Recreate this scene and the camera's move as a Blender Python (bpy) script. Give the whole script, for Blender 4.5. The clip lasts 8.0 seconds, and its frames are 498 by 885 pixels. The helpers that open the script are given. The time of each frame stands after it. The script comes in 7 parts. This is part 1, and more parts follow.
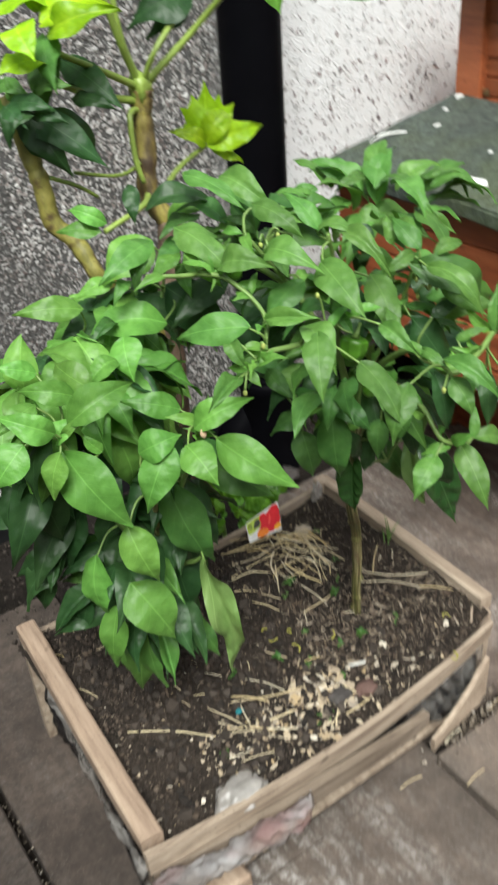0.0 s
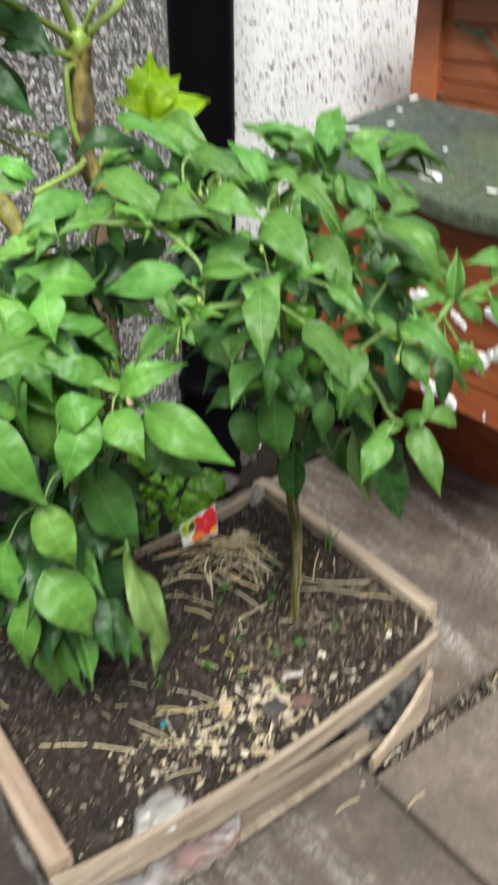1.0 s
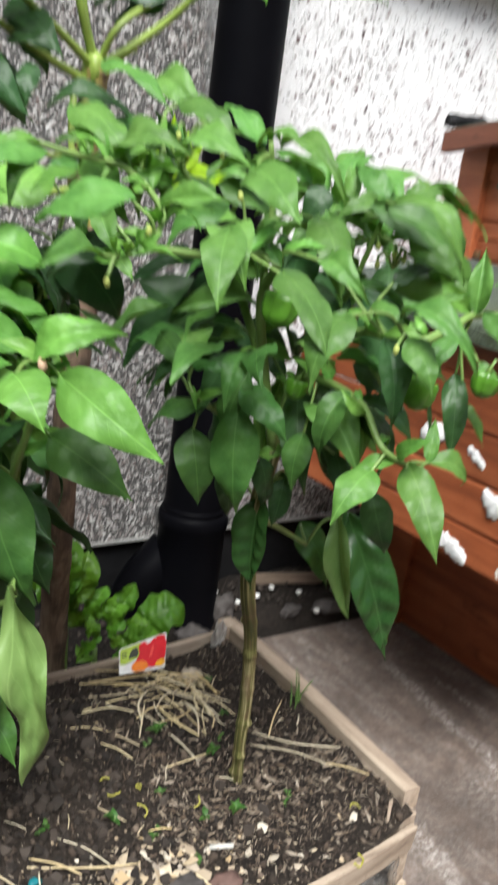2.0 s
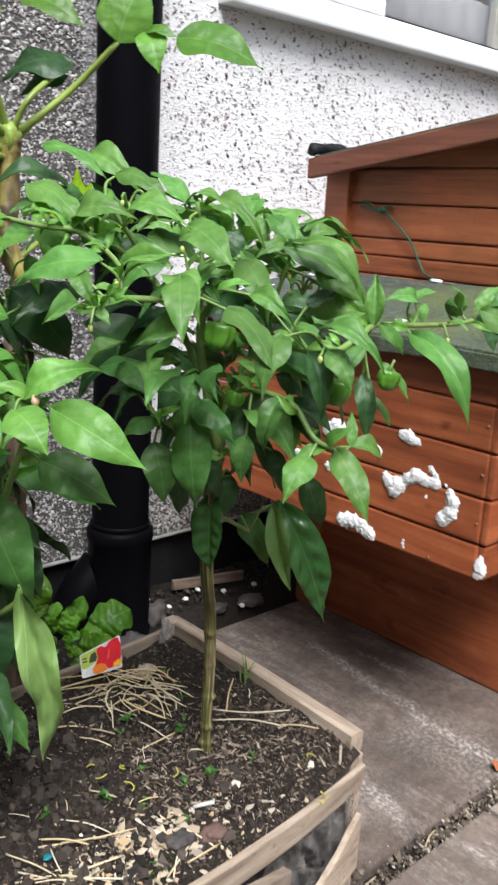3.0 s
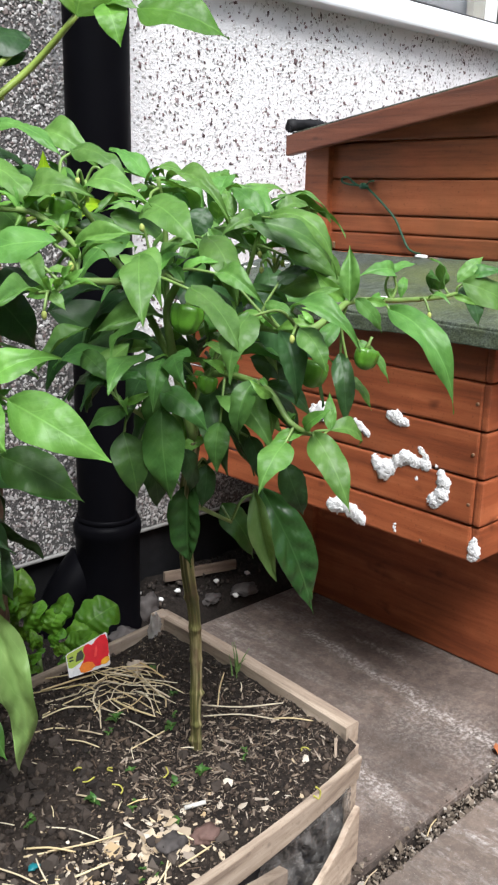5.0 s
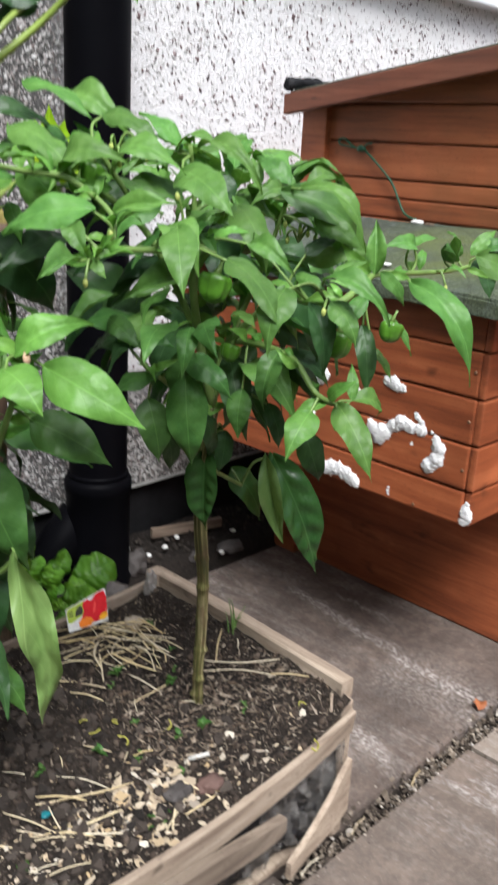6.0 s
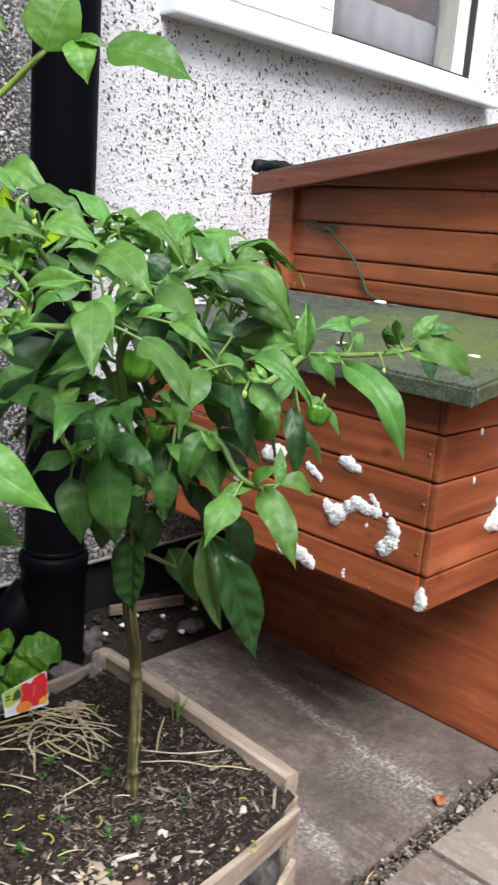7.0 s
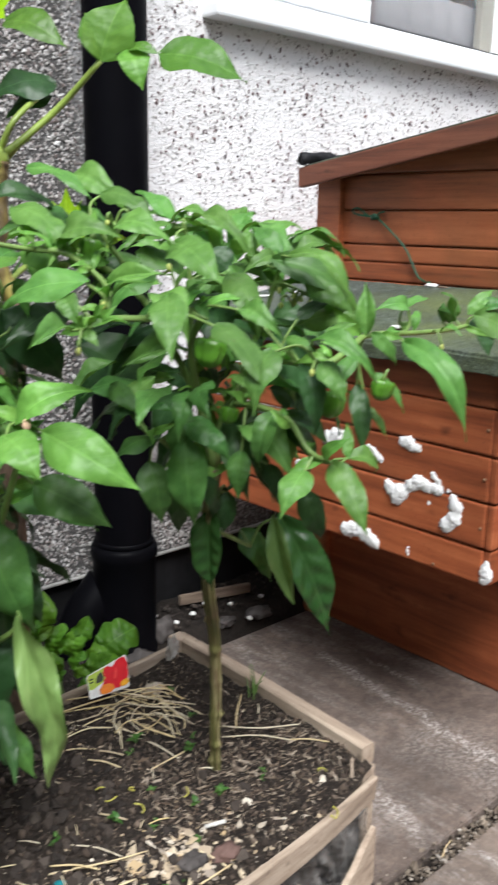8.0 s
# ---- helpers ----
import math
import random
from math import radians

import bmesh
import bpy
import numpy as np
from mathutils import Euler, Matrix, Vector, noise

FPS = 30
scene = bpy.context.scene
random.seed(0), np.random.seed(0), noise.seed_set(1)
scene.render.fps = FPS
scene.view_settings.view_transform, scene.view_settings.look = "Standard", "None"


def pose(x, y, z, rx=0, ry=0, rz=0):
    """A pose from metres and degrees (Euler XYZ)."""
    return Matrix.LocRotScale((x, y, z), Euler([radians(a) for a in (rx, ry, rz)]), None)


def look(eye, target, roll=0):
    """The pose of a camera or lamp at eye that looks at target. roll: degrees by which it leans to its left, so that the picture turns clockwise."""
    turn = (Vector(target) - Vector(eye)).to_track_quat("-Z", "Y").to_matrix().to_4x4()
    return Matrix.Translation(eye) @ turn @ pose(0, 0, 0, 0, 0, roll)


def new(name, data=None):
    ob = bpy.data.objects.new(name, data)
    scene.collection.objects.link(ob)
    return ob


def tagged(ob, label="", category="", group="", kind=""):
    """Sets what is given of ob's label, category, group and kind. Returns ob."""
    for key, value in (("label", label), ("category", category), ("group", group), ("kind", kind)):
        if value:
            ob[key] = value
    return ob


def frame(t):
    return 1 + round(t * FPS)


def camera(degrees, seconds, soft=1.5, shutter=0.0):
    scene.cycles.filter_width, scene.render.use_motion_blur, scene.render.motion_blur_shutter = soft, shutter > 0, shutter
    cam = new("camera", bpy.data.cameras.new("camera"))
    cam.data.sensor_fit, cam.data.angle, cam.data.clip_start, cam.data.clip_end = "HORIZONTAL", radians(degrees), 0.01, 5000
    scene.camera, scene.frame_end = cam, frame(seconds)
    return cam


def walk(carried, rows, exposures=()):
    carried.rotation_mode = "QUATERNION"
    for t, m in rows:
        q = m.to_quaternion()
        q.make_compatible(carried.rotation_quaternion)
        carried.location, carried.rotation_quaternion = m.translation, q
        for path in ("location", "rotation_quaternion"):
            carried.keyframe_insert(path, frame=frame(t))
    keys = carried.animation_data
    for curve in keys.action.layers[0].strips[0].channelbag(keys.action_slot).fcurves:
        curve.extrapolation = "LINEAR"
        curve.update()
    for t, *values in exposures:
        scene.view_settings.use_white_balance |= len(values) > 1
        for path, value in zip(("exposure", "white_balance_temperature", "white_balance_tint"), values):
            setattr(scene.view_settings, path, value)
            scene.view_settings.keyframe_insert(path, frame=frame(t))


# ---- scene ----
LENS = 31.8
cam = camera(LENS, 8.0, soft=2.3, shutter=0.8)
PATH = [
    (0.0, (-0.939, -1.429, 1.139), (-0.4797, -0.7258, 0.5955), -4.12),
    (0.2, (-0.931, -1.429, 1.111), (0.000, 0.007, 0.076), -2.8),
    (0.5, (-0.904, -1.405, 1.073), (-0.4124, -0.7128, 0.5446), -1.79),
    (0.8, (-0.907, -1.399, 1.040), (0.114, -0.057, -0.036), -0.8),
    (1.0, (-0.909, -1.397, 1.053), (-0.3867, -0.7182, 0.5355), -0.01),
    (1.2, (-0.881, -1.363, 0.995), (0.196, 0.043, 0.065), 3.4),
    (1.3, (-0.857, -1.352, 0.963), (-0.3167, -0.6353, 0.5217), 3.96),
    (1.5, (-0.811, -1.333, 0.885), (-0.2626, -0.5910, 0.4982), 5.99),
    (1.7, (-0.781, -1.329, 0.837), (-0.2294, -0.5698, 0.4899), 6.86),
    (2.0, (-0.800, -1.349, 0.833), (-0.2431, -0.5687, 0.5488), 7.73),
    (2.2, (-0.838, -1.368, 0.850), (-0.2478, -0.6018, 0.5968), 7.14),
    (3.3, (-0.932, -1.426, 0.855), (-0.2624, -0.7303, 0.5960), 2.85),
    (3.5, (-0.925, -1.417, 0.850), (-0.2612, -0.7179, 0.5865), 2.44),
    (3.8, (-0.922, -1.413, 0.850), (0.414, -0.024, 0.316), 2.6),
    (4.0, (-0.923, -1.413, 0.849), (-0.2455, -0.7266, 0.5858), 2.64),
    (5.3, (-0.882, -1.403, 0.844), (-0.2212, -0.7036, 0.5724), 1.11),
    (5.5, (-0.884, -1.400, 0.838), (-0.2226, -0.7036, 0.5598), 1.26),
    (5.8, (-0.904, -1.394, 0.848), (0.432, -0.032, 0.246), 2.0),
    (6.0, (-0.931, -1.383, 0.860), (-0.2492, -0.7243, 0.5420), 3.25),
    (6.2, (-0.907, -1.373, 0.853), (0.459, -0.075, 0.183), 4.1),
    (6.4, (-0.875, -1.375, 0.858), (0.506, -0.080, 0.215), 4.6),
    (6.5, (-0.872, -1.378, 0.863), (-0.1683, -0.7346, 0.5629), 4.84),
    (6.7, (-0.873, -1.391, 0.867), (-0.1611, -0.7381, 0.6075), 5.00),
    (6.8, (-0.874, -1.395, 0.867), (0.545, -0.076, 0.371), 5.1),
    (7.0, (-0.875, -1.401, 0.865), (-0.1717, -0.7313, 0.6264), 4.48),
    (7.3, (-0.880, -1.417, 0.863), (0.492, -0.042, 0.386), 3.0),
    (7.5, (-0.884, -1.427, 0.865), (-0.2030, -0.7346, 0.6265), 1.89),
    (7.7, (-0.900, -1.428, 0.866), (0.450, -0.034, 0.383), 1.5),
    (8.0, (-0.915, -1.421, 0.859), (-0.2549, -0.7112, 0.6141), 1.01),
]
walk(cam, [(t, look(eye, target, roll)) for t, eye, target, roll in PATH], exposures=[(0.0, 0.87, 6450, 3), (1.0, 0.98, 6450, 3), (1.5, 0.88, 6400, 5), (2.0, 1.17, 6350, 7), (3.5, 1.02, 6150, 10), (5.5, 1.10, 6200, 10), (6.0, 0.98, 6200, 10), (6.5, 1.20, 6250, 10), (7.0, 0.95, 6150, 11), (8.0, 1.02, 6200, 9)])

# ---- daylight: a bright overcast sky with a very soft sun behind the camera ----
SUN_DIR = Vector((0.35, 0.55, -0.95)).normalized()
world = bpy.data.worlds.new("overcast_sky")
scene.world = world
world.use_nodes = True
wn, wl = world.node_tree.nodes, world.node_tree.links
wn.clear()
w_out = wn.new("ShaderNodeOutputWorld")
w_bg = wn.new("ShaderNodeBackground")
w_sky = wn.new("ShaderNodeTexSky")
w_sky.sky_type = "NISHITA"
w_sky.sun_disc = False
w_sky.sun_elevation = radians(50)
w_sky.sun_rotation = radians(212)
w_hsv = wn.new("ShaderNodeHueSaturation")
w_hsv.inputs["Saturation"].default_value = 0.30
wl.new(w_sky.outputs[0], w_hsv.inputs["Color"])
wl.new(w_hsv.outputs[0], w_bg.inputs["Color"])
w_bg.inputs["Strength"].default_value = 0.12
wl.new(w_bg.outputs[0], w_out.inputs["Surface"])
sun = new("sun", bpy.data.lights.new("sun", "SUN"))
sun.data.energy, sun.data.angle, sun.data.color = 3.0, radians(28), (1.0, 0.975, 0.95)
sun.matrix_world = look((0, 0, 5), Vector((0, 0, 5)) + SUN_DIR)

# ---- materials ----
def nodes_of(name):
    m = bpy.data.materials.new(name)
    m.use_nodes = True
    return m, m.node_tree.nodes, m.node_tree.links, m.node_tree.nodes["Principled BSDF"]


def noise_tex(n, l, scale, detail=6.0, rough=0.6, vec=None, stretch=None):
    tc = n.new("ShaderNodeTexCoord")
    src = tc.outputs["Object"]
    if stretch:
        mp = n.new("ShaderNodeMapping")
        mp.inputs["Scale"].default_value = stretch
        l.new(src, mp.inputs["Vector"])
        src = mp.outputs[0]
    t = n.new("ShaderNodeTexNoise")
    t.inputs["Scale"].default_value = scale
    t.inputs["Detail"].default_value = detail
    t.inputs["Roughness"].default_value = rough
    l.new(src, t.inputs["Vector"])
    return t.outputs["Fac"]


def ramp(n, l, fac, stops):
    r = n.new("ShaderNodeValToRGB")
    r.color_ramp.elements[0].position, r.color_ramp.elements[0].color = stops[0][0], (*stops[0][1], 1)
    r.color_ramp.elements[1].position, r.color_ramp.elements[1].color = stops[-1][0], (*stops[-1][1], 1)
    for p, c in stops[1:-1]:
        e = r.color_ramp.elements.new(p)
        e.color = (*c, 1)
    l.new(fac, r.inputs["Fac"])
    return r.outputs["Color"]


def mix(n, l, fac, a, b, mode="MIX"):
    m = n.new("ShaderNodeMix")
    m.data_type, m.blend_type = "RGBA", mode
    for sock, v in ((m.inputs[0], fac), (m.inputs[6], a), (m.inputs[7], b)):
        if isinstance(v, bpy.types.NodeSocket):
            l.new(v, sock)
        elif isinstance(v, (int, float)):
            sock.default_value = v
        else:
            sock.default_value = (*v, 1)
    return m.outputs[2]


def bump(n, l, height, strength, distance, bsdf):
    b = n.new("ShaderNodeBump")
    b.inputs["Strength"].default_value = strength
    b.inputs["Distance"].default_value = distance
    l.new(height, b.inputs["Height"])
    l.new(b.outputs[0], bsdf.inputs["Normal"])
    return b


def object_random(n):
    return n.new("ShaderNodeObjectInfo").outputs["Random"]


def island_random(n):
    return n.new("ShaderNodeNewGeometry").outputs["Random Per Island"]


def varied(n, l, col, rnd, amount):
    h = n.new("ShaderNodeHueSaturation")
    mr = n.new("ShaderNodeMapRange")
    mr.inputs["To Min"].default_value, mr.inputs["To Max"].default_value = 1 - amount, 1 + amount
    l.new(rnd, mr.inputs["Value"])
    l.new(mr.outputs[0], h.inputs["Value"])
    l.new(col, h.inputs["Color"])
    return h.outputs[0]


def wood_mat(name, dark, mid, light, rough=0.6, stretch=(40, 3, 40), grime=None, vary=0.12):
    m, n, l, b = nodes_of(name)
    grain = noise_tex(n, l, 1.0, 8, 0.65, stretch=stretch)
    blot = noise_tex(n, l, 6.0, 5, 0.6)
    col = ramp(n, l, grain, [(0.34, dark), (0.5, mid), (0.66, light)])
    col = mix(n, l, ramp(n, l, blot, [(0.35, (0.0, 0.0, 0.0)), (0.7, (0.55, 0.55, 0.55))]), col, grime or dark)
    knot = noise_tex(n, l, 1.0, 2, 0.5, stretch=(stretch[0] * 0.5, stretch[1] * 4.5, stretch[2] * 0.5))
    col = mix(n, l, ramp(n, l, knot, [(0.66, (0, 0, 0)), (0.74, (0.75, 0.75, 0.75))]), col, [c * 0.45 for c in dark])
    fleck = noise_tex(n, l, 260.0, 2, 0.5)
    col = mix(n, l, ramp(n, l, fleck, [(0.62, (0, 0, 0)), (0.74, (0.5, 0.5, 0.5))]), col, [c * 0.6 for c in dark])
    l.new(varied(n, l, col, object_random(n), vary), b.inputs["Base Color"])
    b.inputs["Roughness"].default_value = rough
    bump(n, l, grain, 0.45, 0.002, b)
    return m


def plain_mat(name, col, rough=0.5, metal=0.0, var=0.15, scale=30.0, bump_h=0.0, spec=0.5):
    m, n, l, b = nodes_of(name)
    f = noise_tex(n, l, scale)
    lo, hi = [c * (1 - var) for c in col], [min(1, c * (1 + var)) for c in col]
    l.new(ramp(n, l, f, [(0.3, lo), (0.7, hi)]), b.inputs["Base Color"])
    b.inputs["Roughness"].default_value, b.inputs["Metallic"].default_value = rough, metal
    b.inputs["Specular IOR Level"].default_value = spec
    if bump_h:
        bump(n, l, f, 0.6, bump_h, b)
    return m


def speckled_mat(name, cols, rough=0.9, island=True):
    """Loose pieces of one kind, each with a tint of its own."""
    m, n, l, b = nodes_of(name)
    r = island_random(n) if island else object_random(n)
    k = len(cols) - 1
    col = ramp(n, l, r, [(i / k, c) for i, c in enumerate(cols)])
    f = noise_tex(n, l, 300.0, 3)
    l.new(mix(n, l, f, col, [0.5, 0.5, 0.5], "OVERLAY"), b.inputs["Base Color"])
    b.inputs["Roughness"].default_value = rough
    return m


def leaf_mat(name, dark, mid, light, rough=0.45, yellow=None):
    m, n, l, b = nodes_of(name)
    blot = noise_tex(n, l, 4.0, 4)
    col = ramp(n, l, blot, [(0.3, dark), (0.55, mid), (0.8, light)])
    # a paler midrib and faint side veins, in the leaf's own plane
    tc = n.new("ShaderNodeTexCoord")
    sep = n.new("ShaderNodeSeparateXYZ")
    l.new(tc.outputs["Object"], sep.inputs[0])
    ab = n.new("ShaderNodeMath")
    ab.operation = "ABSOLUTE"
    l.new(sep.outputs["X"], ab.inputs[0])
    rib = ramp(n, l, ab.outputs[0], [(0.0, (0.9, 0.9, 0.9)), (0.012, (0.0, 0.0, 0.0))])
    slant = n.new("ShaderNodeMath")
    slant.operation = "MULTIPLY_ADD"
    l.new(ab.outputs[0], slant.inputs[0])
    slant.inputs[1].default_value = -1.15
    wob = n.new("ShaderNodeMath")
    wob.operation = "MULTIPLY_ADD"
    l.new(blot, wob.inputs[0])
    wob.inputs[1].default_value = 0.10
    l.new(sep.outputs["Y"], wob.inputs[2])
    l.new(wob.outputs[0], slant.inputs[2])
    wave = n.new("ShaderNodeMath")
    wave.operation = "MULTIPLY"
    l.new(slant.outputs[0], wave.inputs[0])
    wave.inputs[1].default_value = 7.5
    fr = n.new("ShaderNodeMath")
    fr.operation = "FRACT"
    l.new(wave.outputs[0], fr.inputs[0])
    vein = ramp(n, l, fr.outputs[0], [(0.0, (0.0, 0.0, 0.0)), (0.05, (0.28, 0.28, 0.28)), (0.12, (0.0, 0.0, 0.0))])
    both = mix(n, l, 1.0, rib, vein, "LIGHTEN")
    col = mix(n, l, mix(n, l, 1.0, both, (0.42, 0.42, 0.42), "MULTIPLY"), col, [min(1, c * 1.6 + 0.015) for c in light])
    if yellow:
        worn = noise_tex(n, l, 2.2, 3)
        col = mix(n, l, ramp(n, l, worn, [(0.5, (0, 0, 0)), (0.75, (0.8, 0.8, 0.8))]), col, yellow)
    rnd_out = object_random(n)
    col = varied(n, l, col, rnd_out, 0.26)
    twist = n.new("ShaderNodeMath")
    twist.operation = "MULTIPLY"
    l.new(rnd_out, twist.inputs[0])
    twist.inputs[1].default_value = 7.3
    part_of = n.new("ShaderNodeMath")
    part_of.operation = "FRACT"
    l.new(twist.outputs[0], part_of.inputs[0])
    span = n.new("ShaderNodeMapRange")
    span.inputs["To Min"].default_value, span.inputs["To Max"].default_value = 0.492, 0.512
    l.new(part_of.outputs[0], span.inputs["Value"])
    hue = n.new("ShaderNodeHueSaturation")
    l.new(span.outputs[0], hue.inputs["Hue"])
    hue.inputs["Saturation"].default_value = 1.0
    l.new(col, hue.inputs["Color"])
    col = hue.outputs[0]
    l.new(col, b.inputs["Base Color"])
    b.inputs["Roughness"].default_value = rough
    b.inputs["Specular IOR Level"].default_value = 0.36
    fine = noise_tex(n, l, 9.0, 2, 0.4)
    height = mix(n, l, both, fine, (0.0, 0.0, 0.0))
    bump(n, l, height, 0.07, 0.03, b)
    tr = n.new("ShaderNodeBsdfTranslucent")
    l.new(mix(n, l, 1.0, col, (1.0, 1.0, 0.5), "MULTIPLY"), tr.inputs["Color"])
    ms = n.new("ShaderNodeMixShader")
    ms.inputs[0].default_value = 0.28
    out = n["Material Output"]
    l.new(b.outputs[0], ms.inputs[1])
    l.new(tr.outputs[0], ms.inputs[2])
    l.new(ms.outputs[0], out.inputs["Surface"])
    return m


def stem_mat(name, dark, mid, light, stretch, scars, rough=0.6):
    """Bark or green skin with streaks along the stem and brown scars."""
    m, n, l, b = nodes_of(name)
    s = noise_tex(n, l, 1.0, 6, 0.65, stretch=stretch)
    k = noise_tex(n, l, 34.0, 5, 0.6)
    col = ramp(n, l, s, [(0.35, dark), (0.5, mid), (0.66, light)])
    l.new(mix(n, l, ramp(n, l, k, [(0.54, (0, 0, 0)), (0.64, (0.9, 0.9, 0.9))]), col, scars), b.inputs["Base Color"])
    b.inputs["Roughness"].default_value = rough
    bump(n, l, mix(n, l, 0.5, s, k), 0.7, 0.003, b)
    return m


def render_mat():
    """White painted pebbledash, grey and unpainted to the side of the pipe; low down, grey for shade."""
    m, n, l, b = nodes_of("pebbledash_render")
    fine = noise_tex(n, l, 220.0, 4, 0.7)
    big = noise_tex(n, l, 3.0, 5, 0.6)
    white = ramp(n, l, big, [(0.3, (0.76, 0.75, 0.745)), (0.7, (0.86, 0.85, 0.85))])
    grey = ramp(n, l, fine, [(0.35, (0.035, 0.034, 0.034)), (0.62, (0.13, 0.126, 0.12))])
    tc = n.new("ShaderNodeTexCoord")
    sep = n.new("ShaderNodeSeparateXYZ")
    l.new(tc.outputs["Object"], sep.inputs[0])
    edge = n.new("ShaderNodeMath")
    edge.operation = "MULTIPLY_ADD"
    l.new(big, edge.inputs[0])
    edge.inputs[1].default_value = 0.12
    # Grey below this height as well, for the dim shade low beside the pipe.
    low = n.new("ShaderNodeMath")
    low.operation = "SUBTRACT"
    l.new(sep.outputs["Z"], low.inputs[0])
    low.inputs[1].default_value = 0.40
    least = n.new("ShaderNodeMath")
    least.operation = "MINIMUM"
    l.new(sep.outputs["X"], least.inputs[0])
    l.new(low.outputs[0], least.inputs[1])
    l.new(least.outputs[0], edge.inputs[2])
    side = ramp(n, l, edge.outputs[0], [(0.02, (1, 1, 1)), (0.10, (0, 0, 0))])
    l.new(mix(n, l, side, white, grey), b.inputs["Base Color"])
    b.inputs["Roughness"].default_value = 0.85
    bump(n, l, fine, 0.8, 0.004, b)
    return m


M_RENDER = render_mat()
M_CHIP = speckled_mat("render_chips", [(0.058, 0.041, 0.042), (0.133, 0.086, 0.084), (0.211, 0.140, 0.136), (0.086, 0.066, 0.068), (0.312, 0.250, 0.246)], 0.8)
M_CHIP_PALE = speckled_mat("pale_render_chips", [(0.60, 0.59, 0.57), (0.76, 0.75, 0.74), (0.45, 0.44, 0.43), (0.80, 0.79, 0.78)], 0.8)
M_CHIP_GREY = speckled_mat("grey_render_chips", [(0.092, 0.083, 0.079), (0.386, 0.377, 0.363), (0.515, 0.506, 0.488), (0.221, 0.184, 0.170), (0.626, 0.616, 0.598), (0.147, 0.106, 0.097), (0.442, 0.432, 0.414)], 0.8)
# The grey chips dimmed: shade of the plants on the wall, as colour.
M_CHIP_SHADED = speckled_mat("shaded_render_chips", [(0.057, 0.052, 0.049), (0.241, 0.235, 0.226), (0.321, 0.316, 0.304), (0.138, 0.115, 0.107), (0.390, 0.385, 0.373), (0.092, 0.066, 0.060), (0.276, 0.270, 0.258)], 0.8)
M_PLINTH = plain_mat("black_bitumen_paint", (0.011, 0.011, 0.012), 0.6, var=0.4, scale=25, bump_h=0.003, spec=0.2)
M_PIPE = plain_mat("black_pipe_plastic", (0.003, 0.003, 0.004), 0.45, var=0.2, scale=12, spec=0.035)
M_UPVC = plain_mat("white_window_plastic", (0.80, 0.81, 0.82), 0.3, var=0.03, scale=8)
M_SEAL = plain_mat("black_rubber_seal", (0.02, 0.02, 0.02), 0.6)
M_COOP = wood_mat("red_cedar_stain", (0.205, 0.053, 0.020), (0.37, 0.100, 0.036), (0.49, 0.152, 0.059), 0.5, (45, 3.0, 45), (0.15, 0.040, 0.015))
M_COOP_AGED = wood_mat("weathered_cedar_stain", (0.185, 0.050, 0.019), (0.350, 0.096, 0.034), (0.455, 0.140, 0.054), 0.55, (45, 3.0, 45), (0.150, 0.068, 0.024))
M_FASCIA = wood_mat("aged_brown_roof_board", (0.095, 0.034, 0.020), (0.175, 0.058, 0.031), (0.25, 0.094, 0.052), 0.6, (60, 2.5, 60), (0.12, 0.05, 0.03))
M_CRATE = wood_mat("weathered_crate_wood", (0.194, 0.144, 0.107), (0.398, 0.317, 0.238), (0.541, 0.444, 0.348), 0.85, (71.400, 4.875, 63.700), (0.204, 0.151, 0.109), 0.16)
M_CRATE_DIRTY = wood_mat("dirty_crate_wood", (0.128, 0.095, 0.071), (0.263, 0.209, 0.157), (0.357, 0.293, 0.230), 0.85, (47.124, 3.218, 42.042), (0.135, 0.100, 0.072), 0.16)
M_CRATE_WARM = wood_mat("tan_crate_wood", (0.20, 0.135, 0.095), (0.40, 0.29, 0.21), (0.52, 0.40, 0.30), 0.85, (70, 5, 70), (0.20, 0.145, 0.105), 0.16)
M_OLDWOOD = wood_mat("old_grey_wood", (0.10, 0.07, 0.05), (0.20, 0.15, 0.11), (0.30, 0.23, 0.17), 0.85, (60, 5, 60))
M_FELT = None
M_SOIL = None


def soil_mat(name="dark_compost", dry=1.0, wet=1.0):
    m, n, l, b = nodes_of(name)
    grit = noise_tex(n, l, 120.0, 8, 0.75)
    damp = noise_tex(n, l, 5.0, 4, 0.6)
    a = ramp(n, l, grit, [(0.32, (0.016, 0.012, 0.009)), (0.6, (0.056, 0.043, 0.034)), (0.78, (0.17, 0.14, 0.11))])
    d = ramp(n, l, grit, [(0.35, (0.008 * wet, 0.006 * wet, 0.005 * wet)), (0.7, (0.032 * wet, 0.025 * wet, 0.02 * wet))])
    l.new(mix(n, l, ramp(n, l, damp, [(0.4, (0, 0, 0)), (0.62, (dry, dry, dry))]), d, a), b.inputs["Base Color"])
    b.inputs["Roughness"].default_value = 0.95
    b.inputs["Specular IOR Level"].default_value = 0.25
    bump(n, l, grit, 1.0, 0.006, b)
    return m


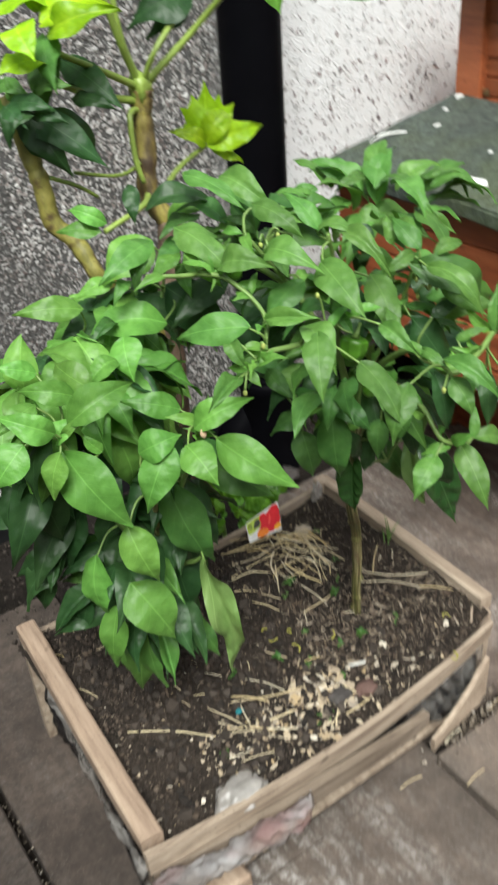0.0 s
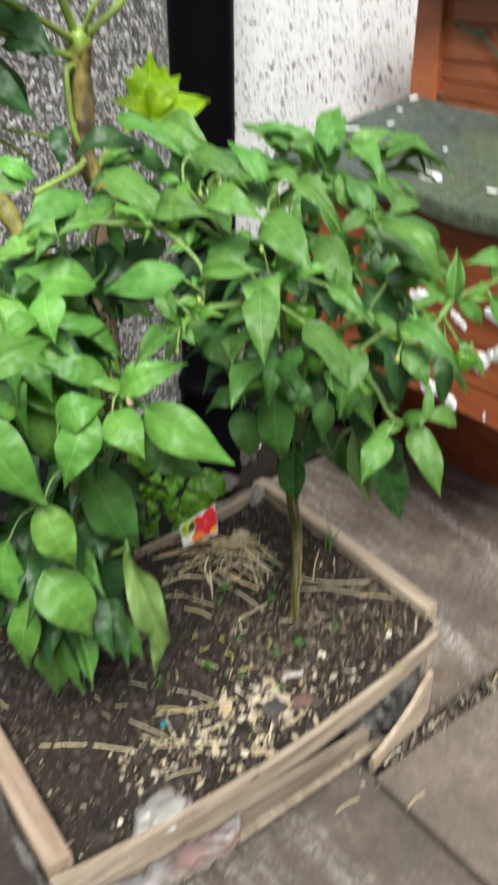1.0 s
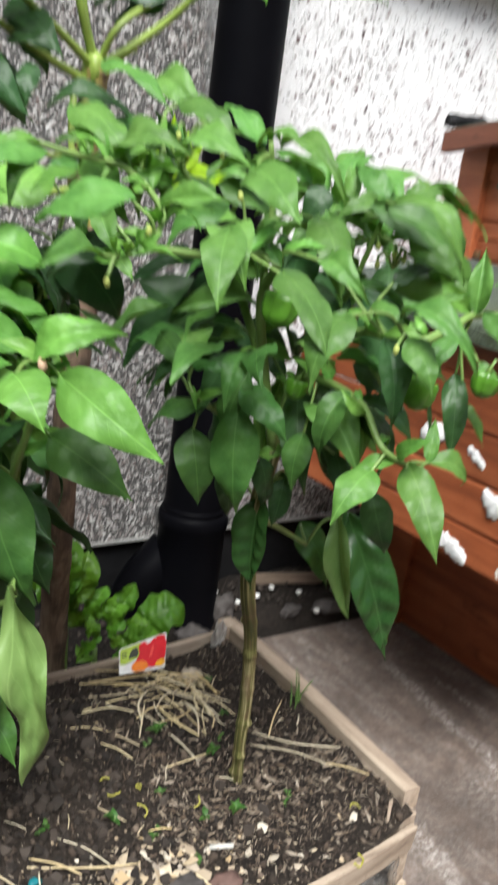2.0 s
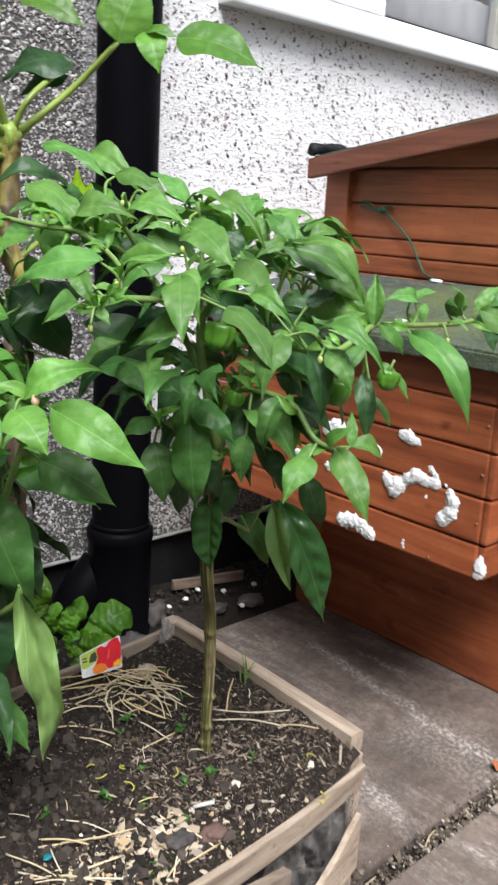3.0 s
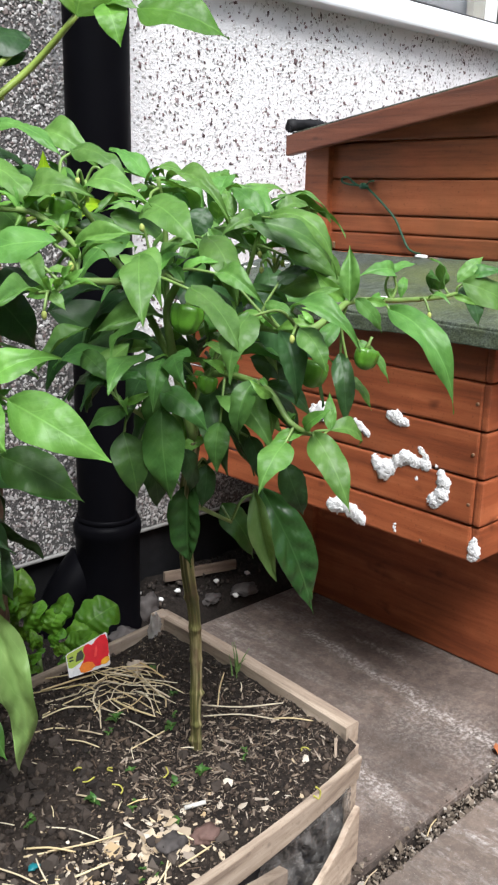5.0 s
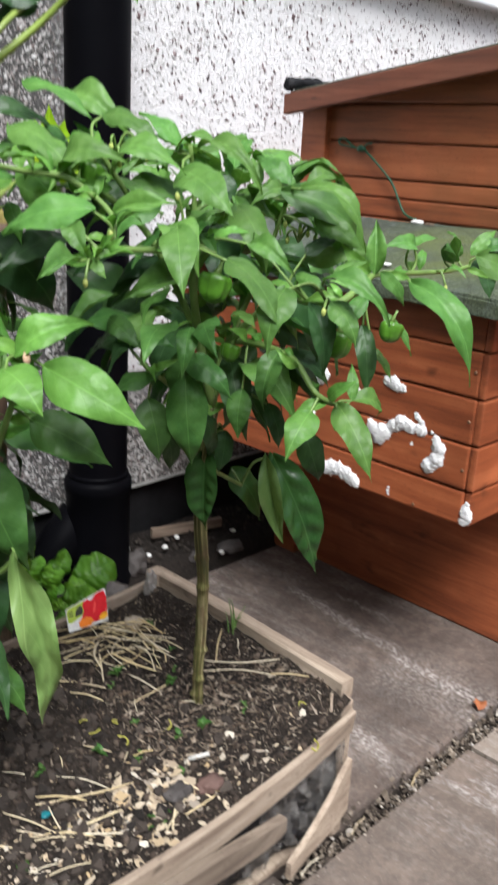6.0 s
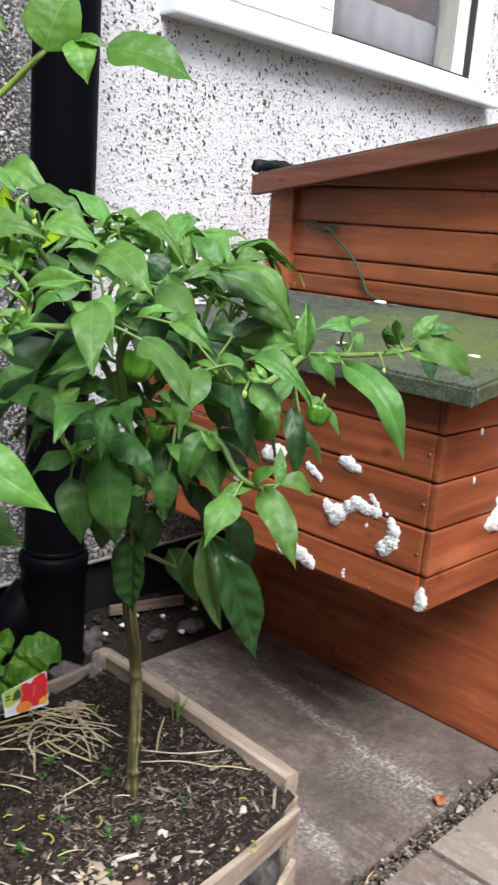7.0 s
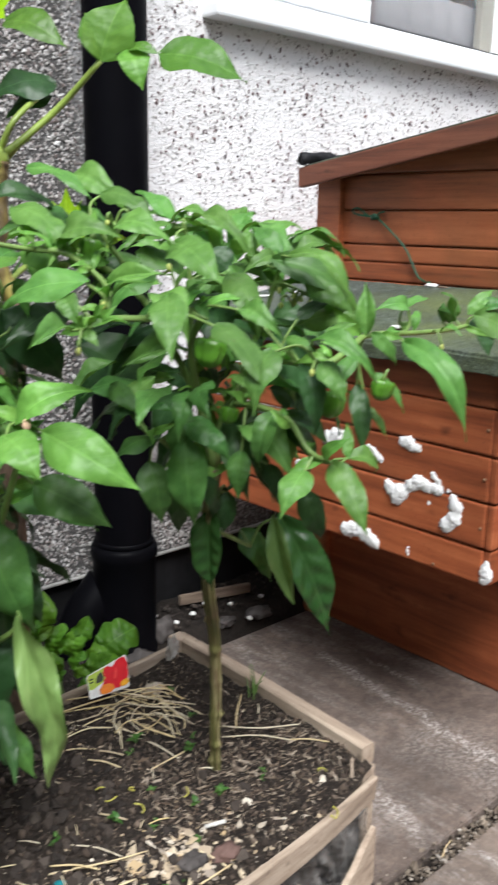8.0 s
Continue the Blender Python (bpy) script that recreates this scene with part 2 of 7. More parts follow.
def scrape(n, l, x0, slope, y0, y1, width, strength, fade=0.05):
    """Mask of a chalky scrape along y: centred on x = x0 + slope * y, between two ends."""
    sep = n.new("ShaderNodeSeparateXYZ")
    l.new(n.new("ShaderNodeTexCoord").outputs["Object"], sep.inputs[0])
    line = n.new("ShaderNodeMath")
    line.operation = "MULTIPLY_ADD"
    l.new(sep.outputs["Y"], line.inputs[0])
    line.inputs[1].default_value, line.inputs[2].default_value = -slope, -x0
    off = n.new("ShaderNodeMath")
    off.operation = "ADD"
    l.new(sep.outputs["X"], off.inputs[0])
    l.new(line.outputs[0], off.inputs[1])
    wob = n.new("ShaderNodeMath")
    wob.operation = "MULTIPLY_ADD"
    l.new(noise_tex(n, l, 16.0, 5, 0.7), wob.inputs[0])
    wob.inputs[1].default_value = 0.075
    l.new(off.outputs[0], wob.inputs[2])
    far = n.new("ShaderNodeMath")
    far.operation = "SUBTRACT"
    l.new(wob.outputs[0], far.inputs[0])
    far.inputs[1].default_value = 0.0375
    gap = n.new("ShaderNodeMath")
    gap.operation = "ABSOLUTE"
    l.new(far.outputs[0], gap.inputs[0])
    near = n.new("ShaderNodeMapRange")
    near.interpolation_type = "SMOOTHSTEP"
    near.inputs["From Min"].default_value, near.inputs["From Max"].default_value = 0.0, width
    near.inputs["To Min"].default_value, near.inputs["To Max"].default_value = strength, 0.0
    l.new(gap.outputs[0], near.inputs["Value"])
    mask = near.outputs[0]
    for edge, inner in ((y0, y0 + fade), (y1, y1 - fade)):
        end = n.new("ShaderNodeMapRange")
        end.interpolation_type = "SMOOTHSTEP"
        end.inputs["From Min"].default_value, end.inputs["From Max"].default_value = edge, inner
        l.new(sep.outputs["Y"], end.inputs["Value"])
        both = n.new("ShaderNodeMath")
        both.operation = "MULTIPLY"
        l.new(mask, both.inputs[0])
        l.new(end.outputs[0], both.inputs[1])
        mask = both.outputs[0]
    return mask


def felt_mat():
    m, n, l, b = nodes_of("green_mineral_felt")
    grit = noise_tex(n, l, 330.0, 3, 0.8)
    moss = noise_tex(n, l, 9.0, 6, 0.65)
    spots = noise_tex(n, l, 70.0, 5, 0.7)
    col = ramp(n, l, grit, [(0.36, (0.014, 0.020, 0.017)), (0.64, (0.125, 0.155, 0.130))])
    col = mix(n, l, ramp(n, l, spots, [(0.42, (0.75, 0.75, 0.75)), (0.56, (0, 0, 0))]), col, (0.014, 0.020, 0.016))
    col = mix(n, l, ramp(n, l, spots, [(0.60, (0, 0, 0)), (0.70, (0.6, 0.6, 0.6))]), col, (0.19, 0.22, 0.19))
    green = ramp(n, l, grit, [(0.35, (0.030, 0.041, 0.016)), (0.65, (0.128, 0.155, 0.072))])
    col = mix(n, l, ramp(n, l, moss, [(0.46, (0, 0, 0)), (0.70, (0.5, 0.5, 0.5))]), col, green)
    lush = ramp(n, l, grit, [(0.35, (0.042, 0.060, 0.012)), (0.65, (0.175, 0.215, 0.055))])
    patch = mix(n, l, 1.0, scrape(n, l, 0.29, 0.0, -1.15, -0.34, 0.32, 1.0, 0.34), ramp(n, l, moss, [(0.34, (0.15, 0.15, 0.15)), (0.56, (0.9, 0.9, 0.9))]), "MULTIPLY")
    l.new(mix(n, l, patch, col, lush), b.inputs["Base Color"])
    b.inputs["Roughness"].default_value = 0.7
    bump(n, l, grit, 0.8, 0.002, b)
    return m


def slab_mat(name="worn_concrete_slab", pale=1.0, scuffs=0.25, scrapes=()):
    m, n, l, b = nodes_of(name)
    grit = noise_tex(n, l, 180.0, 6, 0.7)
    blot = noise_tex(n, l, 4.5, 7, 0.65)
    streak = noise_tex(n, l, 1.0, 9, 0.78, stretch=(26, 5.5, 8))
    base = ramp(n, l, blot, [(0.34, (0.050, 0.036, 0.029)), (0.5, (0.115, 0.084, 0.068)), (0.68, (0.205, 0.156, 0.127))])
    base = mix(n, l, 0.22, base, ramp(n, l, grit, [(0.3, (0.04, 0.03, 0.025)), (0.7, (0.30, 0.245, 0.20))]))
    mid = noise_tex(n, l, 38.0, 6, 0.75)
    base = mix(n, l, ramp(n, l, mid, [(0.40, (0.55, 0.55, 0.55)), (0.60, (0, 0, 0))]), base, (0.04, 0.031, 0.026))
    broad = noise_tex(n, l, 2.3, 3, 0.5)
    crumbs = ramp(n, l, noise_tex(n, l, 95.0, 4, 0.8), [(0.44, (0.1, 0.1, 0.1)), (0.58, (1, 1, 1))])
    mask = mix(n, l, 1.0, ramp(n, l, streak, [(0.46, (0, 0, 0)), (0.60, (1, 1, 1))]), ramp(n, l, broad, [(0.42, (0.10, 0.10, 0.10)), (0.58, (1, 1, 1))]), "MULTIPLY")
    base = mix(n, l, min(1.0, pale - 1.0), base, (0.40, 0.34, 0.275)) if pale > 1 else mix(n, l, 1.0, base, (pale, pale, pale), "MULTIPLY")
    mask = mix(n, l, 1.0, mix(n, l, 1.0, mask, crumbs, "MULTIPLY"), (scuffs, scuffs, scuffs), "MULTIPLY")
    col = mix(n, l, mask, base, (0.58, 0.55, 0.52))
    chalk = ramp(n, l, noise_tex(n, l, 130.0, 5, 0.8), [(0.47, (0.06, 0.06, 0.06)), (0.60, (1, 1, 1))])
    for mark in scrapes:
        col = mix(n, l, mix(n, l, 1.0, scrape(n, l, *mark), chalk, "MULTIPLY"), col, (0.60, 0.56, 0.52))
    pits = noise_tex(n, l, 420.0, 3, 0.7)
    col = mix(n, l, ramp(n, l, pits, [(0.64, (0, 0, 0)), (0.72, (0.5, 0.5, 0.5))]), col, (0.52, 0.48, 0.43))
    l.new(varied(n, l, col, object_random(n), 0.18), b.inputs["Base Color"])
    b.inputs["Roughness"].default_value = 0.85
    bump(n, l, grit, 0.5, 0.003, b)
    return m


M_FELT, M_SOIL, M_SLAB = felt_mat(), soil_mat(), slab_mat()
M_SLAB_PALE = slab_mat("pale_concrete_slab", 1.52, 0.45)
M_SLAB_WORN = slab_mat("sandy_concrete_slab", 1.11, 0.6)
M_SLAB_STAINED = slab_mat("stained_concrete_slab", 1.08, 0.75)
# Slab colour multiplied down to stand for the shade left of the crate.
M_SLAB_SHADED = slab_mat("shaded_concrete_slab", 0.58, 0.12)
M_SLAB_SCUFFED = slab_mat("scuffed_concrete_slab", 1.0, 0.30, ((0.351, 0.12, -0.84, -0.30, 0.024, 0.62), (0.365, 0.0, -0.56, -0.38, 0.015, 0.5), (0.297, 0.36, -0.83, -0.66, 0.026, 0.62), (0.24, 0.0, -0.86, -0.60, 0.13, 0.30), (0.10, 0.1, -0.80, -0.45, 0.10, 0.16)))
M_SOIL_DAMP = soil_mat("damp_bed_soil", 0.22, 0.7)
M_BED_CLOD = speckled_mat("damp_clods", [(0.012, 0.009, 0.007), (0.034, 0.026, 0.020), (0.055, 0.042, 0.033), (0.020, 0.015, 0.012), (0.09, 0.072, 0.058)], 0.95)
M_CLOD = speckled_mat("soil_clods", [(0.017, 0.012, 0.008), (0.047, 0.033, 0.024), (0.078, 0.056, 0.040), (0.027, 0.019, 0.014), (0.148, 0.112, 0.083)], 0.95)
M_WOODCHIP = speckled_mat("wood_chips", [(0.380, 0.290, 0.179), (0.532, 0.450, 0.336), (0.228, 0.170, 0.112), (0.627, 0.570, 0.470), (0.427, 0.310, 0.168), (0.304, 0.260, 0.213)], 0.85)
M_BARKCHIP = speckled_mat("bark_bits", [(0.07, 0.046, 0.031), (0.15, 0.105, 0.07), (0.29, 0.235, 0.175), (0.12, 0.09, 0.065), (0.42, 0.355, 0.28)], 0.9)
M_GRAVEL = speckled_mat("joint_gravel", [(0.035, 0.026, 0.02), (0.10, 0.078, 0.058), (0.20, 0.16, 0.12), (0.06, 0.045, 0.033), (0.30, 0.25, 0.19), (0.45, 0.41, 0.36)], 0.9)
M_STRAW = speckled_mat("dry_straw", [(0.62, 0.46, 0.19), (0.70, 0.60, 0.38), (0.56, 0.43, 0.22), (0.76, 0.69, 0.52), (0.46, 0.37, 0.24), (0.72, 0.63, 0.42)], 0.6, island=False)
M_STONE = plain_mat("grey_stone", (0.065, 0.057, 0.053), 0.8, var=0.4, scale=40, bump_h=0.004)
M_FOAM = plain_mat("white_filler", (0.86, 0.86, 0.85), 0.85, var=0.12, scale=420, bump_h=0.006)
M_CORD = plain_mat("green_cord", (0.010, 0.075, 0.035), 0.5, var=0.3, scale=200)
M_WHITEBIT = plain_mat("white_flake", (0.75, 0.75, 0.72), 0.6, var=0.08)
M_LEAF = leaf_mat("pepper_leaf", (0.076, 0.185, 0.036), (0.113, 0.250, 0.051), (0.154, 0.310, 0.072), 0.46)
M_LEAF_OLD = leaf_mat("pale_ageing_leaf", (0.13, 0.25, 0.065), (0.175, 0.30, 0.088), (0.22, 0.35, 0.115))
M_LEAF_WARM = leaf_mat("warm_pepper_leaf", (0.105, 0.254, 0.042), (0.152, 0.343, 0.062), (0.200, 0.415, 0.084), 0.43)
# Dimmer copies of the leaf green: shade under the crowns put into the colour.
M_LEAF_MID = leaf_mat("half_shaded_pepper_leaf", (0.049, 0.135, 0.030), (0.074, 0.185, 0.041), (0.104, 0.235, 0.054), 0.45)
M_LEAF_DARK = leaf_mat("dark_shaded_leaf", (0.026, 0.071, 0.022), (0.038, 0.096, 0.029), (0.056, 0.127, 0.040), 0.42)
M_LEAF_GLOSS = leaf_mat("glossy_dark_leaf", (0.027, 0.085, 0.022), (0.041, 0.114, 0.029), (0.059, 0.147, 0.037), 0.24)
M_LEAF_FRESH = leaf_mat("fresh_green_leaf", (0.085, 0.19, 0.025), (0.115, 0.245, 0.033), (0.155, 0.30, 0.045), 0.42)
M_LEAF_LIME = leaf_mat("lime_lobed_leaf", (0.209, 0.391, 0.009), (0.322, 0.551, 0.014), (0.467, 0.696, 0.029), 0.4)
M_LETTUCE = leaf_mat("lettuce_leaf", (0.085, 0.213, 0.016), (0.140, 0.315, 0.028), (0.196, 0.399, 0.043), 0.32)
M_STEM = stem_mat("green_brown_stem", (0.075, 0.066, 0.026), (0.16, 0.158, 0.050), (0.33, 0.31, 0.13), (260, 260, 5), (0.17, 0.12, 0.07))
M_TWIG = plain_mat("green_twig", (0.17, 0.275, 0.070), 0.45, var=0.25, scale=40)


def streaked_stem_mat():
    """Green skin with pale corky streaks along the stem."""
    m, n, l, b = nodes_of("streaked_green_stem")
    tc = n.new("ShaderNodeTexCoord")
    facs = []
    for sx, sy, detail in ((16.0, 9.0, 4), (5.0, 26.0, 3)):
        mp = n.new("ShaderNodeMapping")
        mp.inputs["Scale"].default_value = (sx, sy, 1)
        l.new(tc.outputs["UV"], mp.inputs["Vector"])
        t = n.new("ShaderNodeTexNoise")
        t.inputs["Scale"].default_value, t.inputs["Detail"].default_value = 1.0, detail
        l.new(mp.outputs[0], t.inputs["Vector"])
        facs.append(t.outputs["Fac"])
    col = ramp(n, l, facs[0], [(0.36, (0.070, 0.075, 0.022)), (0.50, (0.150, 0.150, 0.045)), (0.58, (0.30, 0.27, 0.12)), (0.68, (0.48, 0.42, 0.24))])
    col = mix(n, l, ramp(n, l, facs[1], [(0.52, (0, 0, 0)), (0.66, (0.7, 0.7, 0.7))]), col, (0.16, 0.10, 0.055))
    l.new(col, b.inputs["Base Color"])
    b.inputs["Roughness"].default_value = 0.6
    bump(n, l, facs[0], 0.5, 0.002, b)
    return m


M_STEM_RIDGED = streaked_stem_mat()
M_SCARSTEM = stem_mat("brown_scarred_stem", (0.045, 0.028, 0.016), (0.15, 0.11, 0.035), (0.36, 0.31, 0.075), (34, 34, 12), (0.05, 0.03, 0.018))
M_FATSTEM = stem_mat("scarred_yellow_stem", (0.14, 0.135, 0.035), (0.25, 0.225, 0.050), (0.34, 0.30, 0.075), (60, 60, 25), (0.085, 0.048, 0.024))
M_BARK = stem_mat("dry_brown_bark", (0.07, 0.045, 0.03), (0.125, 0.082, 0.053), (0.19, 0.135, 0.09), (90, 90, 14), (0.06, 0.04, 0.028), 0.85)
M_FRUIT = plain_mat("green_pepper_skin", (0.075, 0.20, 0.018), 0.32, var=0.35, scale=60, bump_h=0.002)
M_BUD = plain_mat("pale_flower_bud", (0.38, 0.44, 0.11), 0.6, var=0.3)


# ---- building blocks ----
def part(name, bm, material, parent, label=""):
    """One mesh object from a bmesh, under a thing or a part."""
    me = bpy.data.meshes.new(name)
    bm.to_mesh(me)
    bm.free()
    me.materials.append(material)
    ob = new(name, me)
    ob.parent = parent
    if label:
        tagged(ob, label)
    return ob


def joined(name, verts, faces, material, parent=None, smooth=False):
    me = bpy.data.meshes.new(name)
    me.from_pydata(verts, [], faces)
    me.materials.append(material)
    if smooth:
        me.polygons.foreach_set("use_smooth", [True] * len(me.polygons))
    me.update()
    ob = new(name, me)
    ob.parent = parent
    return ob


def thing(name, at, label, category, group="", kind=""):
    ob = new(name)
    ob.location = at
    ob.empty_display_size = 0.05
    return tagged(ob, label, category, group, kind)


def box(lo, hi, bevel=0.0, bm=None, jitter=0.0, seg=1):
    bm = bm or bmesh.new()
    lo, hi = Vector(lo), Vector(hi)
    r = bmesh.ops.create_cube(bm, size=1.0, matrix=Matrix.Translation((lo + hi) / 2) @ Matrix.Diagonal((*(hi - lo), 1)))
    vs = r["verts"]
    if jitter:
        for v in vs:
            v.co += Vector([random.uniform(-jitter, jitter) for _ in range(3)])
    if bevel:
        es = list({e for v in vs for e in v.link_edges})
        bmesh.ops.bevel(bm, geom=es, offset=bevel, segments=seg, affect="EDGES", profile=0.6)
    return bm


def tube(points, radii, sides=8, bm=None, cap=True):
    """A tapering tube along a run of points."""
    bm = bm or bmesh.new()
    pts = [Vector(p) for p in points]
    rings = []
    up = Vector((0.31, 0.17, 0.93))
    for i, p in enumerate(pts):
        d = (pts[min(i + 1, len(pts) - 1)] - pts[max(i - 1, 0)]).normalized()
        a = d.cross(up)
        a = a.normalized() if a.length > 1e-4 else d.orthogonal().normalized()
        b = d.cross(a)
        r = radii[i] if isinstance(radii, (list, tuple)) else radii
        rings.append([bm.verts.new(p + r * (math.cos(q) * a + math.sin(q) * b)) for q in [2 * math.pi * k / sides for k in range(sides)]])
    for r0, r1 in zip(rings, rings[1:]):
        for k in range(sides):
            f = bm.faces.new((r0[k], r0[(k + 1) % sides], r1[(k + 1) % sides], r1[k]))
            f.smooth = True
    if cap:
        bm.faces.new(rings[0][::-1])
        bm.faces.new(rings[-1])
    return bm


def curve_pts(points, n=12):
    """Points on a smooth line through the given ones."""
    p = [Vector(q) for q in points]
    p = [p[0] * 2 - p[1]] + p + [p[-1] * 2 - p[-2]]
    out = []
    for i in range(1, len(p) - 2):
        for k in range(n):
            t = k / n
            out.append(0.5 * (2 * p[i] + (p[i + 1] - p[i - 1]) * t + (2 * p[i - 1] - 5 * p[i] + 4 * p[i + 1] - p[i + 2]) * t * t
                              + (3 * p[i] - p[i - 1] - 3 * p[i + 1] + p[i + 2]) * t ** 3))
    return out + [p[-2]]


def lathe(profile, sides=32, bm=None):
    """A turned shape about z from (radius, height) pairs."""
    bm = bm or bmesh.new()
    rings = [[bm.verts.new((r * math.cos(2 * math.pi * k / sides), r * math.sin(2 * math.pi * k / sides), z)) for k in range(sides)] for r, z in profile]
    for a, b in zip(rings, rings[1:]):
        for k in range(sides):
            bm.faces.new((a[k], a[(k + 1) % sides], b[(k + 1) % sides], b[k])).smooth = True
    return bm


def lump(radius, squash=(1, 1, 1), rough=0.25, sub=2, seed=0, bm=None, at=(0, 0, 0), freq=1.6):
    """An uneven pebble, clod or blob."""
    bm = bm or bmesh.new()
    r = bmesh.ops.create_icosphere(bm, subdivisions=sub, radius=1.0)
    off = Vector((seed * 3.7, seed * 1.3, seed * 7.1))
    for v in r["verts"]:
        k = 1 + rough * noise.noise(v.co * freq + off) + 0.5 * rough * noise.noise(v.co * freq * 2.7 + off)
        v.co = Vector(at) + Vector([v.co[i] * squash[i] * radius * k for i in range(3)])
    for v in r["verts"]:
        for f in v.link_faces:
            f.smooth = True
    return bm


OCTA_F = [(0, 2, 4), (2, 1, 4), (1, 3, 4), (3, 0, 4), (2, 0, 5), (1, 2, 5), (3, 1, 5), (0, 3, 5)]


def scatter_chips(name, spots, material, parent, seed=1, round_=False, smooth=False):
    """Many small uneven pieces joined in one mesh: (place, size along three turned axes, turn)."""
    rnd = random.Random(seed)
    vs, fs = [], []
    for place, size, turn in spots:
        b = len(vs)
        m = turn.to_matrix()
        place = Vector(place)
        if round_:
            a0 = rnd.uniform(0, 6.28)
            for k in range(6):
                a, q = a0 + (k + rnd.uniform(-0.3, 0.3)) * 1.0472, rnd.uniform(0.55, 1.15)
                vs.append(tuple(place + m @ Vector((size[0] * q * math.cos(a), size[1] * q * math.sin(a), size[2] * rnd.uniform(-0.45, 0.45)))))
            for sg in (1, -1):
                vs.append(tuple(place + m @ Vector((size[0] * rnd.uniform(-0.3, 0.3), size[1] * rnd.uniform(-0.3, 0.3), sg * size[2]))))
            for k in range(6):
                j = (k + 1) % 6
                fs += [(b + k, b + j, b + 6), (b + j, b + k, b + 7)]
            continue
        for ax, sg in ((0, 1), (0, -1), (1, 1), (1, -1), (2, 1), (2, -1)):
            e = Vector((0, 0, 0))
            e[ax] = sg * size[ax] * rnd.uniform(0.75, 1.2)
            e[(ax + 1) % 3] += size[(ax + 1) % 3] * rnd.uniform(-0.35, 0.35)
            vs.append(tuple(place + m @ e))
        fs += [tuple(b + i for i in f) for f in OCTA_F]
    ob = joined(name, vs, fs, material, parent, smooth)
    return tagged(ob, kind="stuff")


def any_turn(rnd):
    return Euler((rnd.uniform(0, 6.28), rnd.uniform(0, 6.28), rnd.uniform(0, 6.28)))


# ---- ground and paving ----
def structure(name, bm, material, label, category):
    return tagged(part(name, bm, material, None), label, category, kind="structure")


bm = bmesh.new()
bmesh.ops.create_grid(bm, x_segments=2, y_segments=2, size=400, matrix=Matrix.Translation((0, 0, -0.05)))
ground = structure("ground", bm, M_SOIL, "dark bare earth that runs under the paving", "ground")

pavement = thing("pavement", (0, 0, 0), "worn brown-grey concrete paving slabs with dirt in the joints", "paving", kind="structure")


def paving_slab(x0, y0, x1, y1, tilt=0.0, lift=0.0, mat=None):
    bm = box((x0, y0, -0.042), (x1, y1, lift), 0.004, seg=2)
    rnd = random.Random(int((x0 + 9) * 1000))
    for v in bm.verts:
        v.co.z += tilt * (v.co.x - x0)
        v.co += Vector((rnd.uniform(-1, 1), rnd.uniform(-1, 1), rnd.uniform(-0.4, 0.4))) * 0.0012
    return part("slab", bm, mat or M_SLAB, pavement)


for x0, y0, x1, y1 in ((-0.20, -0.822, 0.62, -0.165), (0.63, -0.822, 1.3, -0.165), (-0.822, -0.822, -0.575, -0.135), (-0.565, -0.822, -0.21, -0.45), (-1.45, -0.822, -0.835, -0.10),
                       (-2.1, -0.822, -1.46, -0.10)):
    # Slabs left of and under the crate get the colour with shade in it.
    paving_slab(x0, y0, x1, y1, mat=M_SLAB_SCUFFED if x0 > -0.3 else M_SLAB_SHADED)
rnd = random.Random(2)
for row in range(4):
    for col in range(10):
        x0, y1 = -2.345 + 0.415 * col + (0.0 if row == 0 else 0.2 * (row % 2)), -0.856 - 0.6 * row
        paving_slab(x0 + 0.005, y1 - 0.590, x0 + 0.410, y1, lift=rnd.uniform(-0.003, 0.003), mat=M_SLAB_PALE if x0 > 0.1 else M_SLAB_WORN if x0 > -0.5 else M_SLAB_STAINED if x0 > -0.8 else M_SLAB_SHADED)

rnd = random.Random(4)
spots = []
for i in range(2000):
    x = rnd.uniform(-0.30, 1.0)
    y = rnd.gauss(-0.841, 0.011)
    if rnd.random() < (-0.22 - x) / 0.08:
        continue
    s = min(0.009, rnd.lognormvariate(-5.85, 0.5))
    inside = -0.854 < y < -0.824
    spots.append(((x, y, -0.016 + rnd.uniform(0, 0.014) if inside else 0.001), (s, s * 0.8, s * 0.6), any_turn(rnd)))
for i in range(700):
    xj = rnd.choice([-0.8285, 0.145, -0.27, -0.205, -0.685])
    y = rnd.uniform(-1.45, -0.86) if xj in (0.145, -0.27, -0.685) else rnd.uniform(-0.82, -0.2)
    s = rnd.uniform(0.001, 0.003)
    spots.append(((xj + rnd.gauss(0, 0.004), y, -0.010), (s, s * 0.8, s * 0.6), any_turn(rnd)))
tagged(scatter_chips("joint_gravel", spots, M_GRAVEL, None, 1, True), "brown grit and gravel lying in the paving joints", "gravel")
bm = bmesh.new()
box((-2.2, -0.858, -0.048), (1.6, -0.818, -0.018), 0.0, bm)
structure("joint_earth", bm, M_SOIL, "dark earth filling the paving joint", "earth")
structure("joint_mortar", box((-2.2, -0.857, -0.017), (-0.262, -0.8215, -0.003), 0.002), M_SLAB_STAINED, "worn mortar filling the paving joint", "mortar")


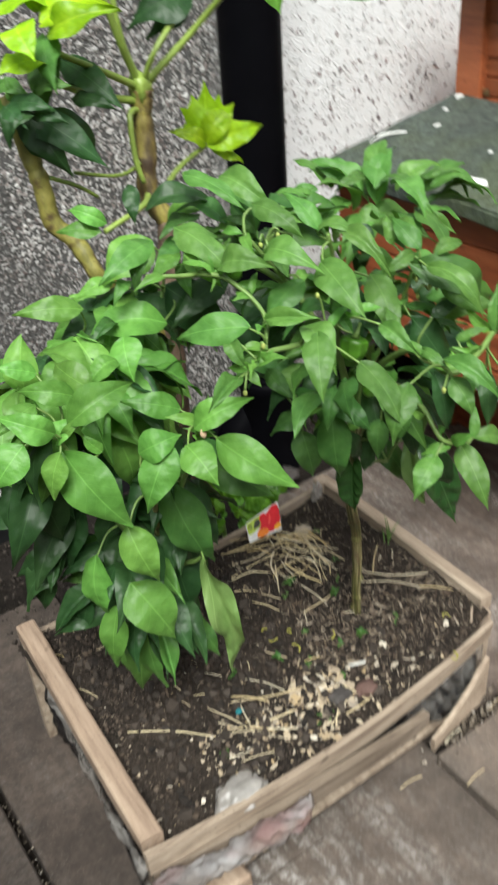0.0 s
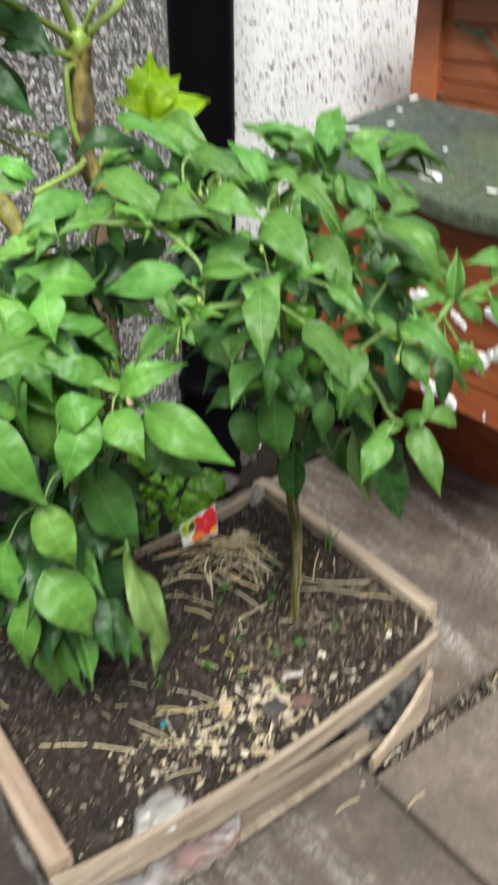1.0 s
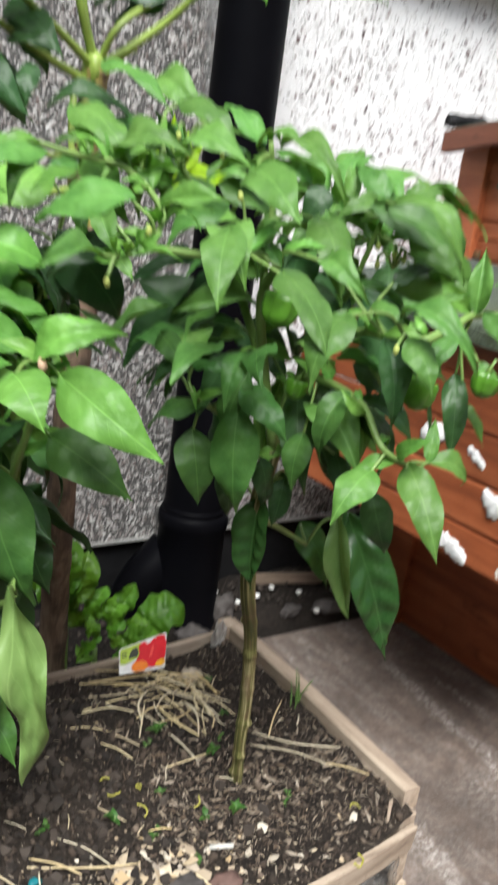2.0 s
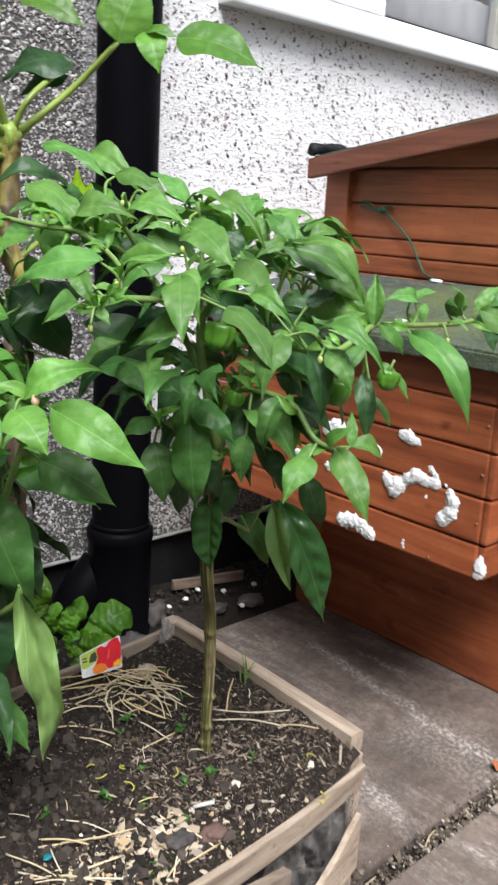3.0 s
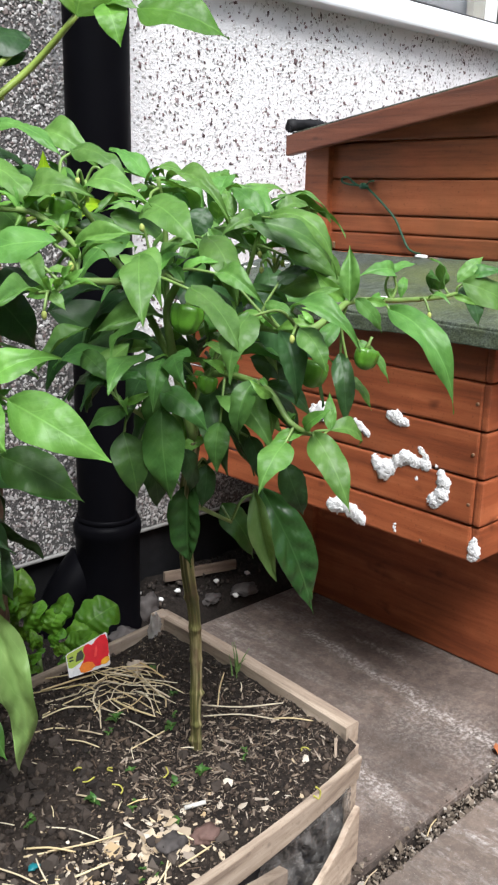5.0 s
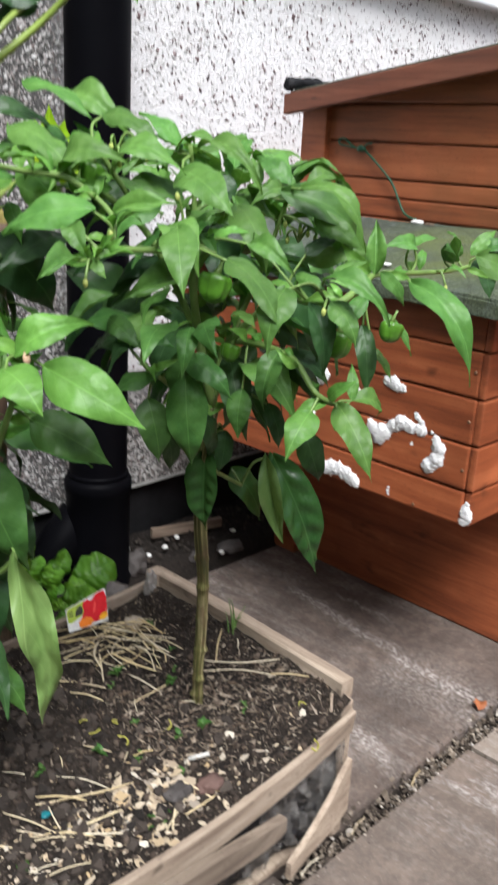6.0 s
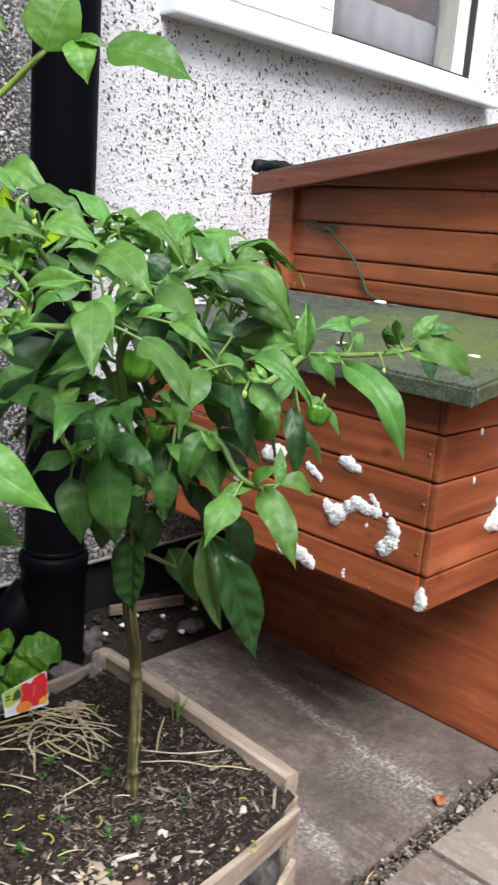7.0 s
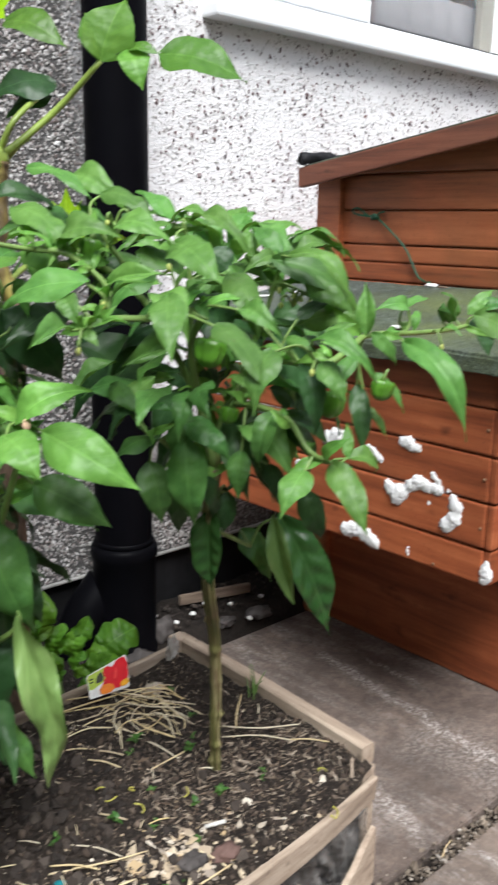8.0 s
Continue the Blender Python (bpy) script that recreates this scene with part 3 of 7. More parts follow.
def soil_sheet(x0, y0, x1, y1, z, amp, step, seed, dome=0.0):
    bm = bmesh.new()
    nx, ny = int((x1 - x0) / step), int((y1 - y0) / step)
    grid = []
    for j in range(ny + 1):
        row = []
        for i in range(nx + 1):
            x, y = x0 + (x1 - x0) * i / nx, y0 + (y1 - y0) * j / ny
            p = Vector((x * 14 + seed, y * 14, seed))
            h = noise.noise(p) * 0.6 + noise.noise(p * 2.7) * 0.4 + noise.noise(p * 6.1) * 0.3
            u, w = (2 * i / nx - 1), (2 * j / ny - 1)
            row.append(bm.verts.new((x, y, z + amp * h + dome * (1 - u * u) * (1 - w * w))))
        grid.append(row)
    for a, b in zip(grid, grid[1:]):
        for k in range(nx):
            bm.faces.new((a[k], a[k + 1], b[k + 1], b[k])).smooth = True
    return bm


bed = soil_sheet(-2.4, -0.46, 1.3, 0.012, 0.0, 0.016, 0.018, 3.0)
for v in bed.verts:
    k = min(1.0, max(0.0, (v.co.y + 0.19) / 0.06)) if v.co.x > -0.14 else 1.0
    v.co.z += -0.035 + 0.075 * k * k * (3 - 2 * k)
    west = min(1.0, max(0.0, (-0.54 - v.co.x) / 0.03)) * min(1.0, max(0.0, (-0.10 - v.co.y) / 0.03))
    v.co.z -= 0.085 * west
structure("soil_bed", bed, M_SOIL_DAMP, "dark damp soil strip along the foot of the house wall", "soil bed")

# ---- house wall, plinth and window ----
WX0, WX1, WZ0, WZ1 = 0.30, 1.42, 1.262, 2.25
bm = bmesh.new()
box((-3.4, 0, 0.164), (WX0, 0.25, 2.8), 0, bm)
box((WX1, 0, 0.164), (3.6, 0.25, 2.8), 0, bm)
box((WX0, 0, 0.164), (WX1, 0.25, WZ0), 0, bm)
box((WX0, 0, WZ1), (WX1, 0.25, 2.8), 0, bm)
wall_north = structure("wall_north", bm, M_RENDER, "white painted pebbledash house wall, grey beside the pipe", "wall")
structure("plinth", box((-3.4, 0.014, -0.06), (3.6, 0.25, 0.164), 0), M_PLINTH, "black painted plinth under the render", "plinth")
structure("trim", box((-3.4, -0.006, 0.160), (3.6, 0.013, 0.167), 0.002), plain_mat("dirty_white_bead", (0.27, 0.265, 0.25), 0.6, var=0.3, scale=20), "pale drip bead along the bottom of the render", "trim")

rnd = random.Random(7)
dark, pale = [], []


def wall_spot(x, z, s):
    return ((x, -0.0005 - 0.1 * s, z), (s * rnd.uniform(0.7, 1.6), s * 0.42, s * rnd.uniform(0.6, 1.2)), Euler((rnd.uniform(-0.4, 0.4), rnd.uniform(0, 6.28), rnd.uniform(-0.4, 0.4))))


def in_window(x, z):
    return WX0 - 0.05 < x < WX1 + 0.02 and z > 1.24


for i in range(17500):
    x, z = rnd.uniform(0.0, 1.75), rnd.uniform(0.172, 1.6)
    clump = 0.45 + 0.9 * noise.noise(Vector((x * 11, z * 11, 2.2)))
    if in_window(x, z) or (z < 0.40 and x < 0.46) or rnd.random() > clump + 0.12:
        continue
    dark.append(wall_spot(x, z, min(0.0058, rnd.lognormvariate(-5.98, 0.36))))
for i in range(22000):
    x, z = rnd.uniform(-0.02, 1.75), rnd.uniform(0.172, 1.6)
    if not in_window(x, z) and (z > 0.40 or x > 0.46):
        pale.append(wall_spot(x, z, rnd.uniform(0.0015, 0.004)))
grey = [wall_spot(rnd.uniform(-1.05, 0.03), rnd.uniform(0.168, 1.5), min(0.0055, rnd.lognormvariate(-6.0, 0.34))) for i in range(62000)]
grey += [wall_spot(rnd.uniform(-2.2, -1.05), rnd.uniform(0.168, 1.5), rnd.uniform(0.003, 0.005)) for i in range(9000)]
# Grey chips in the low band right of the pipe, painting its shade.
grey += [wall_spot(rnd.uniform(0.03, 0.48), rnd.uniform(0.168, 0.42), min(0.0055, rnd.lognormvariate(-6.0, 0.34))) for i in range(7000)]
# Chips low and to the left take the dimmed palette for the plants' shade.
light_grey = [c for c in grey if noise.noise(Vector((c[0][0] * 6, c[0][2] * 6, 9))) * 0.12 + min(c[0][0] + 0.44, 0.7 * (c[0][2] - 0.16)) > 0]
shaded_grey = [c for c in grey if noise.noise(Vector((c[0][0] * 6, c[0][2] * 6, 9))) * 0.12 + min(c[0][0] + 0.44, 0.7 * (c[0][2] - 0.16)) <= 0]
scatter_chips("grey_chips", light_grey, M_CHIP_GREY, wall_north, 4)
scatter_chips("sooty_chips", shaded_grey, M_CHIP_SHADED, wall_north, 9)
scatter_chips("dark_chips", dark, M_CHIP, wall_north, 2)
scatter_chips("pale_chips", pale, M_CHIP_PALE, wall_north, 3)

window_1 = thing("window_1", (WX0, 0, WZ0), "white plastic casement window with a projecting sill in the pebbledash wall", "window", kind="structure")
window_1.matrix_world = Matrix.Identity(4)


def frame_ring(x0, z0, x1, z1, w, y0, y1, bev=0.004):
    bm = bmesh.new()
    box((x0, y0, z0), (x1, y1, z0 + w), bev, bm)
    box((x0, y0, z1 - w), (x1, y1, z1), bev, bm)
    box((x0, y0 + 0.0005, z0 + w), (x0 + w, y1, z1 - w), 0, bm)
    box((x1 - w, y0 + 0.0005, z0 + w), (x1, y1, z1 - w), 0, bm)
    return bm


part("window_frame", frame_ring(WX0, WZ0, WX1, WZ1, 0.045, 0.004, 0.075), M_UPVC, window_1)
part("mullion", box((0.7615, 0.006, WZ0 + 0.045), (0.7705, 0.075, WZ1 - 0.045), 0.001), M_UPVC, window_1)
sash = part("sash", frame_ring(0.345, WZ0 + 0.045, 0.761, WZ1 - 0.045, 0.046, 0.001, 0.06), M_UPVC, window_1)
part("window_sill", box((0.262, -0.048, 1.240), (1.46, 0.003, 1.268), 0.005, seg=2), M_UPVC, window_1)
part("rubber_seal", frame_ring(0.765, WZ0 + 0.045, 1.375, WZ1 - 0.045, 0.006, 0.012, 0.03, 0.001), M_SEAL, window_1)
gm, gn, gl, gb = nodes_of("window_glass")
gb.inputs["Base Color"].default_value = (0.9, 0.93, 0.92, 1)
gb.inputs["Roughness"].default_value = 0.02
gb.inputs["Transmission Weight"].default_value = 1.0
for x0, x1, z0 in ((0.391, 0.715, WZ0 + 0.091), (0.771, 1.369, WZ0 + 0.051)):
    pane = part("pane", box((x0, 0.028, z0), (x1, 0.034, WZ1 - 0.051)), gm, window_1)
    pane.visible_shadow = False
# low grey panel, brown one above, behind the glass in place of its reflections
def pleated(name, y0, z0, z1, mat, label, category, pleat):
    bm = bmesh.new()
    cols = []
    for i in range(121):
        x = 0.36 + 1.02 * i / 120
        y = y0 + pleat * math.sin(i * 0.62) + 0.6 * pleat * noise.noise(Vector((i * 0.21, z0, 0)))
        cols.append([bm.verts.new((x, y + dy, z)) for dy, z in ((0, z0), (0, z1), (0.003, z1), (0.003, z0))])
    for a, b in zip(cols, cols[1:]):
        for k in range(4):
            bm.faces.new((a[k], b[k], b[(k + 1) % 4], a[(k + 1) % 4])).smooth = True
    tagged(part(name, bm, mat, None), label, category)


pleated("net_curtain", 0.115, WZ0 + 0.005, 1.445, plain_mat("grey_reflection", (0.12, 0.108, 0.112), 0.9, var=0.18, scale=5), "low grey pleated panel behind the window glass, in place of a reflection", "curtain", 0.003)
pleated("fabric_blind", 0.150, 1.425, WZ1 - 0.01, plain_mat("brown_reflection", (0.40, 0.18, 0.11), 0.9, var=0.4, scale=7), "reddish-brown pleated panel behind the window glass, in place of a reflection", "blind", 0.004)
# the plain room behind the glass
M_ROOM = plain_mat("room_plaster", (0.42, 0.39, 0.36), 0.8, var=0.05, scale=3)
bm = bmesh.new()
box((-0.6, 2.2, 0.0), (2.4, 2.3, 2.6), 0, bm)
box((-0.7, 0.25, 0.0), (-0.6, 2.3, 2.6), 0, bm)
box((2.4, 0.25, 0.0), (2.5, 2.3, 2.6), 0, bm)
structure("room_wall", bm, M_ROOM, "plain pale walls of the room behind the window", "wall")
structure("room_floor", box((-0.7, 0.25, -0.05), (2.5, 2.3, 0.0)), M_ROOM, "plain floor of the room behind the window", "floor")
structure("ceiling", box((-0.7, 0.25, 2.6), (2.5, 2.3, 2.65)), M_ROOM, "plain ceiling of the room behind the window", "ceiling")

# Widened beige strip in place of a drape at the pane's right edge.
M_BEIGE_STRIP = plain_mat("beige_strip", (0.20, 0.175, 0.14), 0.7, var=0.1, scale=6)
structure("trim", box((WX1 - 0.10, 0.076, WZ0), (WX1 - 0.001, 0.10, WZ1), 0.002), M_BEIGE_STRIP, "beige strip inside the window, standing in for a drape", "trim")
# unseen walls added to redden the window's reflection and block light from the left
structure("wall_south", box((-6.0, -6.2, -0.06), (8.0, -6.0, 3.6)), plain_mat("dull_red_brick", (0.27, 0.125, 0.085), 0.85, var=0.3, scale=5), "plain red-brown wall out of view, added to redden the window's reflection", "wall")
structure("wall_west", box((-1.65, -4.5, -0.06), (-1.52, 0.0, 1.35)), plain_mat("unseen_wall_brown", (0.11, 0.075, 0.05), 0.7, var=0.3, scale=9), "plain brown wall out of view, added to block light from the left", "wall")

# ---- downpipe ----
downpipe = thing("downpipe", (0, -0.085, 0), "black plastic drainpipe with a ribbed socket collar on the house wall", "drainpipe")
part("pipe", lathe([(0.055, 0.20), (0.055, 2.75)], 40), M_PIPE, downpipe)
part("collar", lathe([(0.0555, 0.252), (0.0610, 0.250), (0.0645, 0.243), (0.0650, 0.234), (0.0645, 0.226), (0.0615, 0.220), (0.0612, 0.05), (0.066, 0.045), (0.067, -0.05)], 40), M_PIPE, downpipe)
part("seal_ring", lathe([(0.0552, 0.262), (0.0578, 0.260), (0.0582, 0.254), (0.0556, 0.251)], 40), M_PIPE, downpipe)
part("elbow", tube(curve_pts([(-0.02, 0.03, 0.16), (-0.075, 0.03, 0.10), (-0.10, 0.035, 0.03), (-0.10, 0.035, -0.06)], 6), 0.045, 20), M_PIPE, downpipe)
part("wall_clip", box((-0.07, 0.035, 1.75), (0.07, 0.09, 1.79), 0.004), M_PIPE, downpipe)

# ---- chicken coop with a nest box on its side ----
NX, RX = 0.108, 0.455            # outer faces of the nest box and of the coop's side wall
NY, BY, FY = -0.815, -0.154, -1.40  # nest box front end, coop back corner, coop front end
coop = thing("chicken_coop", (0.8, -0.7, 0.0), "red-brown stained wooden chicken coop with a felted nest box", "chicken coop")
coop.matrix_world = Matrix.Identity(4)


def clad_board(name, axis, face, a0, a1, z0, z1, parent, thick=0.012, out=-1, tilt=0.0, cuts=0, mat=None):
    """A horizontal cladding board with rounded edges. axis 'y': on a face x = face; axis 'x': on a face y = face."""
    bm = bmesh.new()
    lo, hi = (min(face, face - out * thick), max(face, face - out * thick))
    if axis == "y":
        box((lo, a0, z0 + 0.0014), (hi, a1, z1 - 0.0014), 0.0036, bm, seg=2)
    else:
        box((a0, lo, z0 + 0.0012), (a1, hi, z1 - 0.0014), 0.0036, bm, seg=2)
    if cuts:
        bmesh.ops.subdivide_edges(bm, edges=[e for e in bm.edges if e.calc_length() > 0.5], cuts=cuts)
    for v in bm.verts:
        v.co.z += tilt * ((v.co.y if axis == "y" else v.co.x) - a0)
    # grain runs along the board: turn the object so that its own y lies along it
    if axis == "x":
        turn = Matrix.Rotation(radians(90), 4, "Z")
        bm.transform(turn.inverted())
        ob = part(name, bm, mat or M_COOP, parent)
        ob.matrix_basis = turn
        return ob
    return part(name, bm, mat or M_COOP, parent)


rnd = random.Random(12)
bm = box((RX + 0.012, FY, 0.0), (RX + 0.03, BY, 1.0))
for v in bm.verts:
    if v.co.z > 0.5:
        v.co.z = 0.931 + 0.158 * (-0.143 - v.co.y) + 0.010
part("backing_panel", bm, M_COOP, coop)
for z0, z1 in [(0.0, 0.349)] + [(0.349 + 0.0672 * i, 0.4162 + 0.0672 * i) for i in range(5)] + [(0.685, 0.750), (0.750, 0.7865), (0.7865, 0.820), (0.820, 0.885), (0.885, 0.952), (0.952, 1.019), (1.019, 1.086), (1.086, 1.153)]:
    board = clad_board("board", "y", RX + (0.003 if z0 == 0.7865 else rnd.uniform(0, 0.0015)), FY, BY - 0.014, z0, z1, coop, cuts=12 if z1 > 0.92 else 0, mat=M_COOP_AGED if z0 > 0.7 else M_COOP)
    for v in board.data.vertices:
        v.co.z = min(v.co.z, 0.931 + 0.158 * (-0.143 - v.co.y) + 0.010)
part("corner_post", box((RX - 0.014, BY - 0.062, 0.0), (RX + 0.03, BY, 0.946), 0.003, seg=2), M_COOP_AGED, coop)
for i in range(13):
    clad_board("board", "x", BY + 0.001, RX + 0.03, 1.35, 0.013 + 0.0672 * i, 0.0802 + 0.0672 * i, coop, out=1)
part("front_wall", box((RX + 0.03, FY - 0.014, 0.0), (1.35, FY, 1.1), 0.003), M_COOP, coop)
part("far_wall", box((1.336, FY, 0.0), (1.35, BY, 1.1), 0.003), M_COOP, coop)

# pent roof that rises away from the house
SL = 0.158


def roof_z(y):
    return 0.931 + SL * (-0.143 - y)


def sloped(lo, hi, bev=0.003):
    bm = box(lo, hi, bev, seg=2)
    for v in bm.verts:
        v.co.z += roof_z(v.co.y)
    return bm


part("roof_fascia", sloped((0.398, -1.46, -0.004), (0.416, -0.140, 0.034)), M_FASCIA, coop, "aged brown roof edge board")
part("roof_deck", sloped((0.416, -1.46, 0.014), (1.40, -0.135, 0.030)), M_COOP, coop)
part("soffit_batten", sloped((0.417, -1.44, 0.004), (0.450, -0.170, 0.013)), M_FASCIA, coop)
part("roof_felt", sloped((0.405, -1.47, 0.0345), (1.41, -0.150, 0.038), 0.001), M_FELT, coop, "dark mineral roofing felt")
bm = tube(curve_pts([(0.392, -0.152, 0.981), (0.43, -0.158, 0.984), (0.50, -0.166, 0.983), (0.60, -0.172, 0.983)], 5), [0.011, 0.013, 0.012, 0.013, 0.011] * 3 + [0.011], 9)
for v in bm.verts:
    v.co += Vector((noise.noise(v.co * 90), noise.noise(v.co * 80 + Vector((3, 1, 2))), noise.noise(v.co * 70))) * 0.006
part("felt_roll", bm, M_PLINTH, coop, "black rolled felt at the low roof edge")

# nest box: boarded side, boarded end, sloping felted lid
nest_box = part("nest_box", box((NX + 0.012, NY + 0.012, 0.372), (RX, -0.190, 0.384)), M_COOP, coop, "projecting nest box with boarded sides")
SEAMS = (0.366, 0.419, 0.486, 0.553, 0.619, 0.684)
for z0, z1 in zip(SEAMS, SEAMS[1:]):
    clad_board("board", "y", NX + rnd.uniform(0, 0.001), NY + 0.011, -0.190, z0, z1, nest_box)
    clad_board("board", "x", NY - rnd.uniform(0.0, 0.002), NX + rnd.uniform(0.001, 0.004), RX - 0.001, z0, z1, nest_box)
top_board = clad_board("board", "x", NY + 0.002, NX + 0.10, RX - 0.001, 0.684, 0.731, nest_box)
for v in top_board.data.vertices:
    v.co.z = min(v.co.z, 0.679 + (v.co.x - 0.088) * 0.151)
bm = bmesh.new()
vs = [bm.verts.new(p) for p in ((NX + 0.004, NY + 0.002, 0.680), (RX, NY + 0.002, 0.680), (RX, NY + 0.002, 0.731), (NX + 0.004, NY + 0.012, 0.680), (RX, NY + 0.012, 0.680), (RX, NY + 0.012, 0.731))]
for f in ((0, 1, 2), (5, 4, 3), (0, 3, 4, 1), (1, 4, 5, 2), (2, 5, 3, 0)):
    bm.faces.new([vs[i] for i in f])
part("gusset", bm, M_COOP, nest_box)


def lid_z(x):
    return 0.681 + (x - 0.088) * 0.151


def lid_mesh(x0, y0, x1, y1, dz0, dz1, bev, cuts=0, wob=0.0):
    bm = box((x0, y0, dz0), (x1, y1, dz1), bev, seg=2)
    if cuts:
        bmesh.ops.subdivide_edges(bm, edges=[e for e in bm.edges if e.calc_length() > 0.15], cuts=cuts, use_grid_fill=True)
    for v in bm.verts:
        if v.co.y > -0.3:
            v.co.y += 0.07 * (v.co.x - 0.44) * (v.co.y + 0.3) / 0.15
        v.co.z += lid_z(v.co.x) + wob * noise.noise(Vector((v.co.x * 9, v.co.y * 9, 1.0)))
    return bm


part("lid_board", lid_mesh(0.092, -0.852, RX - 0.016, -0.160, 0.0, 0.012, 0.002), M_COOP, nest_box)
part("lid_felt", lid_mesh(0.084, -0.862, RX - 0.0155, -0.155, 0.010, 0.0165, 0.002, 20, 0.006), M_FELT, nest_box, "mossy green mineral felt on the nest box lid")
part("felt_edge", lid_mesh(0.082, -0.864, 0.0875, -0.153, -0.010, 0.012, 0.002, 20, 0.006), M_FELT, nest_box, "felt folded down over the lid's edge")
bm = bmesh.new()
box((0.088, -0.866, -0.010), (RX - 0.02, -0.861, 0.012), 0.002, bm)
for v in bm.verts:
    v.co.z += lid_z(v.co.x)
part("felt_edge", bm, M_FELT, nest_box)
# hinge in the corner between the wall and the lid
part("hinge", box((RX - 0.004, -0.232, 0.753), (RX - 0.0005, -0.205, 0.766), 0.001), plain_mat("dull_brass", (0.30, 0.22, 0.12), 0.4, 0.8), coop)


def filler(run, seed, label="white hardened filler"):
    """Crumbly white filler squeezed out over the boards: a low ridge of grains along (y, height, half width)."""
    rf = random.Random(seed)
    bm = bmesh.new()
    steps = []
    for (y0, z0, r0), (y1, z1, r1) in zip(run, run[1:] if len(run) > 1 else run):
        n = max(1, int(math.hypot(y1 - y0, z1 - z0) / 0.003))
        steps += [(y0 + (y1 - y0) * k / n, z0 + (z1 - z0) * k / n, r0 + (r1 - r0) * k / n) for k in range(n + 1)]
    for y, z, r in steps:
        y, z, r = y + rf.gauss(0, 0.0011), z + rf.gauss(0, 0.0011), r * rf.uniform(0.75, 1.15)
        lump(r * 1.06, (0.42, 1.0, 1.0), 0.45, 3, rf.randrange(99), bm, (NX + 0.001, y, z), 2.4)
        for k in range(int(10 + r * 1000)):
            a, q = rf.uniform(0, 6.283), math.sqrt(rf.random())
            g = rf.uniform(0.0006, 0.0014)
            lump(g, (0.7, 1.0, 1.0), 0.5, 1, rf.randrange(99), bm, (NX + 0.001 - 0.43 * r * math.sqrt(max(0.0, 1 - 0.95 * q * q)), y + 1.12 * q * r * math.cos(a), z + 1.12 * q * r * math.sin(a)))
    return part("filler_blob", bm, M_FOAM, nest_box, label)


# ---- slatted wooden crate filled with compost ----
crate = thing("wooden_crate", (-0.44, -0.64, 0.0), "weathered slatted wooden crate lined with plastic and filled with compost", "crate")
crate.matrix_world = Matrix.Identity(4)
RIM = 0.231


def slat(name, a, b, width, thick, bow=0.0, sag=0.0, parent=crate, mat=M_CRATE, n=12, label="", warp=0.0):
    """A thin board on edge from a to b (its top middle line), bowed outwards and sagging."""
    a, b = Vector(a), Vector(b)
    along = (b - a).normalized()
    side = Vector((along.y, -along.x, 0)).normalized()
    bm = bmesh.new()
    rings = []
    L = (b - a).length
    for i in range(n + 1):
        t = i / n
        s = 4 * t * (1 - t)
        c = a.lerp(b, t) + side * bow * s + Vector((0, 0, -sag * s))
        c += side * 0.0012 * noise.noise(Vector((t * 5, a.x * 9, width * 50))) 
        lean = warp * (t - 0.5)
        up = Vector((0, 0, 1)) * math.cos(lean) + side * math.sin(lean)
        w = width * (1 + 0.05 * noise.noise(Vector((t * 7, a.y * 11, 3))))
        rings.append([bm.verts.new(c + side * thick * k + up * h) for k, h in ((-0.5, -0.002), (-0.4, 0), (0.4, 0), (0.5, -0.002), (0.5, -w + 0.002), (0.4, -w), (-0.4, -w), (-0.5, -w + 0.002))])
    for r0, r1 in zip(rings, rings[1:]):
        for k in range(8):
            bm.faces.new((r0[k], r1[k], r1[(k + 1) % 8], r0[(k + 1) % 8]))
    bm.faces.new(rings[0])
    bm.faces.new(rings[-1][::-1])
    # the grain runs along the slat's own y axis
    m = Matrix.Translation(a) @ along.to_track_quat("Y", "Z").to_matrix().to_4x4()
    bm.transform(m.inverted())
    ob = part(name, bm, mat, parent, label)
    ob.matrix_basis = m
    return ob


def bent_slat(name, path, thick, mat, label=""):
    """A thin board on edge along bent points (x, y, top height, width)."""
    xyz = curve_pts([p[:3] for p in path], 6)
    wid = curve_pts([(p[3], 0, 0) for p in path], 6)
    bm = bmesh.new()
    rings = []
    for i, (c, w) in enumerate(zip(xyz, wid)):
        d = xyz[min(i + 1, len(xyz) - 1)] - xyz[max(i - 1, 0)]
        side = Vector((d.y, -d.x, 0)).normalized()
        jag = 0.0015 * noise.noise(Vector((c.x * 40, 2, 7)))
        rings.append([bm.verts.new(c + side * thick * k + Vector((0, 0, h + jag))) for k, h in ((-0.5, -0.002), (-0.4, 0), (0.4, 0), (0.5, -0.002), (0.5, -w.x + 0.002), (0.4, -w.x), (-0.4, -w.x), (-0.5, -w.x + 0.002))])
    for r0, r1 in zip(rings, rings[1:]):
        for k in range(8):
            bm.faces.new((r0[k], r1[k], r1[(k + 1) % 8], r0[(k + 1) % 8]))
    bm.faces.new(rings[0])
    bm.faces.new(rings[-1][::-1])
    turn = Matrix.Rotation(radians(90), 4, "Z")
    bm.transform(turn.inverted())
    ob = part(name, bm, mat, crate, label)
    ob.matrix_basis = turn
    return ob


# side rails
slat("side_rail", (-0.733, -0.852, RIM), (-0.710, -0.436, RIM), 0.027, 0.028, mat=M_CRATE_WARM)
slat("side_rail", (-0.146, -0.822, RIM), (-0.136, -0.430, RIM), 0.028, 0.022, bow=0.003)
for z in (0.150, 0.065):
    slat("side_slat", (-0.138, -0.815, z), (-0.129, -0.436, z), 0.050, 0.009, bow=-0.004)
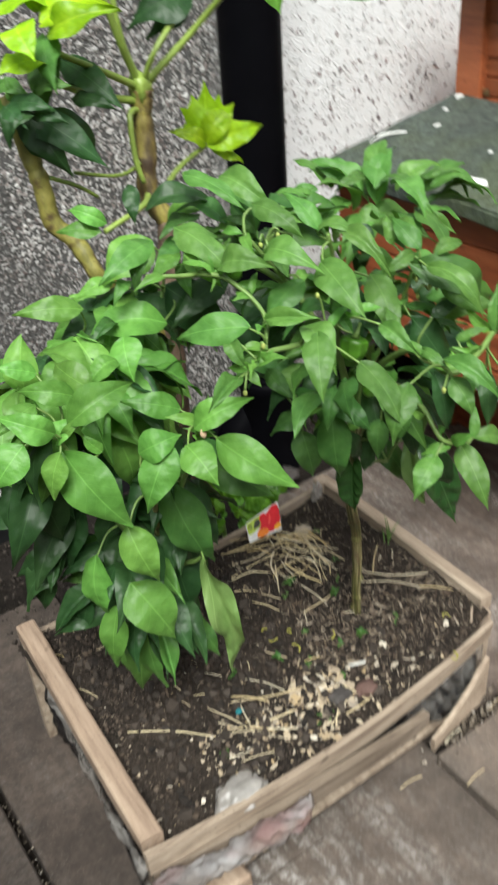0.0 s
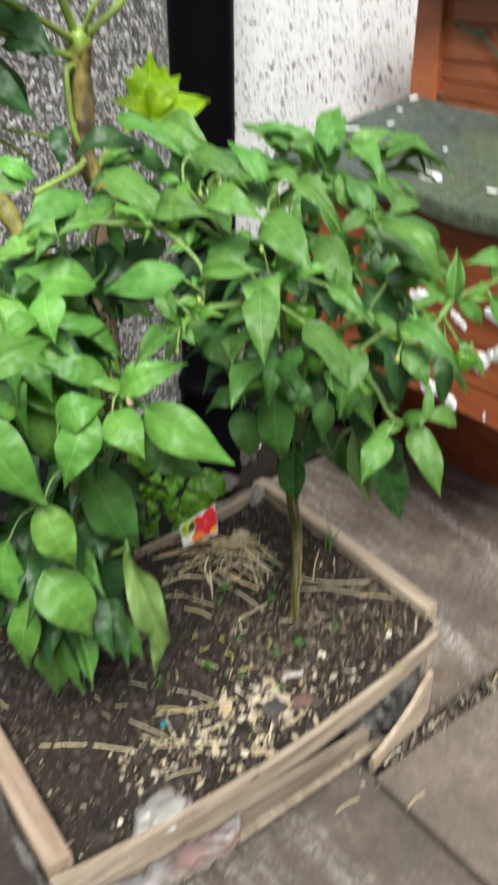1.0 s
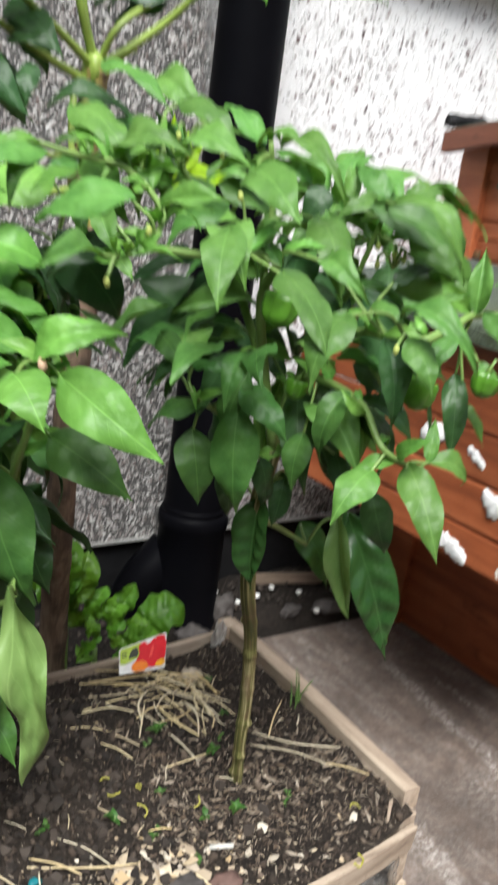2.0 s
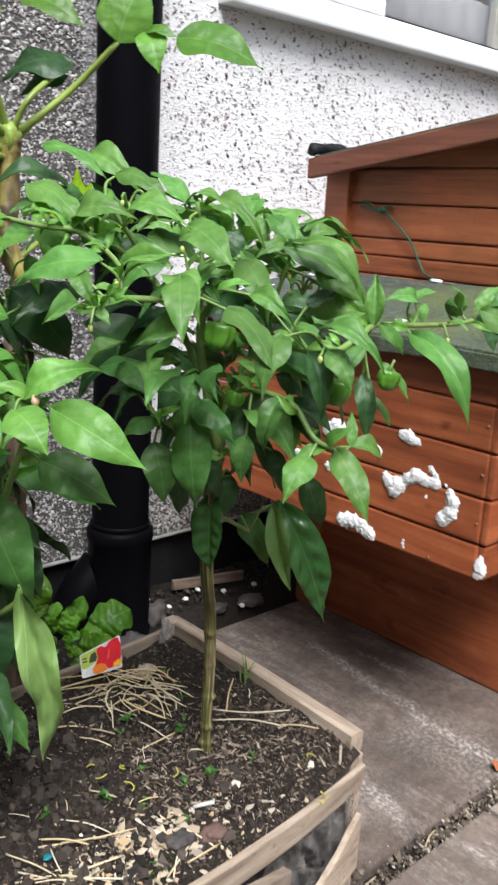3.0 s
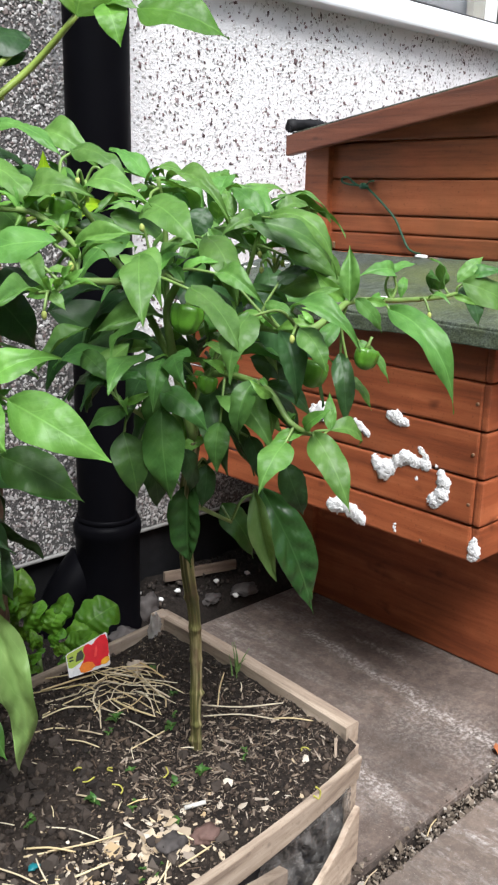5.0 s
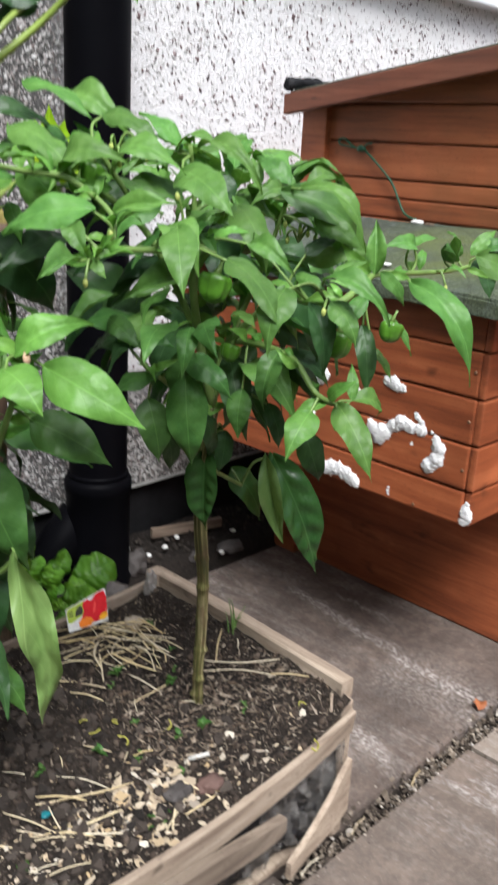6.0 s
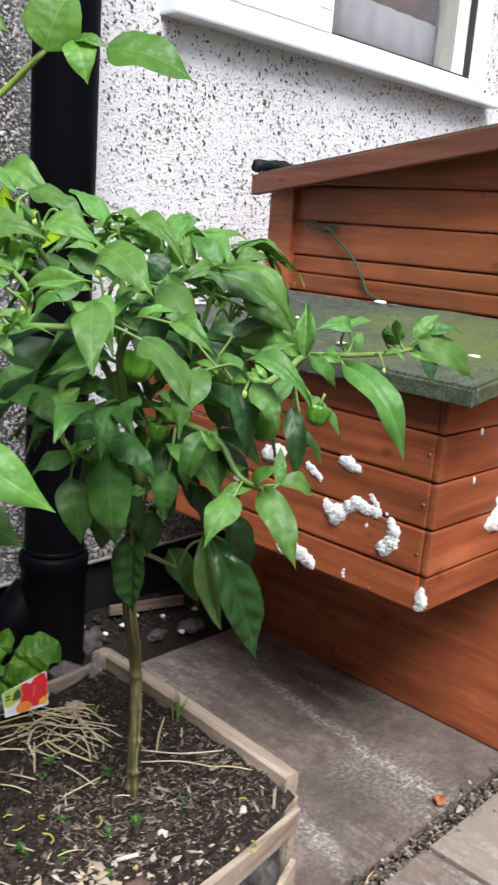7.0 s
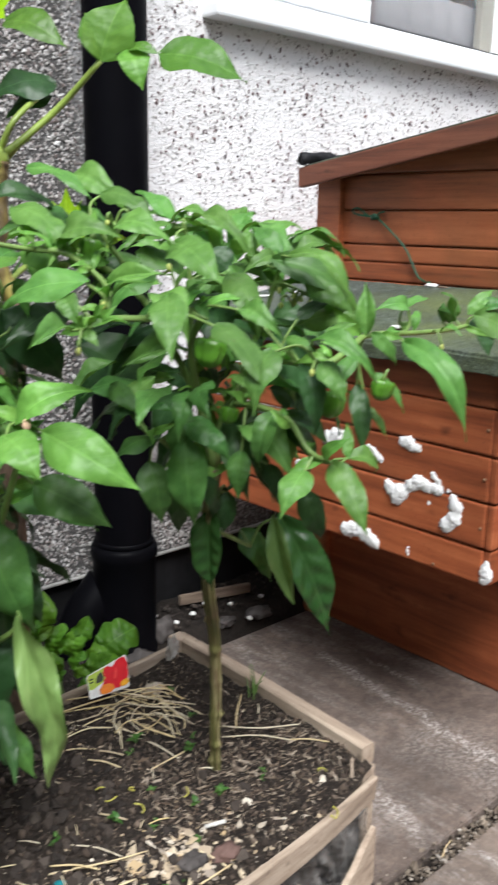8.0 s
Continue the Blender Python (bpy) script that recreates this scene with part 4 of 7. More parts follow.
slat("side_slat", (-0.722, -0.846, 0.195), (-0.700, -0.440, 0.195), 0.050, 0.009, bow=-0.004)
# front slats, bowed by the weight of the compost
slat("front_slat", (-0.748, -0.860, 0.222), (-0.150, -0.838, 0.198), 0.034, 0.009, bow=0.022, sag=0.004, n=20, warp=0.2)
bent_slat("front_slat", ((-0.745, -0.864, 0.192, 0.036), (-0.60, -0.884, 0.190, 0.033), (-0.45, -0.891, 0.189, 0.032), (-0.37, -0.887, 0.176, 0.029), (-0.335, -0.880, 0.164, 0.026), (-0.318, -0.876, 0.158, 0.020)), 0.012, M_CRATE_DIRTY, "dirty lower slat snapped off short, bowed out by the liner")
bent_slat("front_slat", ((-0.158, -0.846, 0.134, 0.080), (-0.178, -0.850, 0.124, 0.074), (-0.205, -0.855, 0.104, 0.056), (-0.245, -0.861, 0.082, 0.034), (-0.285, -0.864, 0.060, 0.024)), 0.008, M_CRATE, "split stub of a slat curling down from the corner")
slat("back_slat", (-0.136, -0.428, 0.214), (-0.712, -0.436, 0.205), 0.045, 0.009, bow=-0.012, n=16)
slat("back_slat", (-0.136, -0.424, 0.10), (-0.712, -0.432, 0.10), 0.05, 0.009, n=10)
# corner posts
for x, y, top in ((-0.153, -0.820, 0.205), (-0.143, -0.437, 0.232), (-0.730, -0.842, 0.203), (-0.712, -0.446, 0.203)):
    bm = box((x - 0.012, y - 0.013, 0.0), (x + 0.012, y + 0.013, top), 0.002, jitter=0.0015)
    bmesh.ops.rotate(bm, verts=bm.verts, cent=(x, y, 0), matrix=Matrix.Rotation(0.1 * (x + 0.4), 3, "Z"))
    part("corner_post", bm, M_CRATE, crate)
part("splinter", tube([(-0.172, -0.818, 0.221), (-0.184, -0.830, 0.189)], [0.0022, 0.0016], 5), M_CRATE, crate, "pale splinter of wood at the corner")
part("bottom", box((-0.705, -0.825, 0.004), (-0.16, -0.45, 0.014), 0.001), M_CRATE, crate)


def crumpled_film(name, a, b, z0, z1, bulge, mat, seed, label, nx=36, nz=14, tuck=0.0):
    """Creased plastic sheet hanging between two corners."""
    a, b = Vector(a), Vector(b)
    side = Vector(((b - a).y, -(b - a).x, 0)).normalized()
    bm = bmesh.new()
    g = []
    for j in range(nz + 1):
        row = []
        for i in range(nx + 1):
            u, w = i / nx, j / nz
            p = a.lerp(b, u)
            q = Vector((u * 6 + 2.0 * w + seed, w * 1.6, seed))
            crease = abs(noise.noise(q)) * 0.018 + abs(noise.noise(q * 2.3)) * 0.009 + abs(noise.noise(Vector((u * 40 + w * 14, w * 9 - u * 12, seed)))) * 0.006
            p = p + side * (bulge * 4 * u * (1 - u) + crease - 0.006 - tuck * (1 - w) * (1 - u ** 3))
            p.z = z0 + (z1 - z0) * w + 0.006 * noise.noise(q * 1.7)
            row.append(bm.verts.new(p))
        g.append(row)
    for r0, r1 in zip(g, g[1:]):
        for k in range(nx):
            bm.faces.new((r0[k], r0[k + 1], r1[k + 1], r1[k])).smooth = True
    bmesh.ops.solidify(bm, geom=bm.faces[:], thickness=0.0006)
    return part(name, bm, mat, crate, label)


M_BAG = plain_mat("black_bin_liner", (0.045, 0.045, 0.050), 0.22, var=0.5)
fm, fn, fl, fb = nodes_of("cloudy_polythene")
fl.new(ramp(fn, fl, noise_tex(fn, fl, 14.0), [(0.35, (0.36, 0.33, 0.30)), (0.65, (0.70, 0.67, 0.64))]), fb.inputs["Base Color"])
fb.inputs["Roughness"].default_value = 0.25
fb.inputs["Alpha"].default_value = 0.55
M_FILM = fm
fm, fn, fl, fb = nodes_of("printed_polythene")
fcol = ramp(fn, fl, noise_tex(fn, fl, 14.0), [(0.35, (0.40, 0.37, 0.36)), (0.65, (0.74, 0.73, 0.74))])
fl.new(mix(fn, fl, ramp(fn, fl, noise_tex(fn, fl, 9.0, 2, 0.4), [(0.58, (0, 0, 0)), (0.68, (0.45, 0.45, 0.45))]), fcol, (0.50, 0.16, 0.15)), fb.inputs["Base Color"])
fb.inputs["Roughness"].default_value = 0.22
fb.inputs["Alpha"].default_value = 0.62
M_FILM_PRINT = fm
fm, fn, fl, fb = nodes_of("smoky_polythene")
fl.new(ramp(fn, fl, noise_tex(fn, fl, 40.0), [(0.35, (0.20, 0.19, 0.18)), (0.65, (0.55, 0.53, 0.50))]), fb.inputs["Base Color"])
fb.inputs["Roughness"].default_value = 0.2
fb.inputs["Alpha"].default_value = 0.34
M_FILM_SMOKY = fm
crumpled_film("liner", (-0.735, -0.851, 0), (-0.160, -0.831, 0), 0.01, 0.172, 0.010, M_BAG, 2.0, "creased black plastic liner tucked in below", 150, 44, 0.060)
crumpled_film("film_wrap", (-0.752, -0.878, 0), (-0.540, -0.902, 0), 0.140, 0.200, 0.004, M_FILM_PRINT, 5.0, "creased cloudy polythene wrapped over the front board", 48, 14)
crumpled_film("film_wrap", (-0.330, -0.858, 0), (-0.166, -0.838, 0), 0.035, 0.172, 0.002, M_FILM_SMOKY, 17.0, "torn smoky polythene over the black liner", 70, 40, 0.030)
crumpled_film("liner", (-0.712, -0.45, 0), (-0.737, -0.842, 0), 0.02, 0.205, -0.012, M_BAG, 8.0, "creased black plastic liner")
crumpled_film("film_wrap", (-0.722, -0.53, 0), (-0.750, -0.862, 0), 0.158, 0.203, 0.004, M_FILM, 11.0, "torn cloudy polythene hanging under the side rail", 40, 10)



def back_dip(x, y):
    """How far the compost lies below its middle height: low at the back, hollow by the label, banked up along the side rail."""
    k = min(1.0, max(0.0, (y + 0.57) / 0.12))
    hollow = 0.009 * math.exp(-((x + 0.298) / 0.045) ** 2 - ((y + 0.492) / 0.022) ** 2)
    bank = 0.013 * max(0.0, 1 - (-0.15 - x) / 0.07) ** 2
    front = 0.009 * min(1.0, max(0.0, (-0.79 - y) / 0.05))
    return 0.006 * k * k * (3 - 2 * k) + hollow - bank + front


COMPOST = soil_sheet(-0.730, -0.846, -0.150, -0.440, 0.203, 0.011, 0.006, 9.0, 0.008)
for v in COMPOST.verts:
    v.co.z -= back_dip(v.co.x, v.co.y)
    t = (v.co.x + 0.748) / 0.598
    inner = -0.855 + 0.022 * t - 0.088 * t * (1 - t)
    if v.co.y < -0.80:
        v.co.y = -0.80 + (v.co.y + 0.80) / 0.046 * (-0.80 - inner)
compost = tagged(part("compost", COMPOST, M_SOIL, None), "dark crumbly compost filling the wooden crate", "soil", kind="structure")


def soil_z(x, y):
    if y < -0.80:
        t = (x + 0.748) / 0.598
        y = -0.80 - (-0.80 - y) / (0.055 - 0.022 * t + 0.088 * t * (1 - t)) * 0.046
    u, w = 2 * (x + 0.730) / 0.580 - 1, 2 * (y + 0.846) / 0.406 - 1
    p = Vector((x * 14 + 9.0, y * 14, 9.0))
    h = noise.noise(p) * 0.6 + noise.noise(p * 2.7) * 0.4 + noise.noise(p * 6.1) * 0.3
    return 0.203 + 0.011 * h + 0.008 * max(0, (1 - u * u) * (1 - w * w)) - back_dip(x, y)


rnd = random.Random(21)


def strewn(count, draw):
    """Pieces on the compost: draw() gives x, y, a size and its three shares, and whether it lies flat."""
    out = []
    while len(out) < count:
        x, y, s, sx, sy, sz, flat = draw()
        t = (x + 0.748) / 0.598
        if -0.724 < x < -0.152 and -0.852 + 0.022 * t - 0.088 * t * (1 - t) < y < -0.443:
            turn = Euler((rnd.uniform(-0.6, 0.6), rnd.uniform(-0.6, 0.6), rnd.uniform(0, 6.28))) if flat else any_turn(rnd)
            out.append(((x, y, soil_z(x, y) + 0.35 * s * sz + 0.001), (s * sx, s * sy, s * sz), turn))
    return out


def anywhere():
    return rnd.uniform(-0.725, -0.15), rnd.uniform(-0.868, -0.442)


spots = strewn(13000, lambda: (*anywhere(), min(0.006, rnd.lognormvariate(-6.6, 0.45)), 1, rnd.uniform(0.6, 1), rnd.uniform(0.5, 0.9), False))
spots += strewn(500, lambda: (*anywhere(), rnd.uniform(0.003, 0.0075), 1, rnd.uniform(0.7, 1), rnd.uniform(0.5, 0.8), False))
tagged(scatter_chips("soil_clods", spots, M_CLOD, None, 5, True, True), "loose dark crumbs of compost in the crate", "soil")
spots = strewn(70, lambda: (rnd.uniform(-0.72, -0.42), rnd.uniform(-0.84, -0.50), rnd.uniform(0.008, 0.0135), 1, rnd.uniform(0.7, 1), rnd.uniform(0.4, 0.65), False))
spots += strewn(330, lambda: (rnd.gauss(-0.56, 0.10), rnd.uniform(-0.84, -0.50), rnd.uniform(0.005, 0.010), 1, rnd.uniform(0.7, 1), rnd.uniform(0.45, 0.75), False))
tagged(scatter_chips("soil_lumps", spots, M_BED_CLOD, None, 15, True), "dark damp lumps of compost in the crate", "soil", kind="stuff")
spots = strewn(380, lambda: (rnd.gauss(-0.46, 0.095), rnd.gauss(-0.800, 0.030), min(0.010, rnd.lognormvariate(-5.55, 0.5)), 1, rnd.uniform(0.35, 0.95), 0.14, True))
spots += strewn(46, lambda: (rnd.gauss(-0.45, 0.05), rnd.gauss(-0.805, 0.024), rnd.uniform(0.008, 0.0135), 1, rnd.uniform(0.45, 0.9), 0.10, True))
spots += strewn(120, lambda: (rnd.gauss(-0.50, 0.03), rnd.gauss(-0.785, 0.02), rnd.uniform(0.001, 0.004), 1, rnd.uniform(0.3, 0.9), 0.3, True))
spots += strewn(130, lambda: (*anywhere(), rnd.uniform(0.001, 0.0042), 1, rnd.uniform(0.3, 0.9), 0.3, True))
spots += strewn(420, lambda: (*anywhere(), rnd.uniform(0.0007, 0.0018), 1, rnd.uniform(0.6, 1), 0.6, True))
tagged(scatter_chips("wood_chips", spots, M_WOODCHIP, None, 6, True), "pale wood shavings scattered on the compost", "wood chips")
spots = strewn(1200, lambda: (*anywhere(), min(0.009, rnd.lognormvariate(-6.1, 0.5)), rnd.uniform(1.0, 2.2), rnd.uniform(0.10, 0.35), 0.22, True))
spots += strewn(1700, lambda: (rnd.uniform(-0.40, -0.155), rnd.gauss(-0.74, 0.07), min(0.009, rnd.lognormvariate(-5.95, 0.45)), rnd.uniform(1.0, 2.2), rnd.uniform(0.10, 0.40), 0.25, True))
tagged(scatter_chips("bark_bits", spots, M_BARKCHIP, None, 7, True), "brown bark fibres mixed into the compost", "bark")
spots = []
for i in range(4200):
    x, y = rnd.uniform(-0.7, 0.50), rnd.uniform(-0.42, -0.005)
    s = min(0.012, rnd.lognormvariate(-5.9, 0.5))
    spots.append(((x, y, (0.042 if (y > -0.13 or x < -0.16) else -0.02) + rnd.uniform(0, 0.012)), (s, s * 0.8, s * 0.6), any_turn(rnd)))
tagged(scatter_chips("bed_clods", spots, M_BED_CLOD, None, 8, True, True), "loose lumps of damp soil at the foot of the wall", "soil")

# ---- plants ----
OVATE = ((0.0, 0.02), (0.04, 0.30), (0.10, 0.62), (0.18, 0.86), (0.28, 0.99), (0.38, 1.0), (0.50, 0.93), (0.62, 0.77), (0.72, 0.58), (0.80, 0.39), (0.87, 0.23), (0.93, 0.11), (0.97, 0.05), (1.0, 0.01))
ROUND = ((0.0, 0.10), (0.10, 0.42), (0.25, 0.78), (0.42, 0.97), (0.58, 1.0), (0.74, 0.90), (0.86, 0.68), (0.94, 0.42), (1.0, 0.12))


def outline_at(table, v):
    for (v0, w0), (v1, w1) in zip(table, table[1:]):
        if v <= v1:
            return w0 + (w1 - w0) * (v - v0) / (v1 - v0)
    return table[-1][1]


def leaf_mesh(name, mat, arch=0.12, fold=0.18, width=0.5, wave=0.03, twist=0.0, outline=OVATE, ny=20, nx=10, lobes=0, lobe_depth=0.3, tip_curl=0.1, quilting=0.011, sway=0.0, dome=0.0, pucker=0.014):
    """A leaf from (0, 0, 0) to (0, 1, 0), arched in z, folded along its rib or domed with its edges down, puckered between its veins and waved at the edge."""
    bm = bmesh.new()
    rows = []
    own = arch * 37 + fold * 11 + twist * 5 + width
    for j in range(ny + 1):
        v = j / ny
        w = width * 0.5 * (outline_at(outline, max(0, v - 0.03)) + outline_at(outline, v) + outline_at(outline, min(1, v + 0.03))) / 3
        if j in (0, ny):
            w = 0.004
        if lobes:
            w *= 1 - lobe_depth * (0.5 + 0.5 * math.cos(2 * math.pi * lobes * v))
        row = []
        for i in range(nx + 1):
            u = 2 * i / nx - 1
            side = 1 + (0.07 if u > 0 else -0.05) * math.sin(5 * v + twist * 9) + 0.07 * noise.noise(Vector((v * 7, 3 if u > 0 else 8, own)))
            x = u * w * side
            quilt = quilting * math.cos(2 * math.pi * (6.0 * v - 3.4 * abs(x))) * min(1.0, 3 * abs(u)) * (1 - abs(u) ** 4)
            quilt += pucker * (noise.noise(Vector((x * 9, v * 6, own))) + 0.5 * noise.noise(Vector((x * 21, v * 14, own)))) * min(1.0, 5 * v, 5 * (1 - v))
            z = arch * (4 * v * (1 - v)) * (1.25 - 0.5 * v) + fold * w * (1.5 * abs(u) - 0.75 * u * u) - dome * w * u * u + quilt + wave * u * u * math.sin(v * 11 + own + (2.0 if u > 0 else 0.3)) - tip_curl * max(0, v - 0.7) ** 2 * 3
            a = twist * (v - 0.3)
            row.append(bm.verts.new((x * math.cos(a) - z * math.sin(a) * 0.3 + 0.05 * math.sin(3 * v) * twist + sway * math.sin(math.pi * v ** 1.5), v - 0.03 * abs(u) * (1 - v), z + x * math.sin(a))))
        rows.append(row)
    for a, b in zip(rows, rows[1:]):
        for k in range(nx):
            bm.faces.new((a[k], a[k + 1], b[k + 1], b[k])).smooth = True
    me = bpy.data.meshes.new(name)
    bm.to_mesh(me)
    bm.free()
    me.materials.append(mat)
    return me


def lobed_mesh(name, mat, cup=0.15):
    """A pointed five-lobed leaf from its stalk at (0, 0, 0) to its tip at (0, 1, 0)."""
    half = ((0.0, 1.0), (0.09, 0.80), (0.16, 0.70), (0.27, 0.80), (0.30, 0.66), (0.36, 0.58), (0.52, 0.60), (0.44, 0.47), (0.40, 0.36), (0.50, 0.26), (0.36, 0.20), (0.22, 0.08), (0.06, 0.0))
    rim = [Vector((x, y, 0)) for x, y in half] + [Vector((-x * 0.94, y, 0)) for x, y in half[::-1]][:-1]
    c = Vector((0, 0.30, 0))
    bm = bmesh.new()
    rings = [[bm.verts.new(c)]]
    for k in range(1, 5):
        ring = []
        for p in rim:
            q = c.lerp(p, k / 4)
            r = (q - c).length
            q.z = cup * abs(q.x) - 0.5 * cup * r * r * 2 + 0.03 * math.sin(9 * q.x + 7 * q.y)
            ring.append(bm.verts.new(q))
        rings.append(ring)
    n = len(rim)
    for i in range(n):
        bm.faces.new((rings[0][0], rings[1][(i + 1) % n], rings[1][i])).smooth = True
    for a, b in zip(rings[1:], rings[2:]):
        for i in range(n):
            bm.faces.new((a[i], a[(i + 1) % n], b[(i + 1) % n], b[i])).smooth = True
    bmesh.ops.recalc_face_normals(bm, faces=bm.faces[:])
    me = bpy.data.meshes.new(name)
    bm.to_mesh(me)
    bm.free()
    me.materials.append(mat)
    return me


def variants(mat, tag, width=0.5):
    return [leaf_mesh(tag, mat, arch, fold, width * wide, wave, twist, tip_curl=curl, dome=dome) for arch, fold, dome, wide, wave, twist, curl in (
        (0.12, 0.10, 0.12, 1.0, 0.035, 0.2, 0.25), (0.22, 0.30, 0.0, 1.0, 0.035, -0.35, 0.4), (0.08, 0.80, 0.0, 0.85, 0.045, 0.5, 0.2), (0.15, 0.06, 0.22, 1.0, 0.050, -0.15, 0.3), (0.26, 0.22, 0.10, 1.0, 0.040, 0.25, 0.6),
        (0.06, 0.50, 0.0, 0.95, 0.035, -0.5, 0.3), (0.17, 0.0, 0.32, 0.95, 0.045, 0.45, 0.5))]


LEAVES = {"green": variants(M_LEAF, "pepper_leaf"), "dark": variants(M_LEAF_DARK, "pepper_leaf"), "mid": variants(M_LEAF_MID, "pepper_leaf"), "old": variants(M_LEAF_OLD, "pepper_leaf"),
          "gloss": [leaf_mesh("pepper_leaf", M_LEAF_GLOSS, 0.10, 0.25, 0.5, 0.03, 0.15, OVATE, 34, 12, quilting=0.022), leaf_mesh("pepper_leaf", M_LEAF_GLOSS, 0.06, 0.8, 0.45, 0.03, -0.2, OVATE, 34, 12, quilting=0.018)],
          "droop": [leaf_mesh("pepper_leaf", M_LEAF_OLD, 0.05, 0.30, 0.5, 0.085, 0.35, ((0.0, 0.05), (0.06, 0.50), (0.15, 0.84), (0.28, 1.0), (0.45, 0.97), (0.62, 0.90), (0.76, 0.74), (0.88, 0.47), (0.95, 0.22), (1.0, 0.01)), 24, 10, quilting=0.010, sway=-0.22)],
          "limebroad": [leaf_mesh("broad_leaf", M_LEAF_LIME, 0.15, 0.25, 0.5, 0.06, 0.3), leaf_mesh("broad_leaf", M_LEAF_LIME, 0.22, 0.15, 0.5, 0.05, -0.3)],
          "tiny": [leaf_mesh("pepper_leaf", M_LEAF_WARM, 0.15, 0.5, 0.42, 0.03, 0.3, OVATE, 8, 4), leaf_mesh("pepper_leaf", M_LEAF_WARM, 0.25, 0.3, 0.38, 0.04, -0.4, OVATE, 8, 4)],
          "warm": variants(M_LEAF_WARM, "pepper_leaf"),
          "lime": [lobed_mesh("lobed_leaf", M_LEAF_LIME, 0.25), lobed_mesh("lobed_leaf", M_LEAF_LIME, -0.15)],
          "smooth": [leaf_mesh("broad_leaf", M_LEAF_FRESH, 0.10, 0.15, 0.62, 0.03, 0.2), leaf_mesh("broad_leaf", M_LEAF_FRESH, 0.15, 0.2, 0.55, 0.03, -0.2)],
          "lettuce": [leaf_mesh("lettuce_leaf", M_LETTUCE, 0.30, 0.30, 0.72, 0.13, 0.4, ROUND, 28, 14, 3, 0.20, quilting=0.020, pucker=0.05), leaf_mesh("lettuce_leaf", M_LETTUCE, 0.40, 0.45, 0.64, 0.15, -0.5, ROUND, 28, 14, 3, 0.20, quilting=0.024, pucker=0.06), leaf_mesh("lettuce_leaf", M_LETTUCE, 0.22, 0.15, 0.70, 0.12, 0.2, ROUND, 28, 14, 3, 0.20, quilting=0.020, pucker=0.05, dome=0.4)]}


def place_leaf(parent, base, tip, width=0.5, kind="green", form=0, roll=0.0, face=(-0.55, -0.62, 0.75), name="leaf", label=""):
    """A leaf between two points, its face turned to the light; width is a share of its length (0.5 as drawn)."""
    base, tip = Vector(base), Vector(tip)
    d = tip - base
    L = d.length
    y = d.normalized()
    z = Vector(face)
    z = (z - z.dot(y) * y).normalized()
    z = Matrix.Rotation(radians(roll), 3, y) @ z
    x = y.cross(z)
    m = Matrix((x, y, z)).transposed().to_4x4()
    forms = LEAVES[kind]
    ob = new(name, forms[form % len(forms)])
    ob.matrix_basis = Matrix.Translation(base) @ m @ Matrix.Diagonal((L * width / (0.57 if kind in ("green", "dark", "mid") else 0.5), L, L, 1))
    ob.parent = parent
    if label:
        tagged(ob, label)
    return ob


def twig(parent, points, r0, r1, mat=None, name="branch", sides=7):
    p = curve_pts(points, 5)
    k = len(p) - 1
    return part(name, tube(p, [r0 + (r1 - r0) * i / k for i in range(k + 1)], sides), mat or M_TWIG, parent)


HUBS = {}


def leaf(plant, base, tip, width=0.5, kind="green", form=0, roll=0, face=None):
    """A leaf on a thin stalk that runs to the plant's nearest branch point."""
    high = min(1.0, max(0.0, (base[2] - 0.62) / 0.16))
    base, tip = Vector(base), Vector(tip)
    own = random.Random(int(base.x * 7e3 + tip.z * 9e3))
    turn = Vector((own.uniform(-0.22, 0.22), own.uniform(-0.22, 0.22), own.uniform(-0.1, 0.15)))
    if kind in ("green", "mid", "warm") and width < 0.46:
        width = min(0.46, width * (1.0 + 0.12 * high))
    place_leaf(plant, base, tip, width, kind, form, roll + own.uniform(-14, 14), face or Vector((-0.50, -0.58, 0.75 - 0.08 * high)) + turn)
    hubs = HUBS.get(plant.name, ())
    if hubs:
        h = min(hubs, key=lambda q: (q - base).length)
        far = (h - base).length
        if 0.012 < far < 0.075:
            mid = base.lerp(h, 0.5) + (base - tip).normalized() * far * 0.18
            twig(plant, [base + (tip - base) * 0.02, mid, h], 0.0011, 0.0015, M_TWIG, "leaf_stalk", 5)


def crown(parent, centre, size, count, seed, length=(0.05, 0.10), kinds=("green",), width=(0.42, 0.55), droop=0.6):
    """Leaves filling a rounded crown, hanging outwards from it."""
    r0 = random.Random(seed)
    c = Vector(centre)
    for i in range(count):
        d = Vector((r0.gauss(0, 1), r0.gauss(0, 1), r0.gauss(0, 1))).normalized()
        k = r0.uniform(0.35, 1.0) ** 0.6
        p = c + Vector([d[j] * size[j] * k for j in range(3)])
        out = Vector((d.x, d.y, 0.35 * d.z - droop + r0.uniform(-0.4, 0.5))).normalized()
        L = r0.uniform(*length)
        place_leaf(parent, p - out * L * 0.4, p + out * L * 0.6, r0.uniform(*width), r0.choice(kinds), r0.randrange(5), r0.uniform(-30, 30),
                   (d.x * 0.6 - 0.2, d.y * 0.6 - 0.25, 0.8 + 0.3 * d.z))



